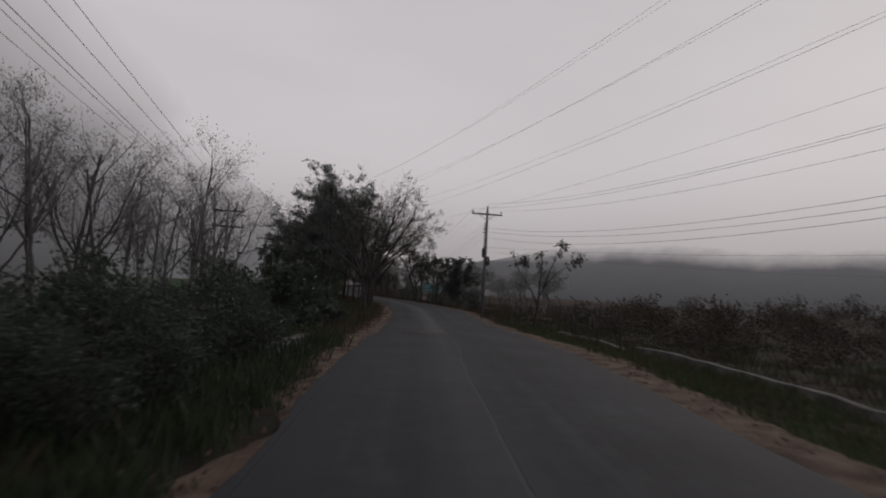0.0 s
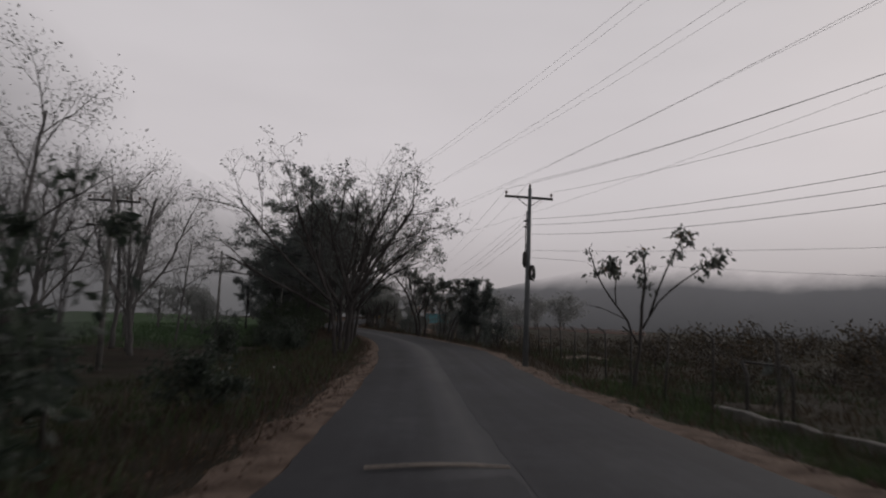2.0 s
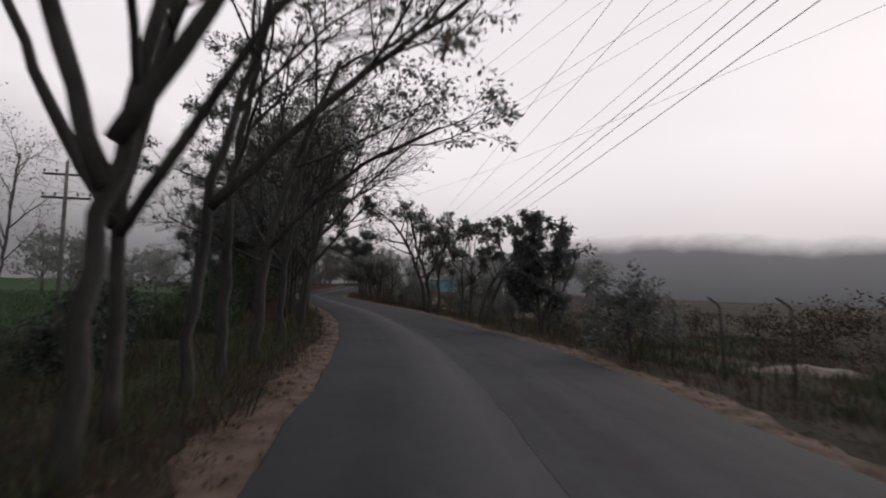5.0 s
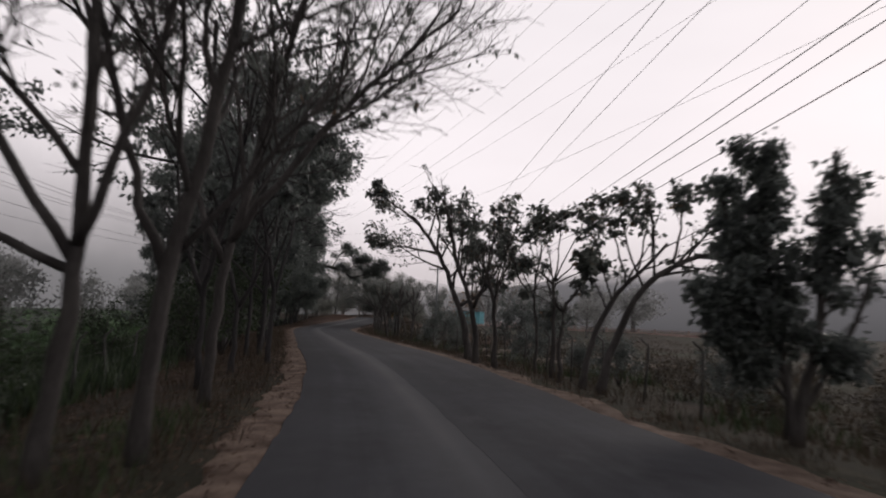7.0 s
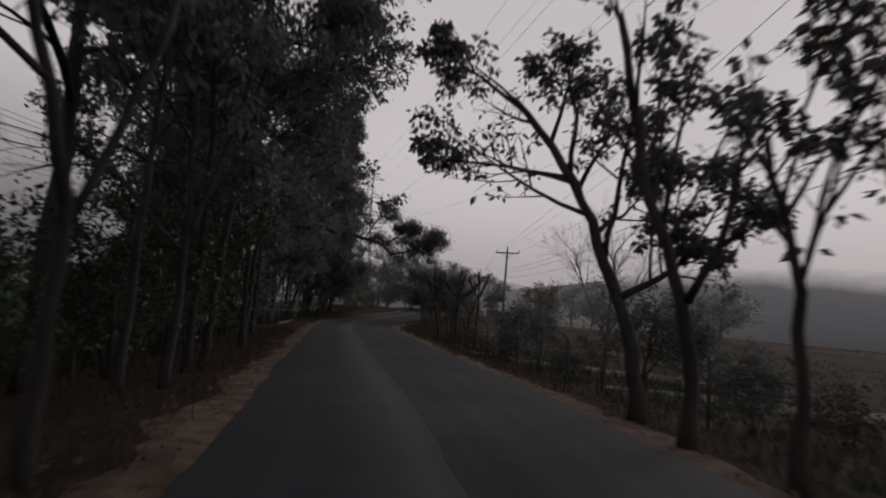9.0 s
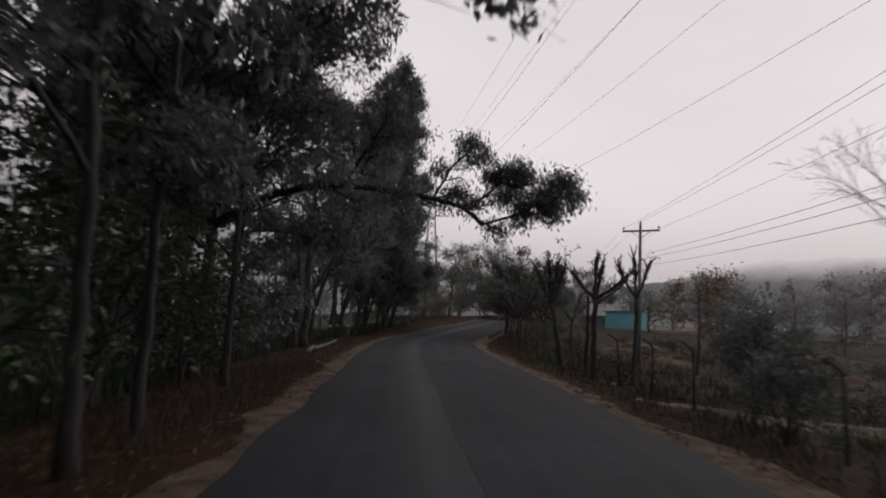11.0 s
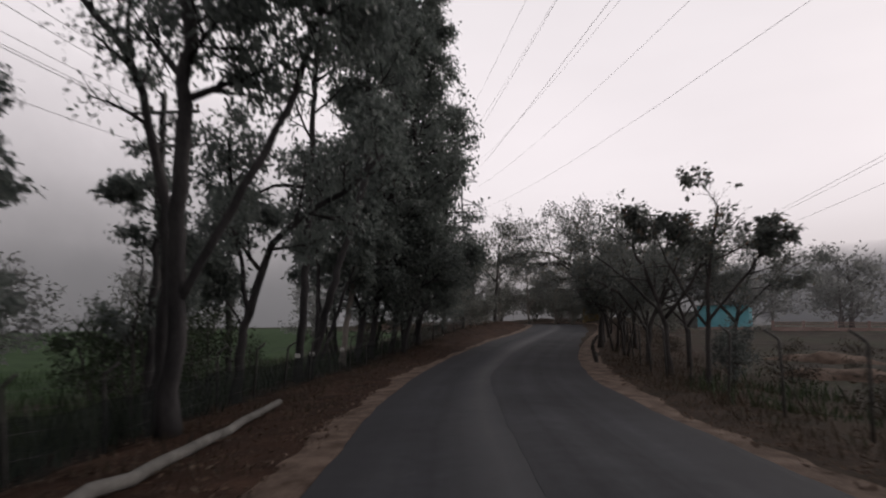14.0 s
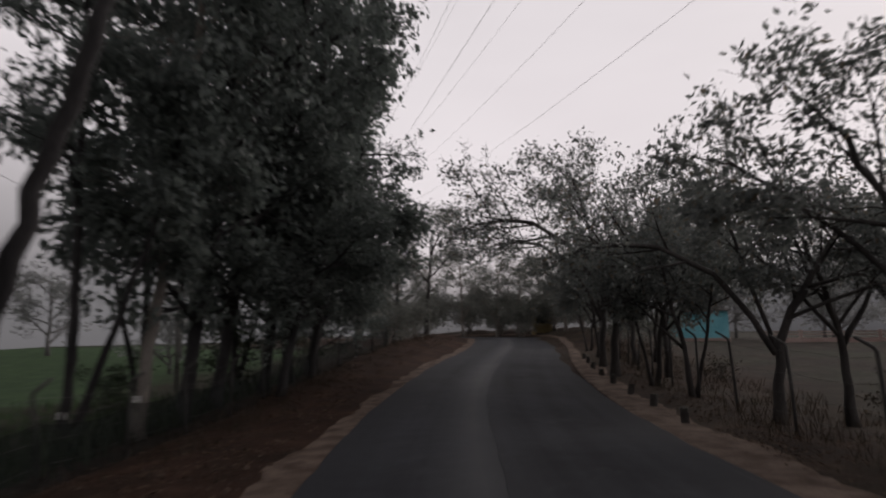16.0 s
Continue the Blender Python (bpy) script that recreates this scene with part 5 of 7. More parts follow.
tree("autumn_tree", (-9.2, 131.0), "small tree with rusty brown leaves", seed=89, r=0.08, trunk=((0, 0, 0), (0.1, 0, 2), (0, 0, 4.6)), leaf=(LEAF_RUST, 8, 0.15, 0.26, 0.5, 0.8), **dict(DENSE, kids=(7, 6, 4)))


# brown scrub in the dry field
sc1 = tree("field_scrub", (15.0, 41.0), "low tangled scrub in the dry field", "shrub", "field scrub", seed=151, r=0.04, trunk=((0, 0, 0), (0.2, 0.1, 1.3)), extra=((((0, 0, 0), (-0.9, 0.2, 1.1)), 0.03), (((0, 0, 0), (0.9, -0.3, 1.0)), 0.03)),
           leaf=(LEAF_SCRUB, 3, 0.18, 0.22, 0.3, 1.0), levels=2, leafy=1, kids=(6, 5), bare=(0.1, 0.1), angle=(55, 48), ratio=(0.6, 0.5))
rs = np.random.default_rng(23)
for k in range(46):
    again(sc1, 11.5 + 4.2 * (k % 7) + rs.uniform(-1.6, 1.6) + max(0, 3 - k // 7), 26.0 + 6.4 * (k // 7) + rs.uniform(-2.6, 2.6), rs.uniform(0, 360), rs.uniform(0.6, 1.3), rs.uniform(0.6, 1.0))
for k in range(30):
    again(sc1, -14.0 + 4.4 * (k % 5) + rs.uniform(-1.5, 1.5) - 0.10 * (k // 5) * 9, 118.0 + 9.0 * (k // 5) + rs.uniform(-3.5, 3.5), rs.uniform(0, 360), rs.uniform(0.4, 0.95), rs.uniform(0.6, 0.9))
for k in range(40):
    again(sc1, 22.0 + 9.0 * (k % 4) + rs.uniform(-4, 4) - 0.22 * max(0, 5.6 * (k // 4) - 20), 44.0 + 5.6 * (k // 4) + rs.uniform(-3, 3), rs.uniform(0, 360), rs.uniform(1.1, 2.2), rs.uniform(0.6, 0.95))
for k in range(34):
    again(sc1, 2.2 + 3.4 * (k % 4) + rs.uniform(-1.3, 1.3) - 0.16 * max(0, k // 4 - 2) * 5, 70.0 + 4.6 * (k // 4) + rs.uniform(-2, 2), rs.uniform(0, 360), rs.uniform(0.4, 0.9), rs.uniform(0.6, 0.9))


# pollarded trees with knuckled stubs and short shoots
def pollard(at, label, seed, trunk, stubs, shoot, r=0.11, extra=(), leaf=None):
    g = Growth(seed)
    x, y = at
    foot = root("pollard_tree", pose(x, y, z_at(x, y)), label, "tree", "pollarded fence trees")
    for pts, rad in ((trunk, r), *extra):
        pts = np.array(pts, float)
        t = np.linspace(0, 1, 14)
        s = np.linspace(0, 1, len(pts))
        P = np.stack([np.interp(t, s, pts[:, c]) for c in range(3)], 1)
        for _ in range(3):
            P[1:-1] = (P[:-2] + P[1:-1] * 2 + P[2:]) / 4
        P += g.rng.normal(0, 0.015, P.shape)
        R = rad * (1 - (0.25 if pts[0][2] < 0.2 else 0.75) * t)
        if pts[0][2] < 0.2:
            R[0], P[0, 2] = R[0] * 1.4, P[0, 2] - 0.12
        g.tube(P, R, 10, "trunk")
    for tip in stubs:
        p0, p1 = np.array(trunk[-1], float), np.array(tip, float)
        mid = (p0 + p1) / 2 + (0, 0, -0.12)
        P = np.array([p0, mid, p1])
        t = np.linspace(0, 1, 8)
        P = np.stack([np.interp(t, (0, 0.5, 1), P[:, c]) for c in range(3)], 1) + g.rng.normal(0, 0.012, (8, 3))
        R = r * 0.62 * (1 - 0.25 * t)
        R[-2:] *= 1.45
        g.tube(P, R, 8, "trunk")
        for _ in range(shoot):
            k = g.rng.integers(3, 8)
            d = g.rng.normal(0, 0.42, 3) + (p1 - p0) * 0.4 + (0, 0, 0.8)
            d /= np.linalg.norm(d)
            n = 5
            L = g.rng.uniform(0.15, 0.55)
            Q = P[k] + np.cumsum(np.tile(d * L / n, (n, 1)) + g.rng.normal(0, 0.012, (n, 3)), 0)
            g.tube(np.concatenate([P[k:k + 1], Q]), np.linspace(0.028, 0.012, n + 1), 4)
            g.anchors.append((Q[-1], d))
    for pts, rad in extra:
        P = np.array(pts, float)
        g.branch_out(P if len(P) > 3 else np.stack([np.interp(np.linspace(0, 1, 8), np.linspace(0, 1, len(P)), P[:, c]) for c in range(3)], 1), np.linspace(rad, rad * 0.5, 8), 1,
                     dict(SPEC, levels=2, kids=(6, 5), bare=(0.35, 0.3), angle=(35, 35), ratio=(0.35, 0.3)))
    g.build_wood(foot, BARK)
    if leaf:
        mat, per, size, spread, droop, share = leaf
        leaf_cloud("crown", g.anchors, g.rng, per, size, spread, droop, mat, foot, aspect=0.55, clump=share, tufted=share > 0.5)
    return foot


pollard((-15.2, 120.9), "pollarded tree with one long leafy branch", 91, ((0, 0, 0), (-0.25, 0, 1.2), (-0.5, 0, 2.6)), ((-1.15, 0, 4.0), (-0.7, 0.2, 4.3), (-0.3, -0.1, 4.3), (-0.05, 0, 4.0)), 17, 0.12,
        ((((-0.35, 0, 1.9), (-1.3, -0.2, 2.6), (-2.6, -0.3, 3.2), (-4.0, -0.4, 3.7)), 0.05), (((-1.3, -0.2, 2.6), (-1.9, -0.2, 3.5), (-2.2, -0.3, 4.4)), 0.03), (((-2.4, -0.3, 3.1), (-3.0, -0.3, 3.9), (-3.5, -0.3, 4.6)), 0.025), (((-0.4, 0, 2.4), (-0.1, 0, 3.6), (0.0, 0, 5.0)), 0.03)), (LEAF_BROAD, 6, 0.16, 0.09, 0.9, 0.92))
pollard((-13.9, 119.0), "pollarded tree with stubby knuckled limbs", 92, ((0, 0, 0), (-0.05, 0, 1.4), (-0.05, 0, 2.9)), ((0.0, 0, 4.45), (-0.9, 0, 3.9), (1.1, 0, 3.8), (0.2, 0.3, 4.2)), 17, 0.12,
        ((((0, 0, 2.7), (0.9, 0, 3.4), (1.6, 0, 4.4)), 0.05), (((-0.35, 0.1, 0), (-0.28, 0.1, 1.6), (-0.3, 0.1, 3.0)), 0.07)), (LEAF_MID, 3, 0.09, 0.08, 0.2, 0.25))
pollard((-12.6, 117.6), "slim pollarded tree with short shoots", 93, ((0, 0, 0), (0.1, 0, 1.5), (0.1, 0, 3.0)), ((0.5, 0, 4.2), (-0.5, 0, 4.0), (0.0, 0.2, 4.4)), 17, 0.09, (), (LEAF_MID, 3, 0.1, 0.1, 0.2, 0.3))

# right side: the bushy row before the far bend
bushy = "bushy acacia row on the right"
acacia = (LEAF_MID, 11, 0.15, 0.2, 0.5, 0.7)
a1 = tree("acacia_tree", (-22.6, 154.6), "rounded acacia with twisted slender stems", group=bushy, seed=101, r=0.08, trunk=((0, 0, 0), (-0.2, 0, 1.4), (-0.4, 0, 2.6), (-0.8, 0, 4.2)),
          extra=((((0.1, 0.2, 0), (0.5, 0.2, 1.6), (0.8, 0.1, 3.8)), 0.06), (((-0.2, 0, 1.4), (-1.3, 0, 2.5), (-2.0, 0.1, 3.5)), 0.045)), leaf=acacia, **dict(SPARSE, leafy=2, bare=(0.42, 0.2, 0.15), ratio=(0.45, 0.5, 0.45)))
a2 = tree("acacia_tree", (-20.6, 145.0), "taller acacia with thin arching branches", group=bushy, seed=102, r=0.12, trunk=((0, 0, 0), (-0.1, 0, 2.2), (-0.7, 0, 3.8), (-1.2, 0, 5.1)),
          extra=((((-0.1, 0, 2.2), (1.0, 0, 3.6), (1.8, 0, 5.3)), 0.08), (((-0.2, 0, 2.4), (-1.6, 0.2, 3.9), (-2.9, 0.3, 4.9)), 0.06)), leaf=(LEAF_MID, 12, 0.15, 0.2, 0.5, 0.75), **dict(SPARSE, ratio=(0.42, 0.5, 0.45)))
a3 = tree("acacia_tree", (-21.4, 150.8), "sprawling acacia with bare arching twigs", group=bushy, seed=104, r=0.13, trunk=((0, 0, 0), (0.0, 0, 1.8), (0.9, 0, 3.4), (1.6, 0, 4.6)),
          extra=((((0, 0, 1.6), (-0.9, -0.1, 3.2), (-2.6, -0.3, 4.3), (-4.4, -0.4, 4.1)), 0.08), (((0, 0, 1.7), (-0.6, 0, 3.8), (-1.2, 0, 5.6)), 0.06), (((0.3, 0, 2.4), (2.2, -0.2, 3.2), (4.0, -0.3, 3.4)), 0.05)),
          leaf=(LEAF_MID, 9, 0.13, 0.2, 0.4, 0.36), **dict(SPARSE, kids=(8, 7, 5), ratio=(0.42, 0.5, 0.45)))
tree("acacia_tree", (-19.5, 140.6), "small tree with tufts of broad leaves", group=bushy, seed=105, r=0.09, trunk=((0, 0, 0), (0.0, 0, 2.2), (0.2, 0, 4.0), (0.5, 0, 5.9)),
          extra=((((0, 0, 2.0), (-1.0, 0, 3.8), (-1.6, 0, 5.4)), 0.055), (((0, 0, 2.1), (1.2, -0.2, 3.6), (2.2, -0.3, 4.9)), 0.055)), leaf=(LEAF_BROAD, 6, 0.19, 0.12, 0.8, 0.5), tufted=True, aspect=0.55, **dict(SPARSE, kids=(7, 6, 4), ratio=(0.3, 0.5, 0.45)))
for x, y, turn, sc, tall, src in ((-19.5, 151.8, 30, 0.9, 0.95, a2), (-17.4, 153.2, 200, 1.1, 0.95, a2), (-24.3, 160.8, 8, 1.2, 1.2, a3), (-23.2, 157.6, 170, 1.05, 1.1, a1), (-22.2, 161.6, 60, 1.0, 0.95, a2), (-24.5, 165.4, 20, 1.15, 1.15, a3),
                                  (-23.0, 166.5, 320, 1.0, 0.92, a2), (-24.4, 171.0, 50, 1.05, 1.1, a1), (-21.5, 170.5, 100, 0.95, 0.92, a2), (-24.6, 176.5, 140, 1.0, 1.0, a1)):
    again(src, x, y, turn, sc, tall)

# far ends: paler trees beyond the bends, haze put into their leaf colour
far = "far roadside trees in the mist"
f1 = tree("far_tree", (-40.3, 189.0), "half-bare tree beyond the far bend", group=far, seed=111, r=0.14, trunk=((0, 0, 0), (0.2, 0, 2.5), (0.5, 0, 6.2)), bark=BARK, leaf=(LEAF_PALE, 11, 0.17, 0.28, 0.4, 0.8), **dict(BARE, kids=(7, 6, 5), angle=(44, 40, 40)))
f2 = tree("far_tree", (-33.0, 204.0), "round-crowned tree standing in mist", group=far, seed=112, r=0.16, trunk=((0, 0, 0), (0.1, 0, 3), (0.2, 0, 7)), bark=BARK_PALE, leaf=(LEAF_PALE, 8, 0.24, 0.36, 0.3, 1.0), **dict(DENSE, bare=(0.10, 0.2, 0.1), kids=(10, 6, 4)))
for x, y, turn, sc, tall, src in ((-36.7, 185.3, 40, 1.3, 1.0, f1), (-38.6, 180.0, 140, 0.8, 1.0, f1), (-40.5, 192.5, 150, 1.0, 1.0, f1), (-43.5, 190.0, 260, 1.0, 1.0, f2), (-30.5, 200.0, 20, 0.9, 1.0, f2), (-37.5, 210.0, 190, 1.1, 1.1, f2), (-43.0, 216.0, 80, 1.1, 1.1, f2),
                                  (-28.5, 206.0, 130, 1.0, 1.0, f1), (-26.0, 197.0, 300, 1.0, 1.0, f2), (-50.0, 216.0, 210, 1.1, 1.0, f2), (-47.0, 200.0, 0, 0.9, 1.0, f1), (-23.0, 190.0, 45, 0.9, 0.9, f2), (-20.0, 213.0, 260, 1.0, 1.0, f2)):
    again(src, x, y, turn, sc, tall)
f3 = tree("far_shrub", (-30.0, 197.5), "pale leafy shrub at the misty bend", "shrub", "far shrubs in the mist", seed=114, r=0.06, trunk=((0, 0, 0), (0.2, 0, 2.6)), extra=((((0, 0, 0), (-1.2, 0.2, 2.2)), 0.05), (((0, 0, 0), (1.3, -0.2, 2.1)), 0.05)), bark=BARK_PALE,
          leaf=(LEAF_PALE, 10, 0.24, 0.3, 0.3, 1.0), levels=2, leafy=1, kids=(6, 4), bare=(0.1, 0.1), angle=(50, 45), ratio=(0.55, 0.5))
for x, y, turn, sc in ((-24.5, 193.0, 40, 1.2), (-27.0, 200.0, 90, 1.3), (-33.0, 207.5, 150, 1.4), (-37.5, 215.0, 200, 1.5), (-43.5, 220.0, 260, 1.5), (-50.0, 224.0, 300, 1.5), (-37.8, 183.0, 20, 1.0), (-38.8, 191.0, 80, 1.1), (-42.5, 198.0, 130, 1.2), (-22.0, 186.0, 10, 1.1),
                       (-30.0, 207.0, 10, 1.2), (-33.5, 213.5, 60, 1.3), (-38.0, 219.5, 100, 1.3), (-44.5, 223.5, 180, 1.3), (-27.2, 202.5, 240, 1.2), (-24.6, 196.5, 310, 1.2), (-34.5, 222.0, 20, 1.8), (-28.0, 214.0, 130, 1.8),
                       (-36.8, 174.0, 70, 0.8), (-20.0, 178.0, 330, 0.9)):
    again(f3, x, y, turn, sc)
# Field trees with the haze put into bark and leaf colour.
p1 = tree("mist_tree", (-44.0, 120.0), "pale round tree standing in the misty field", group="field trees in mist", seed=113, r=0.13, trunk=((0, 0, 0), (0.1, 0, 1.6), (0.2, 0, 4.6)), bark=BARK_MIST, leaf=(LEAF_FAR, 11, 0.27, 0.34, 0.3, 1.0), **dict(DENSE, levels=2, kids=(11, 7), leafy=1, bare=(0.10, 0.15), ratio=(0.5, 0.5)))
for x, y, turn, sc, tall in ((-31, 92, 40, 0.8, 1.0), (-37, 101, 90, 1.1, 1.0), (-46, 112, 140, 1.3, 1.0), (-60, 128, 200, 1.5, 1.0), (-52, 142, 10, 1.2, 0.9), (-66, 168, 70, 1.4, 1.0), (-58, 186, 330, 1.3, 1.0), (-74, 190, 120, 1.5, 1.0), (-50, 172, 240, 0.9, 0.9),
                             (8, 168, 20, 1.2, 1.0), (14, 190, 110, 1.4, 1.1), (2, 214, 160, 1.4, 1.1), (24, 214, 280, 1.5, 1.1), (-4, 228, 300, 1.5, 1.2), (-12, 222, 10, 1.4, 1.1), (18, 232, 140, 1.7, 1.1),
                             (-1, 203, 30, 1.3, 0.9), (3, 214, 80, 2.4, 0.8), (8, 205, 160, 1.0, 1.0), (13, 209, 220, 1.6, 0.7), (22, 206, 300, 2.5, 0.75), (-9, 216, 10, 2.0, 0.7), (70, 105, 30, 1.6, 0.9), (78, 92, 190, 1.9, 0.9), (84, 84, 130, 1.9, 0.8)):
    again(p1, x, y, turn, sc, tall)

# the misty plantation on the left at the start, haze painted into its colours
grove = "bare plantation trees in fog"
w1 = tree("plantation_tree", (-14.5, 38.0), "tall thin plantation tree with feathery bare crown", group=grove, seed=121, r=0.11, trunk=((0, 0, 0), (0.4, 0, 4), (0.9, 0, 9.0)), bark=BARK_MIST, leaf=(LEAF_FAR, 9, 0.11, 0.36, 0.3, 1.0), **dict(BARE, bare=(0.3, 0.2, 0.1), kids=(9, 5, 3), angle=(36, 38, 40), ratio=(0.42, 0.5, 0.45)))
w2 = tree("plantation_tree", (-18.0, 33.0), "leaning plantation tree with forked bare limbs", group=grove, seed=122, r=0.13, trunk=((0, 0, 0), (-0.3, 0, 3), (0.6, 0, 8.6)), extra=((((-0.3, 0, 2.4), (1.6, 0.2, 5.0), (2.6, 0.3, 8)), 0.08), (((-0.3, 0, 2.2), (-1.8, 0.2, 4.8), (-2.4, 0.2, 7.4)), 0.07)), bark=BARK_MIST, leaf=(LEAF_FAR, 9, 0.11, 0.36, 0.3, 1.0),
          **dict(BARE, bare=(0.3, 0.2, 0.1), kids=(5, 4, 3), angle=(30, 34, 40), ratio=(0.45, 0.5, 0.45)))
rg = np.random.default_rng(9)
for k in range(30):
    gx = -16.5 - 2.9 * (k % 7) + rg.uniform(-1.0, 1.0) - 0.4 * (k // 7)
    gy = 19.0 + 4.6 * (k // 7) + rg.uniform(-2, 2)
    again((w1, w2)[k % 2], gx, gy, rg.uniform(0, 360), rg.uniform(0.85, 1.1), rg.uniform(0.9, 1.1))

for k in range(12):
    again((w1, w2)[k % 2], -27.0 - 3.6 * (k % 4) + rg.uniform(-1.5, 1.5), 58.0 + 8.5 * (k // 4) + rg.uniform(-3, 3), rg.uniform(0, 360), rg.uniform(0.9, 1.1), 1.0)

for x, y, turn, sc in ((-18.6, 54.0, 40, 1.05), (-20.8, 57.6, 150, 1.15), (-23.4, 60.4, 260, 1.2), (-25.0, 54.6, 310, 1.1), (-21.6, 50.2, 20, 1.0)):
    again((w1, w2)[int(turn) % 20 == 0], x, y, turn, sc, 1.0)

# shrubs on the left at the start, and the sapling
shrub = "dark roadside shrubs"
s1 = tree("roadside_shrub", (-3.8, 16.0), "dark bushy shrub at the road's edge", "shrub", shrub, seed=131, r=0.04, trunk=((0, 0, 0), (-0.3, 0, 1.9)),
          extra=((((0, 0, 0), (-0.8, 0.4, 1.6)), 0.03), (((0, 0, 0), (0.5, -0.3, 1.5)), 0.03), (((0, 0, 0), (0.1, 0.7, 1.7)), 0.03)), leaf=(LEAF_SHRUB_HAZED, 10, 0.13, 0.18, 0.4, 1.0), levels=2, leafy=1, kids=(6, 4), bare=(0.12, 0.1), angle=(50, 45), ratio=(0.5, 0.5))
for x, y, turn, sc in ((-2.4, 14.9, 15, 0.62), (-2.2, 13.2, 75, 0.6), (-4.6, 12.2, 40, 1.0), (-6.0, 14.6, 120, 1.1), (-5.3, 9.3, 200, 0.9), (-6.8, 10.8, 300, 1.1), (-8.0, 13.8, 10, 1.2), (-3.6, 8.6, 90, 0.6), (-7.6, 17.6, 250, 1.1), (-4.6, 18.6, 170, 0.9), (-9.8, 17.2, 60, 1.2), (-11.0, 21.0, 30, 1.2),
                       (-8.4, 21.8, 150, 1.0), (-13.0, 25.0, 210, 1.3), (-10.8, 27.5, 310, 1.1), (-3.9, 5.6, 280, 0.7), (-1.6, 6.6, 33, 0.5), (-2.7, 7.3, 130, 0.7), (-1.8, 8.6, 220, 0.55), (-2.4, 10.3, 70, 0.7), (-2.9, 4.8, 310, 0.7), (-5.6, 5.0, 100, 1.0), (-14.5, 19.0, 0, 1.3)):
    again(s1, x, y, turn, sc if x > -6.5 else sc * 0.68)
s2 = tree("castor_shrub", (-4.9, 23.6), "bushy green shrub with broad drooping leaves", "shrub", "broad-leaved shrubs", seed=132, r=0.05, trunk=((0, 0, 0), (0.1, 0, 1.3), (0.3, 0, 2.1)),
          extra=((((0, 0, 0), (-0.9, 0.1, 1.2), (-1.5, 0.1, 1.7)), 0.04), (((0, 0, 0.2), (1.0, -0.2, 1.5), (1.6, -0.2, 2.1)), 0.04), (((0, 0, 0.2), (0.2, 0.7, 2.2)), 0.03)), leaf=(LEAF_SHRUB_HAZED, 9, 0.22, 0.2, 0.7, 1.0), levels=2, leafy=1, kids=(7, 4), bare=(0.2, 0.2), angle=(48, 42), ratio=(0.45, 0.5))
again(s2, -6.6, 27.5, 100, 0.8)
again(s2, -4.3, 30.0, 200, 0.45)
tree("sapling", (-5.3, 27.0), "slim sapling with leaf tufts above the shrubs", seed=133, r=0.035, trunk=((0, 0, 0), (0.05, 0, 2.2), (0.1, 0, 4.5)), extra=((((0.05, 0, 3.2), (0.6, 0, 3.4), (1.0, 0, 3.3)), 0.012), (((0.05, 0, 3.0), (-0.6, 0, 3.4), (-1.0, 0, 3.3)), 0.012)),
     leaf=(LEAF_SHRUB_HAZED, 8, 0.2, 0.13, 1.2, 0.9), levels=1, leafy=9, kids=(6,), bare=(0.55,), angle=(40,), ratio=(0.1,))

for x, y, h in ((-13.0, 52.5, 0.75), (-12.0, 60.5, 0.8), (-14.4, 64.0, 0.7), (-10.4, 56.5, 0.5)):
    again(s2, x, y, h * 400, h)


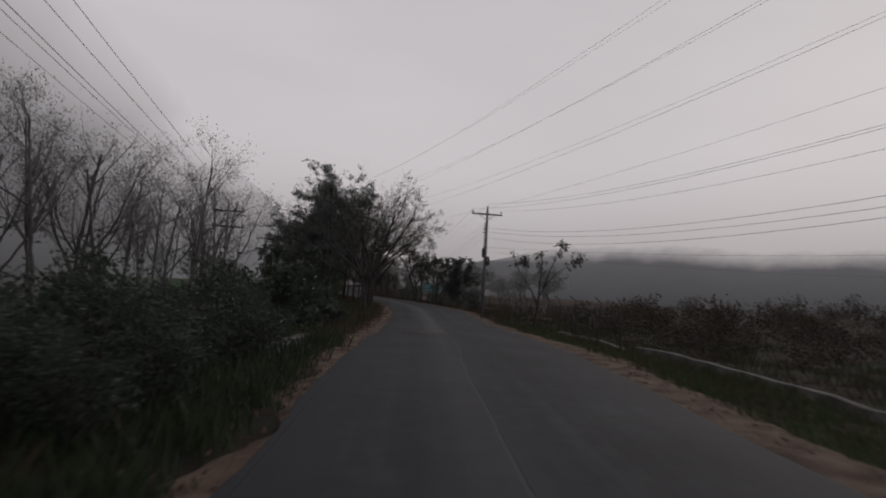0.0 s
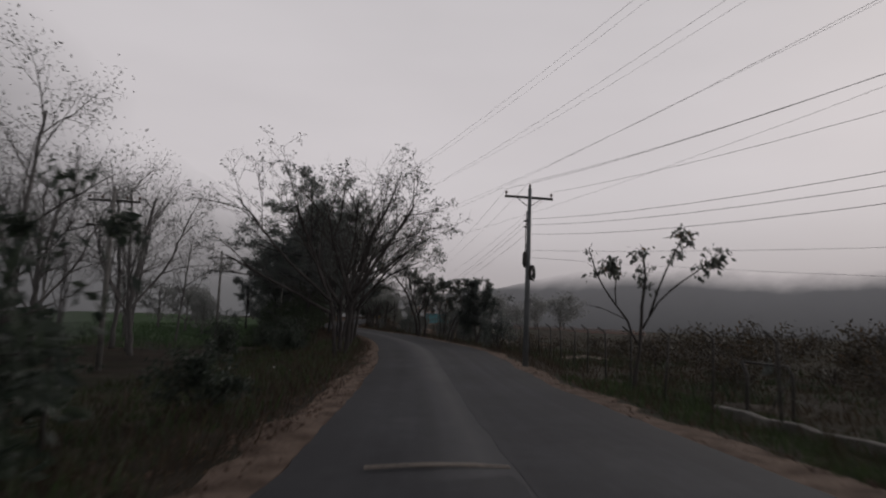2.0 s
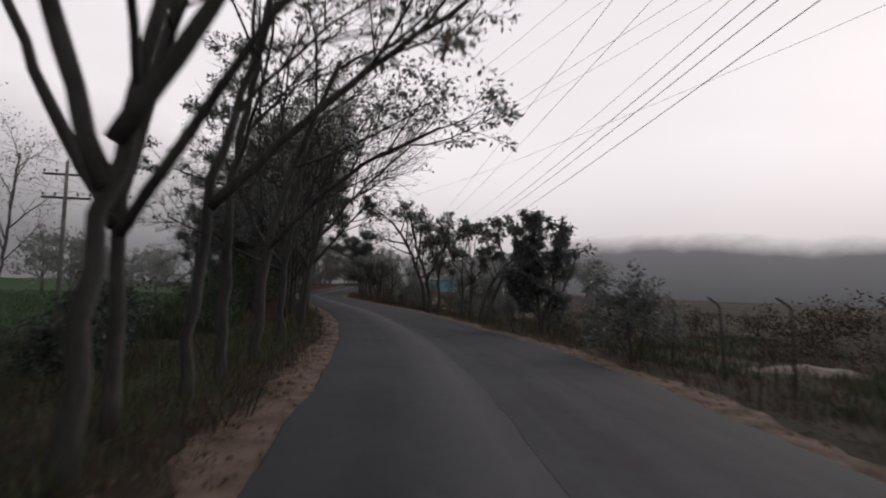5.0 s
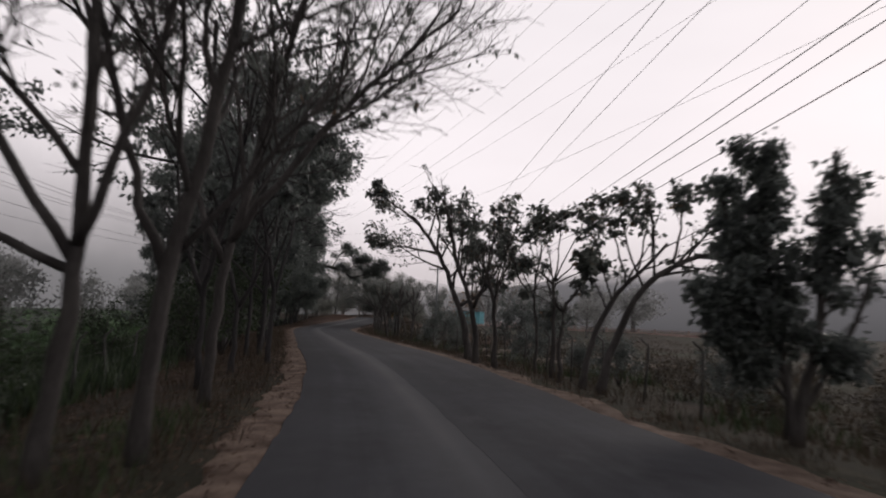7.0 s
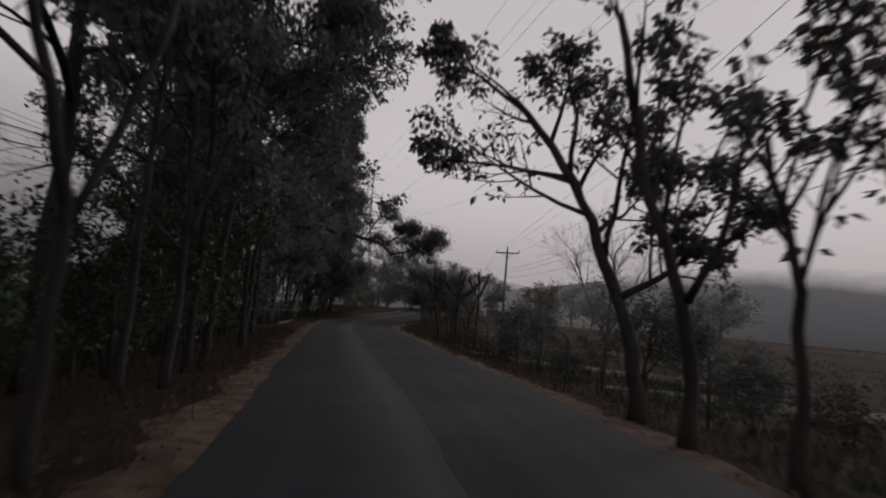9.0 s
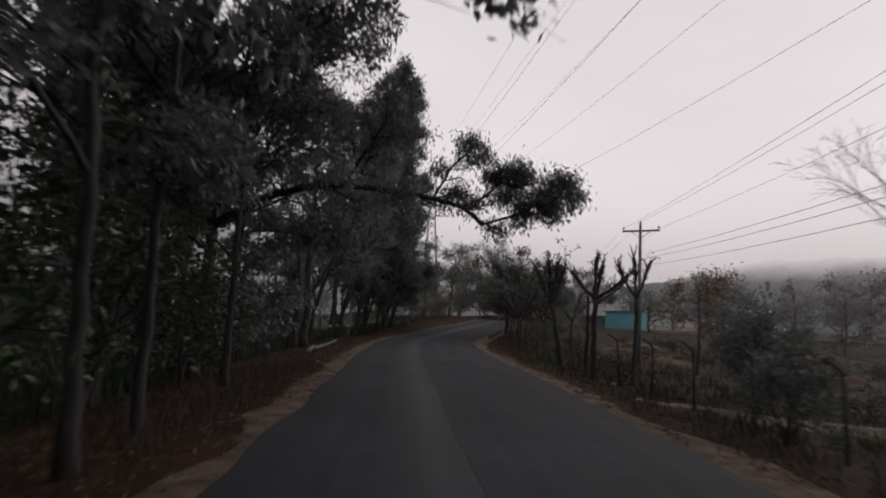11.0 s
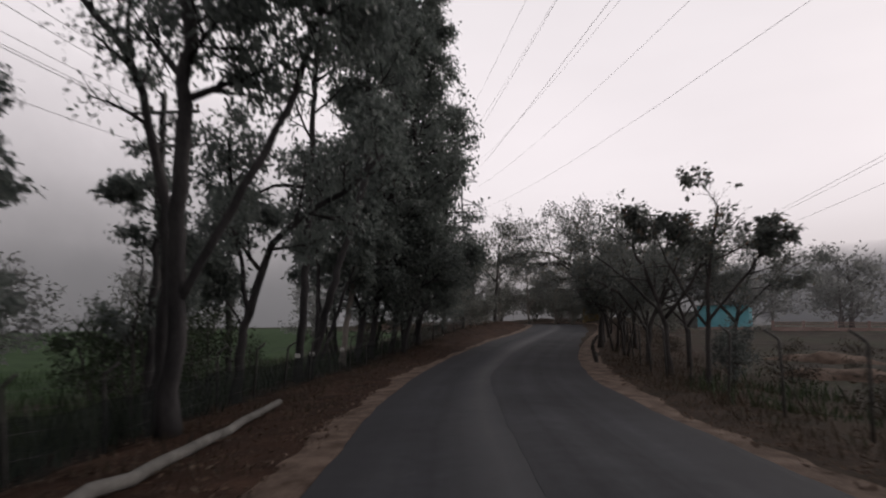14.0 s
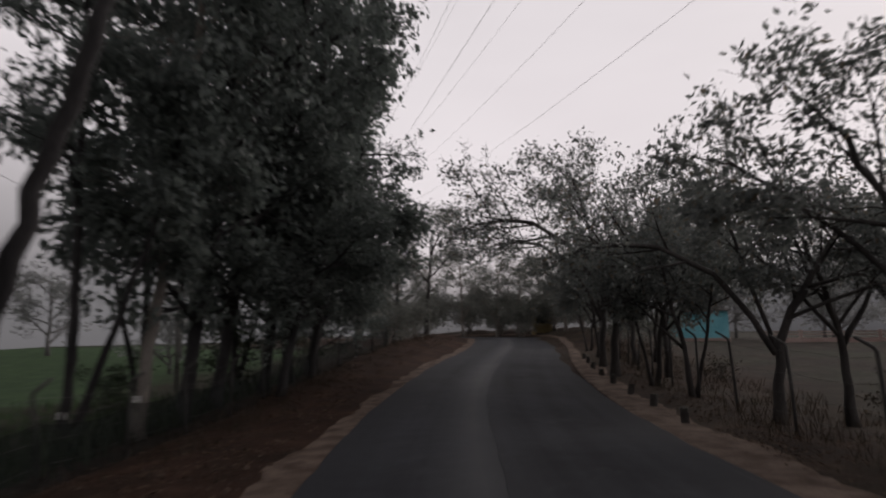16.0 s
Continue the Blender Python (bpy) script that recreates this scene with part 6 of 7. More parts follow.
# ---- poles and wires ----
def power_pole(at, label, arms, top, lean=0.0, face=0.0, mat=None, group="", coil=False, brace=True, transformer=False):
    x, y = at
    pole = root("power_pole", pose(x, y, z_at(x, y), 0, lean, face), label, "pole", group)
    piece("shaft", tube_mesh("shaft", [(0, 0, -0.2), (0, 0, top * 0.5), (0, 0, top)], (0.125, 0.105, 0.075), 12), mat or POLE_STEEL, pole)
    part("pole_pin", box_bm((-0.02, -0.02, top), (0.02, 0.02, top + 0.12)), DARK_IRON, pole)
    for z, half in arms:
        arm = part("crossarm", box_bm((-half, 0.07, z - 0.05), (half, 0.16, z + 0.05), 0.008), DARK_IRON, pole, "angle-iron crossarm")
        for s in (-0.94, -0.45, 0.45, 0.94) if len(arms) > 1 else (-0.94, 0.94):
            V, Q = rings([(s * half, 0.115, z + 0.05), (s * half, 0.115, z + 0.11), (s * half, 0.115, z + 0.15), (s * half, 0.115, z + 0.22), (s * half, 0.115, z + 0.24)], (0.018, 0.018, 0.06, 0.05, 0.02), 8)
            piece("insulator", quads_mesh("insulator", V, Q, True), PORCELAIN, arm)
        if brace:
            for s in (-1, 1):
                piece("brace", tube_mesh("brace", [(s * half * 0.5, 0.1, z - 0.05), (0, 0.1, z - 0.42)], (0.016, 0.016), 6), DARK_IRON, pole)
    if len(arms) == 1:
        V, Q = rings([(0, 0, top), (0, 0, top + 0.08), (0, 0, top + 0.12), (0, 0, top + 0.2)], (0.02, 0.06, 0.055, 0.02), 8)
        piece("insulator", quads_mesh("insulator", V, Q, True), PORCELAIN, pole)
    if coil:
        for dz, off in ((0.0, 0.0), (0.05, 0.03), (-0.04, 0.05), (0.02, 0.07), (0.07, 0.01), (-0.08, 0.02), (-0.03, 0.09)):
            a = np.linspace(0, 2 * np.pi, 22)
            piece("cable_coil", tube_mesh("cable_coil", np.c_[0.09 + 0.09 * np.cos(a) + off, -0.13 - off * 0.5 + 0.02 * np.sin(3 * a), 3.95 + dz + (0.22 + off) * np.sin(a)], np.full(22, 0.02), 6), DARK_IRON, pole, "coil of black cable")
        piece("joint_box", tube_mesh("joint_box", [(-0.16, -0.08, 4.15), (-0.17, -0.08, 4.3), (-0.17, -0.08, 4.7), (-0.16, -0.08, 4.85)], (0.04, 0.1, 0.1, 0.05), 10), DARK_IRON, pole, "black cable joint closure")
        piece("down_cable", tube_mesh("down_cable", [(-0.13, -0.05, 6.6), (-0.15, -0.05, 5.6), (-0.15, -0.07, 4.8)], (0.02, 0.02, 0.02), 6), DARK_IRON, pole)
        for z in (5.9, 6.15):
            part("bracket", box_bm((-0.24, -0.03, z - 0.03), (0.02, 0.03, z + 0.03), 0.005), DARK_IRON, pole)
    return pole


def wire(points, sag, r=0.006, label="overhead cable slung between poles", mat=None):
    """A cable hanging between supports."""
    path = []
    for a, b in zip(points[:-1], points[1:]):
        a, b = np.array(a, float), np.array(b, float)
        f = np.linspace(0, 1, 18)
        s = a + (b - a) * f[:, None]
        s[:, 2] -= 4 * sag * f * (1 - f)
        path.append(s if not path else s[1:])
    P = np.concatenate(path)
    return tagged(piece("overhead_wire", tube_mesh("overhead_wire", P, np.full(len(P), r), 5), mat or WIRE), label, "wire", "overhead wires")


A, B = (2.72, 46.0), (-12.1, 132.6)
power_pole(A, "steel power pole with crossarm and coiled cable", ((7.2, 1.07),), 7.58, 0, 14, coil=True, group="roadside power poles")
power_pole(B, "steel power pole with a single crossarm", ((7.6, 1.05),), 7.95, 0, -18, group="roadside power poles")
LEFT_LINE = [(-15.3, 45.3), (-21.8, 73.6), (-25.5, 103.5), (-35.7, 134.5), (-44.0, 163.0)]
RISE = (0.0, 0.0, 0.0, 2.1, 0.4)
for (x, y), up in zip(LEFT_LINE, RISE):
    power_pole((x, y), "tall power pole with two crossarms in the field", ((7.3 + up, 1.1), (6.2 + up, 1.1)), 7.9 + up, 0, 12, CONCRETE, "field power poles", brace=False)
zl = [z_at(x, y) + up for (x, y), up in zip(LEFT_LINE, RISE)]
for s in (-1.03, -0.5, 0.5, 1.03):
    for z in (7.5, 6.4) if abs(s) > 1 else (7.5,):
        wire([(1.6 + s, -16.0, z - 0.6)] + [(x + s, y, z + g) for (x, y), g in zip(LEFT_LINE, zl)] + [(-56 + s, 196, z)], 0.5, 0.0075)
za, zb = z_at(*A), z_at(*B)
for s, z in ((-1.0, 7.5), (1.0, 7.5), (0.0, 7.9)):
    wire([(17.6 + s * 0.8, 6.0 + s * 0.3, z - 0.3), (A[0] + s, A[1] + s * 0.25, z + za), (B[0] + s, B[1] - s * 0.3, z + zb + 0.2), (-24 + s, 215, 8.5)], 1.0)
for s, z in ((0.0, 6.25), (0.05, 6.0), (-0.05, 5.6)):
    wire([(18.5 + s * 8, 5.0, z - 0.2), (A[0] - 0.1, A[1], z + za), (B[0], B[1], z + zb)], 1.3, 0.0075, "thick low-voltage cable between the poles")
for end, z in (((34, 24, 5.4), 4.9), ((40, 38, 4.6), 4.6)):
    wire([(A[0], A[1], z + za), end], 0.6, 0.0065, "service cable running off over the field")

# high-voltage line: lattice tower far off, conductors overhead
TOWER = (-60.0, 254.0)


def lattice_tower():
    foot = root("lattice_tower", pose(*TOWER, z_at(*TOWER), 0, 0, 22), "faint steel lattice transmission tower in fog", "pylon")
    legs = []
    for sx in (-1, 1):
        for sy in (-1, 1):
            P = [(sx * 3.2, sy * 3.2, -0.3), (sx * 1.5, sy * 1.5, 14), (sx * 0.75, sy * 0.75, 25), (sx * 0.6, sy * 0.6, 38)]
            legs.append(np.array(P))
            piece("leg", tube_mesh("leg", P, (0.11, 0.1, 0.08, 0.07), 6), POLE_STEEL, foot)

    def at(leg, z):
        return np.array([np.interp(z, leg[:, 2], leg[:, c]) for c in (0, 1)] + [z])
    zs = [0, 5, 9.5, 13.5, 17, 20, 22.7, 25, 27.4, 29.8, 32.2, 34.6, 37]
    for a, b in ((0, 1), (1, 3), (3, 2), (2, 0)):
        for lo, hi in zip(zs[:-1], zs[1:]):
            for p, q in ((at(legs[a], lo), at(legs[b], hi)), (at(legs[b], lo), at(legs[a], hi))):
                piece("lattice_bar", tube_mesh("lattice_bar", [p, (p + q) / 2, q], (0.045, 0.045, 0.045), 4), POLE_STEEL, foot)
    for z, half in ((26, 4.6), (31, 4.2), (36, 3.8)):
        for s in (-1, 1):
            for dy in (-0.6, 0.6):
                for dz in (0, 1.3):
                    piece("crossarm", tube_mesh("crossarm", [(s * 0.6, dy, z + dz), (s * half * 0.6, dy * 0.5, z + dz * 0.45), (s * half, 0, z)], (0.06, 0.05, 0.05), 4), POLE_STEEL, foot)


lattice_tower()
for s, z in ((-4.6, 25.5), (4.6, 25.5), (-4.2, 30.5), (4.2, 30.5), (-3.8, 35.5), (3.8, 35.5), (0.0, 38.0)):
    wire([(TOWER[0] + s * 0.93, TOWER[1] + s * 0.37, z), (60 + s * 0.93, -46 + s * 0.37, z - 1)], 9.5, 0.012, "high-voltage conductor passing overhead")


# ---- fences ----
def offset_run(side, out, lo, hi, step):
    """Places along the road at a distance beyond its edge."""
    edge, sign = (EDGE_L, -1) if side == "left" else (EDGE_R, 1)
    run = edge + ACROSS * sign * out
    keep = run[(run[:, 1] >= lo) & (run[:, 1] <= hi)]
    t = np.r_[0, np.cumsum(np.linalg.norm(np.diff(keep, axis=0), axis=1))]
    q = np.arange(0, t[-1], step)
    return np.stack([np.interp(q, t, keep[:, c]) for c in (0, 1)], 1)


def fence(name, side, out, lo, hi, step, label, high, strands, mat, seed, net=None):
    spots = offset_run(side, out, lo, hi, step)
    rng = np.random.default_rng(seed)
    foot = root(name, pose(*spots[0], z_at(*spots[0])), label, "fence")
    base = np.array([*spots[0], z_at(*spots[0])])
    tilt = -0.22 if side == "right" else 0.22
    tops = []
    post = tube_mesh("post", [(0, 0, -0.15), (0.01, 0, high * 0.6), (0, 0, high - 0.02), (tilt * 0.15, 0, high + 0.05), (tilt * 1.3, 0, high + 0.24)], (0.036, 0.035, 0.034, 0.032, 0.026), 8)
    for k, (x, y) in enumerate(spots):
        p = np.array([x, y, z_at(x, y)])
        ob = piece("post", post, mat, foot)
        ob.matrix_basis = Matrix.Translation(Vector(p - base)) @ Euler((rng.normal(0, 0.05), rng.normal(0, 0.05), rng.normal(0, 0.25))).to_matrix().to_4x4()
        tops.append(p - base)
    for s in strands:
        P = []
        for a, b in zip(tops[:-1], tops[1:]):
            for f in (0.0, 0.33, 0.66):
                P.append(a + (b - a) * f + (0, 0, s - 0.06 * math.sin(f * 3.14) + rng.normal(0, 0.012)))
        piece("strand", tube_mesh("strand", P, np.full(len(P), 0.0032), 4), DARK_IRON, foot)
    for a, b in zip(tops[:-1], tops[1:]) if net else ():
        if not net[0] < (a + base)[1] < net[1]:
            continue
        # a slack dark net tied between two posts
        u, v = np.meshgrid(np.linspace(0, 1, 9), np.linspace(0, 1, 5), indexing="ij")
        P = a + (b - a) * u[..., None]
        P[..., 2] += 0.02 + v * (net[2] - 0.10 * np.sin(np.pi * u) * v + rng.normal(0, 0.02))
        P[..., :2] += 0.05 * np.sin(np.pi * u * rng.integers(1, 4) + rng.uniform(0, 6))[..., None] * np.sin(np.pi * v)[..., None] + 0.02
        i, j = np.meshgrid(np.arange(8), np.arange(4), indexing="ij")
        piece("net", quads_mesh("net", P.reshape(-1, 3), np.stack([i * 5 + j, (i + 1) * 5 + j, (i + 1) * 5 + j + 1, i * 5 + j + 1], -1).reshape(-1, 4), True), NET, foot, "dark shade net")


fence("post_fence", "right", 3.4, 26, 70, 2.9, "rusty bent-top post wire fence beside the field", 1.85, (0.4, 0.75, 1.1, 1.45, 1.8), DARK_IRON, 5)
fence("post_fence", "right", 3.1, 74, 128, 2.8, "bent-top iron-post wire fence among trees", 1.5, (0.35, 0.7, 1.05, 1.45), DARK_IRON, 6)
fence("post_fence", "right", 3.5, 131, 172, 3.0, "wire fence with bent iron posts under acacias", 1.75, (0.4, 0.8, 1.2, 1.65), DARK_IRON, 7)
fence("post_fence", "left", 5.7, 76, 172, 2.7, "wire fence hung with dark net before the crop field", 1.5, (0.4, 0.8, 1.15, 1.45), DARK_IRON, 8, (112, 172, 1.05))


def gate_frame():
    x, y = 7.3, 34.3
    g = root("gate_frame", pose(x, y, z_at(x, y), 0, 0, -14), "rusty open gate frame with a diagonal brace", "gate")
    piece("gate_post", tube_mesh("gate_post", [(0, 0, -0.2), (0, 0, 1.1), (-0.12, 0, 1.45)], (0.05, 0.05, 0.04), 8), DARK_IRON, g)
    piece("gate_post", tube_mesh("gate_post", [(1.0, 0, -0.2), (1.0, 0, 1.1), (0.86, 0, 1.4)], (0.045, 0.045, 0.035), 8), DARK_IRON, g)
    piece("top_rail", tube_mesh("top_rail", [(-0.1, 0, 1.42), (0.4, 0, 1.38), (0.9, 0, 1.36)], (0.03, 0.03, 0.03), 8), DARK_IRON, g)
    piece("brace", tube_mesh("brace", [(0.4, 0.05, 0.1), (0.7, 0.05, 0.6), (0.98, 0.03, 1.15)], (0.025, 0.025, 0.025), 8), DARK_IRON, g)
    rng = np.random.default_rng(4)
    leaf_cloud("creeper", [((0.15 + 0.3 * rng.random(), 0, 1.25 + 0.15 * rng.random()), (0, 0, -1)) for _ in range(12)], rng, 8, 0.1, 0.07, 0.8, LEAF_DARK, g, "dead creeper hanging from the rail")


gate_frame()


def kerb_beam(a, b, w, h, label, name="kerb_wall", mat=None):
    """A long low concrete beam on the ground between two places."""
    a, b = np.array(a, float), np.array(b, float)
    n = 14
    f = np.linspace(0, 1, n)
    xy = a + (b - a) * f[:, None]
    d = (b - a) / np.linalg.norm(b - a)
    side = np.array((-d[1], d[0]))
    z = ground_height(xy[:, 0], xy[:, 1])
    cols = [np.c_[xy + side * s, z + zz] for s, zz in ((-w / 2, -0.1), (-w / 2, h - 0.02), (-w / 2 + 0.02, h), (w / 2 - 0.02, h), (w / 2, h - 0.02), (w / 2, -0.1))]
    V = np.stack(cols, 1).reshape(-1, 3)
    i, j = np.meshgrid(np.arange(n - 1), np.arange(5), indexing="ij")
    Q = np.stack([i * 6 + j, i * 6 + j + 1, (i + 1) * 6 + j + 1, (i + 1) * 6 + j], -1).reshape(-1, 4)
    e = (n - 1) * 6
    Q = np.concatenate([Q, [[0, 5, 4, 1], [1, 4, 3, 2], [e, e + 1, e + 4, e + 5], [e + 1, e + 2, e + 3, e + 4]]])
    tagged(piece(name, quads_mesh(name, V, Q), mat or CONCRETE), label, "wall")


kerb_beam((6.7, 34.6), (8.3, 27.0), 0.24, 0.26, "low concrete kerb wall beside the field", mat=POLE_GREY)
kerb_beam((9.0, 27.6), (11.1, 12.0), 0.24, 0.34, "low concrete kerb wall, half overgrown", mat=POLE_GREY)
kerb_beam((-2.75, 20.3), (-2.35, 15.6), 0.27, 0.32, "low stained concrete culvert parapet at the shoulder", "parapet", POLE_GREY)


def lying_pole():
    a, b = Vector((-26.9, 122.0, 0)), Vector((-30.1, 132.4, 0))
    P = [a + (b - a) * f for f in np.linspace(0, 1, 12)]
    P = [(p.x, p.y, z_at(p.x, p.y) + 0.11 + 0.01 * math.sin(k * 2)) for k, p in enumerate(P)]
    tagged(piece("lying_pole", tube_mesh("lying_pole", P, np.linspace(0.105, 0.075, 12), 12), POLE_GREY), "spare concrete pole lying on the verge", "pole")


lying_pole()


# ---- buildings and signs far off ----
def blue_building():
    x, y = -13.0, 205.0
    g = root("blue_building", pose(x, y, z_at(x, y) + 0.05, 0, 0, -12), "small turquoise-painted building with a flat tin roof", "building")
    bm = bmesh.new()
    box_bm((-2.9, 0, 0), (2.9, 0.2, 2.9), 0, bm), box_bm((-2.9, 4.0, 0), (2.9, 4.2, 2.9), 0, bm), box_bm((-2.9, 0.2, 0), (-2.7, 4.0, 2.9), 0, bm), box_bm((2.7, 0.2, 0), (2.9, 4.0, 2.9), 0, bm)
    part("wall", bm, BLUE_WALL, g)
    part("plinth", box_bm((-3.0, -0.06, -0.3), (3.0, 4.3, 0.28), 0.02), PINK_WALL, g, "faded pink plinth")
    part("roof", box_bm((-3.25, -0.45, 2.9), (3.25, 4.5, 3.02), 0.02, None, Matrix.Rotation(radians(-2), 4, "Y")), TIN, g, "thin tin roof")
    for wx in (-1.8, 0.1, 1.7):
        w = part("window", box_bm((wx - 0.42, -0.035, 1.15), (wx + 0.42, 0.02, 2.05), 0.01), BLUE_WALL, g, "closed window shutter")
        part("frame", box_bm((wx - 0.36, -0.05, 1.2), (wx + 0.36, -0.036, 2.0), 0.005), BLUE_WALL, w)
    bm = bmesh.new()
    box_bm((-8.2, 1.0, 0), (-3.05, 1.18, 2.0), 0, bm), box_bm((-8.2, 3.6, 0), (-3.05, 3.8, 2.0), 0, bm), box_bm((-8.2, 1.18, 0), (-8.0, 3.6, 2.0), 0, bm)
    part("annexe_wall", bm, CONCRETE, g, "plain grey annexe wall")
    part("annexe_roof", box_bm((-8.4, 0.7, 2.0), (-3.02, 4.0, 2.1), 0.01), TIN, g)


def boundary_wall(a, b, label):
    a, b = np.array(a, float), np.array(b, float)
    d = b - a
    length = float(np.linalg.norm(d))
    g = root("boundary_wall", pose(*a, z_at(*a) - 0.1, 0, 0, math.degrees(math.atan2(d[1], d[0]))), label, "wall")
    n = int(length / 3)
    rise = (z_at(*b) - z_at(*a)) / length
    tilt = Matrix.Rotation(-math.atan(rise), 4, "Y")
    for k in range(n):
        part("rail_panel", box_bm((k * 3 + 0.13, -0.05, 0.0), (k * 3 + 2.87, 0.05, 0.5), 0.01, None, tilt), PINK_WALL, g)
        for z in (0.75, 1.0):
            part("rail", box_bm((k * 3 + 0.12, -0.04, z), (k * 3 + 2.88, 0.04, z + 0.08), 0.01, None, tilt), PINK_WALL, g)
        part("pillar", box_bm((k * 3 - 0.12, -0.1, -0.2), (k * 3 + 0.12, 0.1, 1.2), 0.015, None, tilt), PINK_WALL, g)


def yellow_booth():
    x, y = -28.2, 200.8
    g = root("roadside_booth", pose(x, y, z_at(x, y), 0, 0, 12) @ Matrix.Scale(1.25, 4), "small ochre booth with a flat slab roof", "booth")
    for px in (-0.65, 0.6):
        part("pier", box_bm((px - 0.12, -0.12, -0.2), (px + 0.12, 0.6, 1.7), 0.015), YELLOW_WALL, g)
    part("counter", box_bm((-0.53, 0.0, 0), (0.48, 0.5, 0.75), 0.015), YELLOW_WALL, g)
    # The booth's shaded recess is put into this wall's dark colour.
    part("back_wall", box_bm((-0.53, 0.5, 0.75), (0.48, 0.6, 1.7), 0.0), DARK_GAP, g, "dark recess of the booth")
    part("roof", box_bm((-0.95, -0.3, 1.7), (0.9, 0.75, 1.98), 0.02), YELLOW_WALL, g, "thick ochre roof slab")


def green_board():
    x, y = -24.3, 104.2
    g = root("notice_board", pose(x, y, z_at(x, y), 0, 0, 22), "faded green notice board with a small roof on two posts", "sign")
    for px in (-0.84, 0.84):
        piece("post", tube_mesh("post", [(px, 0.07, -0.2), (px, 0.07, 1.6), (px, 0.07, 3.05)], (0.05, 0.05, 0.045), 8), DARK_IRON, g)
    board = part("board", box_bm((-0.8, -0.02, 1.62), (0.8, 0.02, 2.95), 0.008), GREEN_BOARD, g)
    for k, w in enumerate((0.5, 0.42, 0.55)):
        part("text_bar", box_bm((-w, -0.026, 2.62 - 0.3 * k), (w, -0.02, 2.70 - 0.3 * k)), CONCRETE, board)
    part("rail", box_bm((-0.84, -0.03, 1.55), (0.84, 0.03, 1.615), 0.006), DARK_IRON, g)
    roof = box_bm((-1.0, -0.45, 0.0), (1.0, 0.35, 0.05), 0.008)
    bmesh.ops.transform(roof, matrix=pose(0, 0, 3.14, 16), verts=roof.verts)
    part("roof", roof, DARK_IRON, g, "dark sloping sheet roof")


blue_building()
boundary_wall((-8.5, 199.0), (44.0, 187.0), "faded pink boundary wall with rails")
yellow_booth()
green_board()

# ---- small things along the verges ----
rb = np.random.default_rng(14)


def guard_post(at, label):
    x, y = at
    h = 0.2 + 0.12 * rb.random()
    g = root("guard_stone", pose(x, y, z_at(x, y), rb.normal(0, 3), rb.normal(0, 3), rb.uniform(0, 90)), label, "bollard", "roadside guard stones")
    part("stone", box_bm((-0.085, -0.085, -0.15), (0.085, 0.085, h), 0.03), BARK, g)
    part("cap", box_bm((-0.10, -0.10, h), (0.10, 0.10, h + 0.06), 0.025), MOSSY, g, "mossy weathered cap")


for x, y in ((-23.7, 149.4), (-24.0, 152.2), (-24.3, 155.0), (-24.6, 158.0), (-24.8, 161.0), (-25.0, 164.0), (-25.1, 167.0), (-25.2, 170.0)):
    guard_post((x, y), "short dark guard stone at the shoulder")


def paint_mark(at, h, label):
    x, y = at
    piece_ = part("paint_patch", box_bm((-0.1, -0.012, -0.08), (0.1, 0.012, 0.08), 0.004), WHITE_PAINT)
    piece_.matrix_basis = pose(x, y, z_at(x, y) + h, 0, 0, 18)
    tagged(piece_, label, "marker", "white tree markers")


for x, y, h in ((-34.36, 140.80, 1.0), (-34.15, 141.57, 1.0), (-37.17, 147.46, 1.0), (-36.48, 149.12, 1.0)):
    paint_mark((x, y), h, "square white paint patch on a trunk")


def litter(at, size, label):
    x, y = at
    bm = bmesh.new()
    bmesh.ops.create_icosphere(bm, subdivisions=2, radius=size)
    for v in bm.verts:
        v.co = Vector((v.co.x * (1 + 0.5 * noise.noise(v.co * 9)), v.co.y * 0.8, max(-0.2 * size, v.co.z * 0.45 + 0.25 * size * noise.noise(v.co * 14))))
    ob = part("litter", bm, WHITE_PAINT)
    ob.matrix_basis = pose(x, y, z_at(x, y) + 0.02, 0, 0, x * 40)
    tagged(ob, label, "litter", "scraps of litter")


for x, y, s in ((-7.7, 45.2, 0.1), (-6.2, 42.4, 0.08), (5.3, 38.2, 0.07), (-13.6, 117.9, 0.12), (-13.2, 117.2, 0.1), (-14.4, 122.4, 0.09), (-23.5, 116.2, 0.09), (-12.5, 112.0, 0.1), (-7.9, 107.0, 0.09), (-38.2, 168.5, 0.1), (-36.0, 165.0, 0.08)):
    litter((x, y), s, "crumpled white scrap of plastic litter")


def sand_heap(at, rx, ry, h, label, mat=None):
    x, y = at
    n, m = 26, 9
    a, q = np.linspace(0, 2 * np.pi, n, endpoint=False), np.linspace(0, 1, m)
    A_, Q_ = np.meshgrid(a, q, indexing="ij")
    px, py = x + rx * Q_ * np.cos(A_) * (1 + 0.2 * np.sin(3 * A_)), y + ry * Q_ * np.sin(A_)
    pz = ground_height(px, py) + h * (1 - Q_ ** 2) * (1 + 0.2 * lumps(px, py, 2.0, 8)) - 0.03 * Q_
    i, j = np.meshgrid(np.arange(n), np.arange(m - 1), indexing="ij")
    k = (i + 1) % n
    Q = np.stack([i * m + j, i * m + j + 1, k * m + j + 1, k * m + j], -1).reshape(-1, 4)
    tagged(piece("sand_mound", quads_mesh("sand_mound", np.stack([px, py, pz], -1).reshape(-1, 3), Q, True), mat or SAND_PALE), label, "sand")


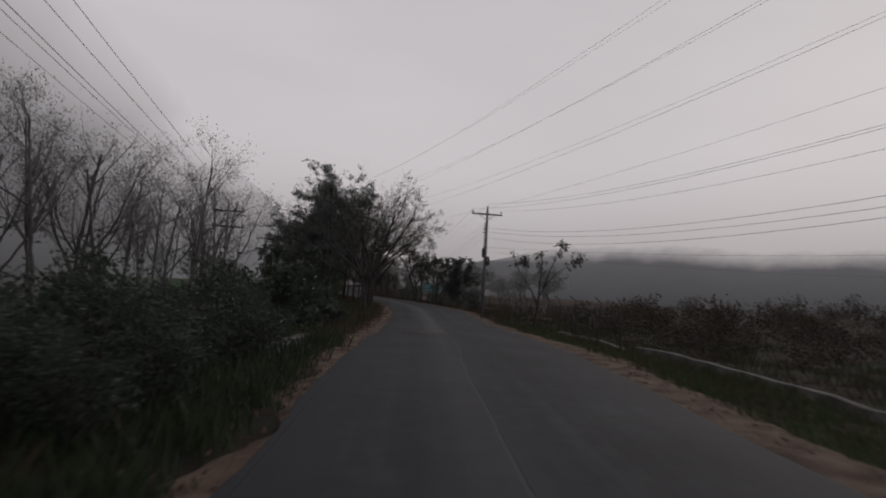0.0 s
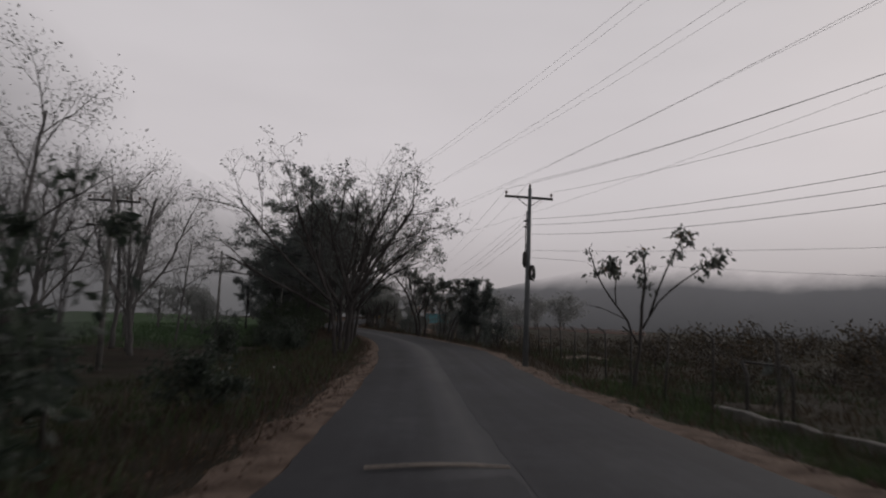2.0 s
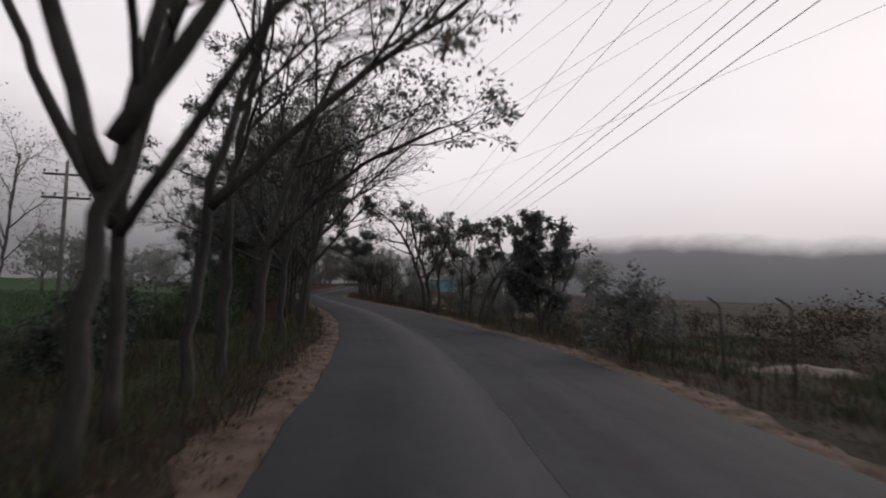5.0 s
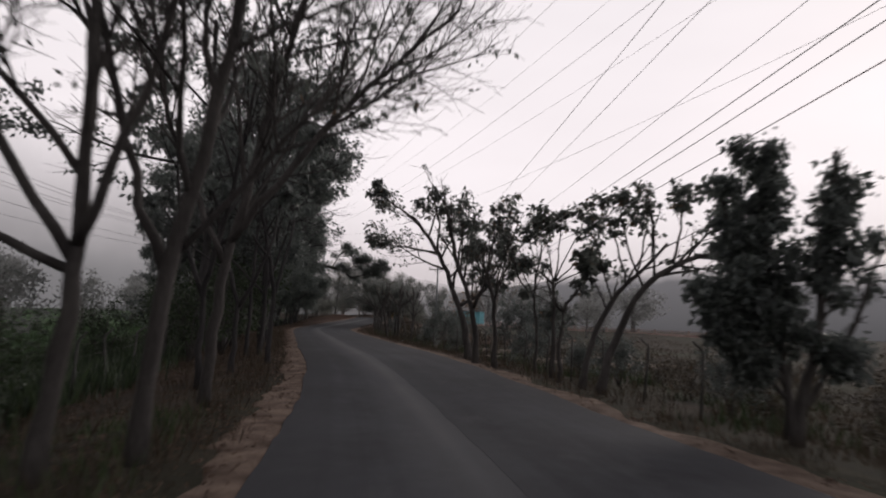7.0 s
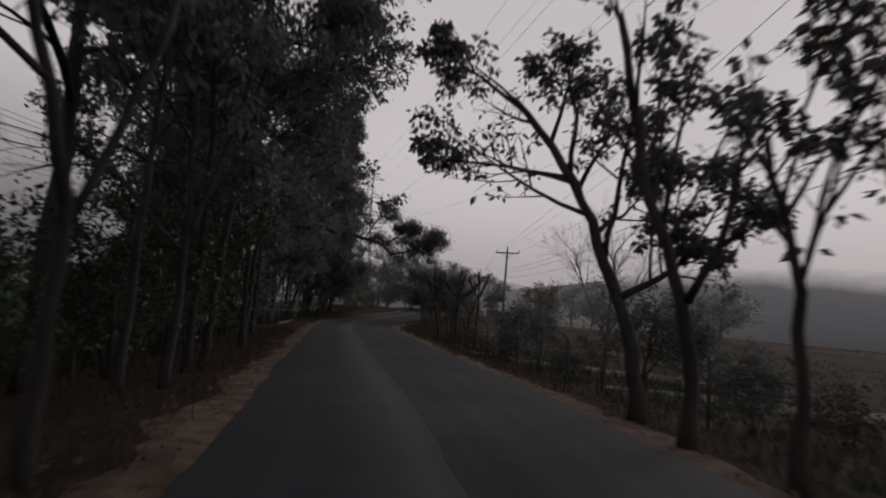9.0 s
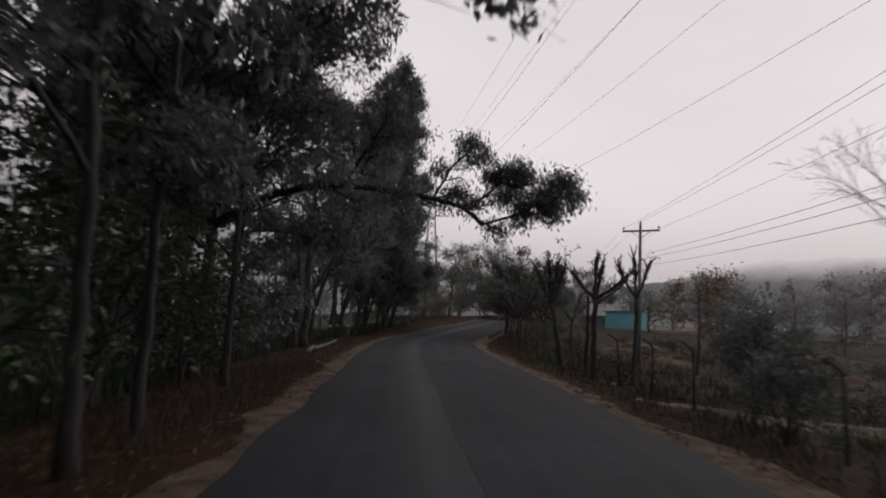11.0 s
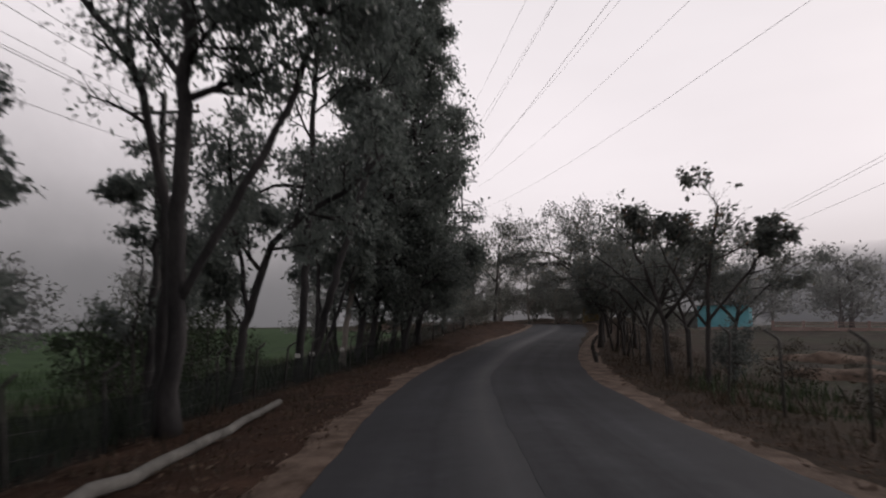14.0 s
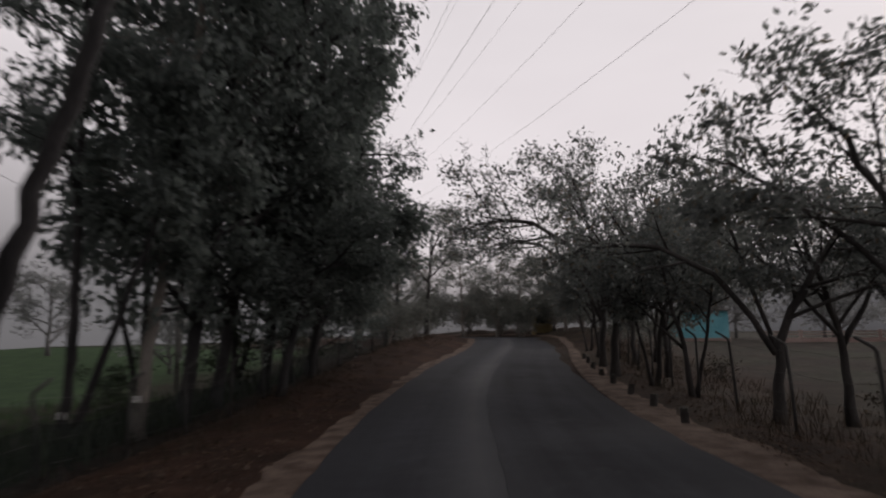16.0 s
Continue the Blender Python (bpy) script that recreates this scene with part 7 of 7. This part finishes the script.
sand_heap((8.4, 66.0), 2.2, 0.8, 0.3, "pale sand bank behind the fence")
sand_heap((2.5, 103.0), 9.0, 0.9, 0.25, "pale sandy track beyond the fence")
for hx, hy, hr, ht in ((-11.0, 138.0, 3.4, 0.5), (-6.0, 146.0, 4.5, 0.6), (-13.0, 150.0, 3.0, 0.5), (-4.0, 133.0, 3.6, 0.45), (1.0, 154.0, 5.0, 0.6), (-12.0, 160.0, 3.0, 0.5)):
    sand_heap((hx, hy), hr, 1.1, ht, "low bank of bare brown earth in the field", SAND)
sand_heap((-3.5, 112.0), 9.0, 0.8, 0.25, "pale sandy track across the field")


# ---- grasses, weeds and fallen leaves ----
def blades(name, xy, per, high, spread, width, mat, label, seed, lean=0.5):
    rng = np.random.default_rng(seed)
    n = len(xy) * per
    k = np.repeat(np.arange(len(xy)), per)
    base = xy[k] + rng.normal(0, spread, (n, 2))
    z = ground_height(base[:, 0], base[:, 1]) - 0.02
    h = high * rng.uniform(0.4, 1.2, n) * np.repeat(rng.uniform(0.5, 1.3, len(xy)), per)
    a = rng.uniform(0, 2 * np.pi, n)
    tip = np.c_[base + np.c_[np.cos(a), np.sin(a)] * (h * lean * rng.uniform(0.2, 1, n))[:, None], z + h]
    b = rng.uniform(0, 2 * np.pi, n)
    side = np.c_[np.cos(b), np.sin(b), np.zeros(n)] * width
    low = np.c_[base, z]
    mid = low * 0.5 + tip * 0.5 + np.c_[np.zeros((n, 2)), 0.12 * h]
    V = np.stack([low - side, low + side, mid + side * 0.7, tip], 1).reshape(-1, 3)
    ob = piece(name, quads_mesh(name, V, np.arange(n * 4).reshape(-1, 4)), mat)
    return tagged(ob, label, "grass", kind="stuff")


def scatter(n, side, near, far, lo, hi, seed, power=1.0):
    rng = np.random.default_rng(seed)
    edge, sign = (EDGE_L, -1) if side == "left" else (EDGE_R, 1)
    ok = np.flatnonzero((CENTRE[:, 1] > lo) & (CENTRE[:, 1] < hi))
    k = rng.choice(ok, n)
    out = near + (far - near) * rng.random(n) ** power
    return edge[k] + ACROSS[k] * (sign * out)[:, None] + rng.normal(0, 0.2, (n, 2))


def clear_of_road(xy, gap=0.15):
    off, half = from_road(xy[:, 0], xy[:, 1])
    return xy[np.abs(off) - half > gap]


blades("dry_grass", clear_of_road(scatter(2600, "left", 1.1, 9.0, 4, 120, 201, 1.5), 0.45), 9, 0.38, 0.16, 0.008, GRASS_DRY, "dry brown weeds on the left verge", 301)
blades("green_weeds", clear_of_road(scatter(1500, "left", 1.3, 9.0, 4, 75, 202, 1.2), 0.8), 10, 0.34, 0.16, 0.010, GRASS_GREEN, "dark green weeds on the left verge", 302)
blades("dry_grass", clear_of_road(scatter(3000, "right", 1.0, 9.0, 2, 178, 203, 1.3), 0.6), 9, 0.36, 0.16, 0.008, GRASS_DRY, "dry brown weeds beneath the fence", 303)
blades("green_weeds", clear_of_road(scatter(1300, "right", 1.0, 5.0, 2, 40, 204, 1.0), 0.8), 12, 0.26, 0.16, 0.012, GRASS_GREEN, "green weeds on the sandy shoulder", 304)
blades("field_reeds", clear_of_road(scatter(3200, "right", 7.0, 60.0, 5, 130, 205, 1.4), 5.5), 10, 0.36, 0.6, 0.014, GRASS_DRY, "tall brown reeds in the dry field", 305, 0.9)
blades("crop", clear_of_road(scatter(4600, "left", 11.0, 48.0, 72, 178, 206, 1.3), 10), 7, 0.42, 0.3, 0.02, CROP_GREEN, "green crop plants in the left field", 306)
blades("dry_grass", clear_of_road(scatter(900, "left", 1.4, 8.0, 120, 190, 207, 1.3), 1.2), 10, 0.28, 0.16, 0.008, GRASS_DRY, "thin dry grass on the leaf-strewn bank", 307)


blades("undergrowth", clear_of_road(scatter(3600, "left", 5.4, 10.5, 76, 176, 208, 1.1), 5), 10, 0.8, 0.3, 0.034, LEAF_SHRUB, "dark tangled undergrowth along the wire fence", 308)

def patchy(xy, size, seed, least=0.0):
    """Keeps what falls on the richer patches of ground."""
    return xy[lumps(xy[:, 0], xy[:, 1], size, seed) > least]


blades("undergrowth", patchy(clear_of_road(scatter(1900, "right", 2.6, 11.0, 70, 140, 209, 1.0), 2), 5.0, 53, 0.3), 9, 0.42, 0.34, 0.026, LEAF_SHRUB, "dark low weeds beneath the fence trees", 309)
blades("dry_grass", patchy(clear_of_road(scatter(2600, "right", 2.4, 18.0, 12, 76, 215, 1.2), 1.8), 7.0, 51, -0.1), 9, 0.34, 0.35, 0.010, GRASS_DRY, "brown dead weeds along the post fence", 315)
blades("undergrowth", patchy(clear_of_road(scatter(2800, "right", 3.0, 20.0, 14, 74, 210, 1.2), 2.4), 6.0, 52, 0.15), 9, 0.4, 0.36, 0.024, LEAF_SHRUB, "dark low weeds along the post fence", 310)


def fallen(name, xy, per, size, label, seed):
    rng = np.random.default_rng(seed)
    n = len(xy) * per
    base = np.repeat(xy, per, 0) + rng.normal(0, 0.25, (n, 2))
    keep = clear_of_road(base, 0.1)
    n = len(keep)
    z = ground_height(keep[:, 0], keep[:, 1]) + 0.04
    a = rng.uniform(0, 2 * np.pi, n)
    f = np.c_[np.cos(a), np.sin(a), rng.normal(0, 0.3, n)] * (size * rng.uniform(0.5, 1.3, n))[:, None]
    s = np.c_[-np.sin(a), np.cos(a), rng.normal(0, 0.3, n)] * (size * 0.35)
    c = np.c_[keep, z]
    V = np.stack([c - f, c + s + (0, 0, 0.01), c + f, c - s + (0, 0, 0.01)], 1).reshape(-1, 3)
    tagged(piece(name, quads_mesh(name, V, np.arange(n * 4).reshape(-1, 4)), LITTER), label, "leaves", kind="stuff")


blades("green_weeds", clear_of_road(scatter(1100, "left", 0.5, 4.5, 2, 22, 216, 1.2), 0.45), 10, 0.4, 0.16, 0.014, LEAF_SHRUB, "dark weeds crowding the culvert edge", 316)
blades("dry_grass", clear_of_road(scatter(1500, "right", 0.55, 1.7, 2, 178, 217, 1.0), 0.5), 7, 0.14, 0.1, 0.006, GRASS_DRY, "short dry tufts on the sandy edge", 317)
blades("dry_grass", clear_of_road(scatter(1500, "left", 0.5, 1.7, 2, 188, 218, 1.0), 0.45), 7, 0.14, 0.1, 0.006, GRASS_DRY, "short dry tufts on the sandy edge", 318)


def gravel(side, n, seed, label):
    """Loose small stones on the shoulder."""
    rng = np.random.default_rng(seed)
    xy = clear_of_road(scatter(n, side, -0.05, 1.3, 2, 185, seed, 1.3), -0.12)
    n = len(xy)
    r = 0.012 + 0.028 * rng.random(n) ** 3
    c = np.c_[xy, ground_height(xy[:, 0], xy[:, 1]) + 0.055]
    a = rng.uniform(0, 6.28, n)
    ux, uy = np.c_[np.cos(a), np.sin(a), np.zeros(n)] * r[:, None], np.c_[-np.sin(a), np.cos(a), np.zeros(n)] * (r * rng.uniform(0.6, 1, n))[:, None]
    up = np.c_[np.zeros((n, 2)), r * 0.7]
    V = np.stack([c - ux - uy - up, c + ux - uy - up, c + ux + uy - up, c - ux + uy - up, c - ux * 0.6 - uy * 0.6 + up, c + ux * 0.6 - uy * 0.6 + up, c + ux * 0.6 + uy * 0.6 + up, c - ux * 0.6 + uy * 0.6 + up], 1).reshape(-1, 3)
    F = np.array([[4, 5, 6, 7], [0, 1, 5, 4], [1, 2, 6, 5], [2, 3, 7, 6], [3, 0, 4, 7]])
    tagged(piece("gravel", quads_mesh("gravel", V, (np.arange(n)[:, None, None] * 8 + F[None]).reshape(-1, 4)), SAND), label, "gravel", kind="stuff")


gravel("left", 2600, 401, "loose gravel along the left asphalt edge")
gravel("right", 2600, 402, "loose gravel along the right asphalt edge")
fallen("leaf_litter", scatter(1400, "left", 0.35, 5.0, 10, 74, 213, 1.3), 6, 0.05, "fallen dry leaves along the sandy edge", 313)
fallen("leaf_litter", scatter(2600, "left", 0.9, 7.5, 72, 190, 211, 1.2), 7, 0.06, "fallen dry brown leaves on the left bank", 311)
fallen("leaf_litter", scatter(1500, "right", 0.7, 5.0, 84, 178, 212, 1.2), 7, 0.055, "fallen dry leaves beneath the fence trees", 312)
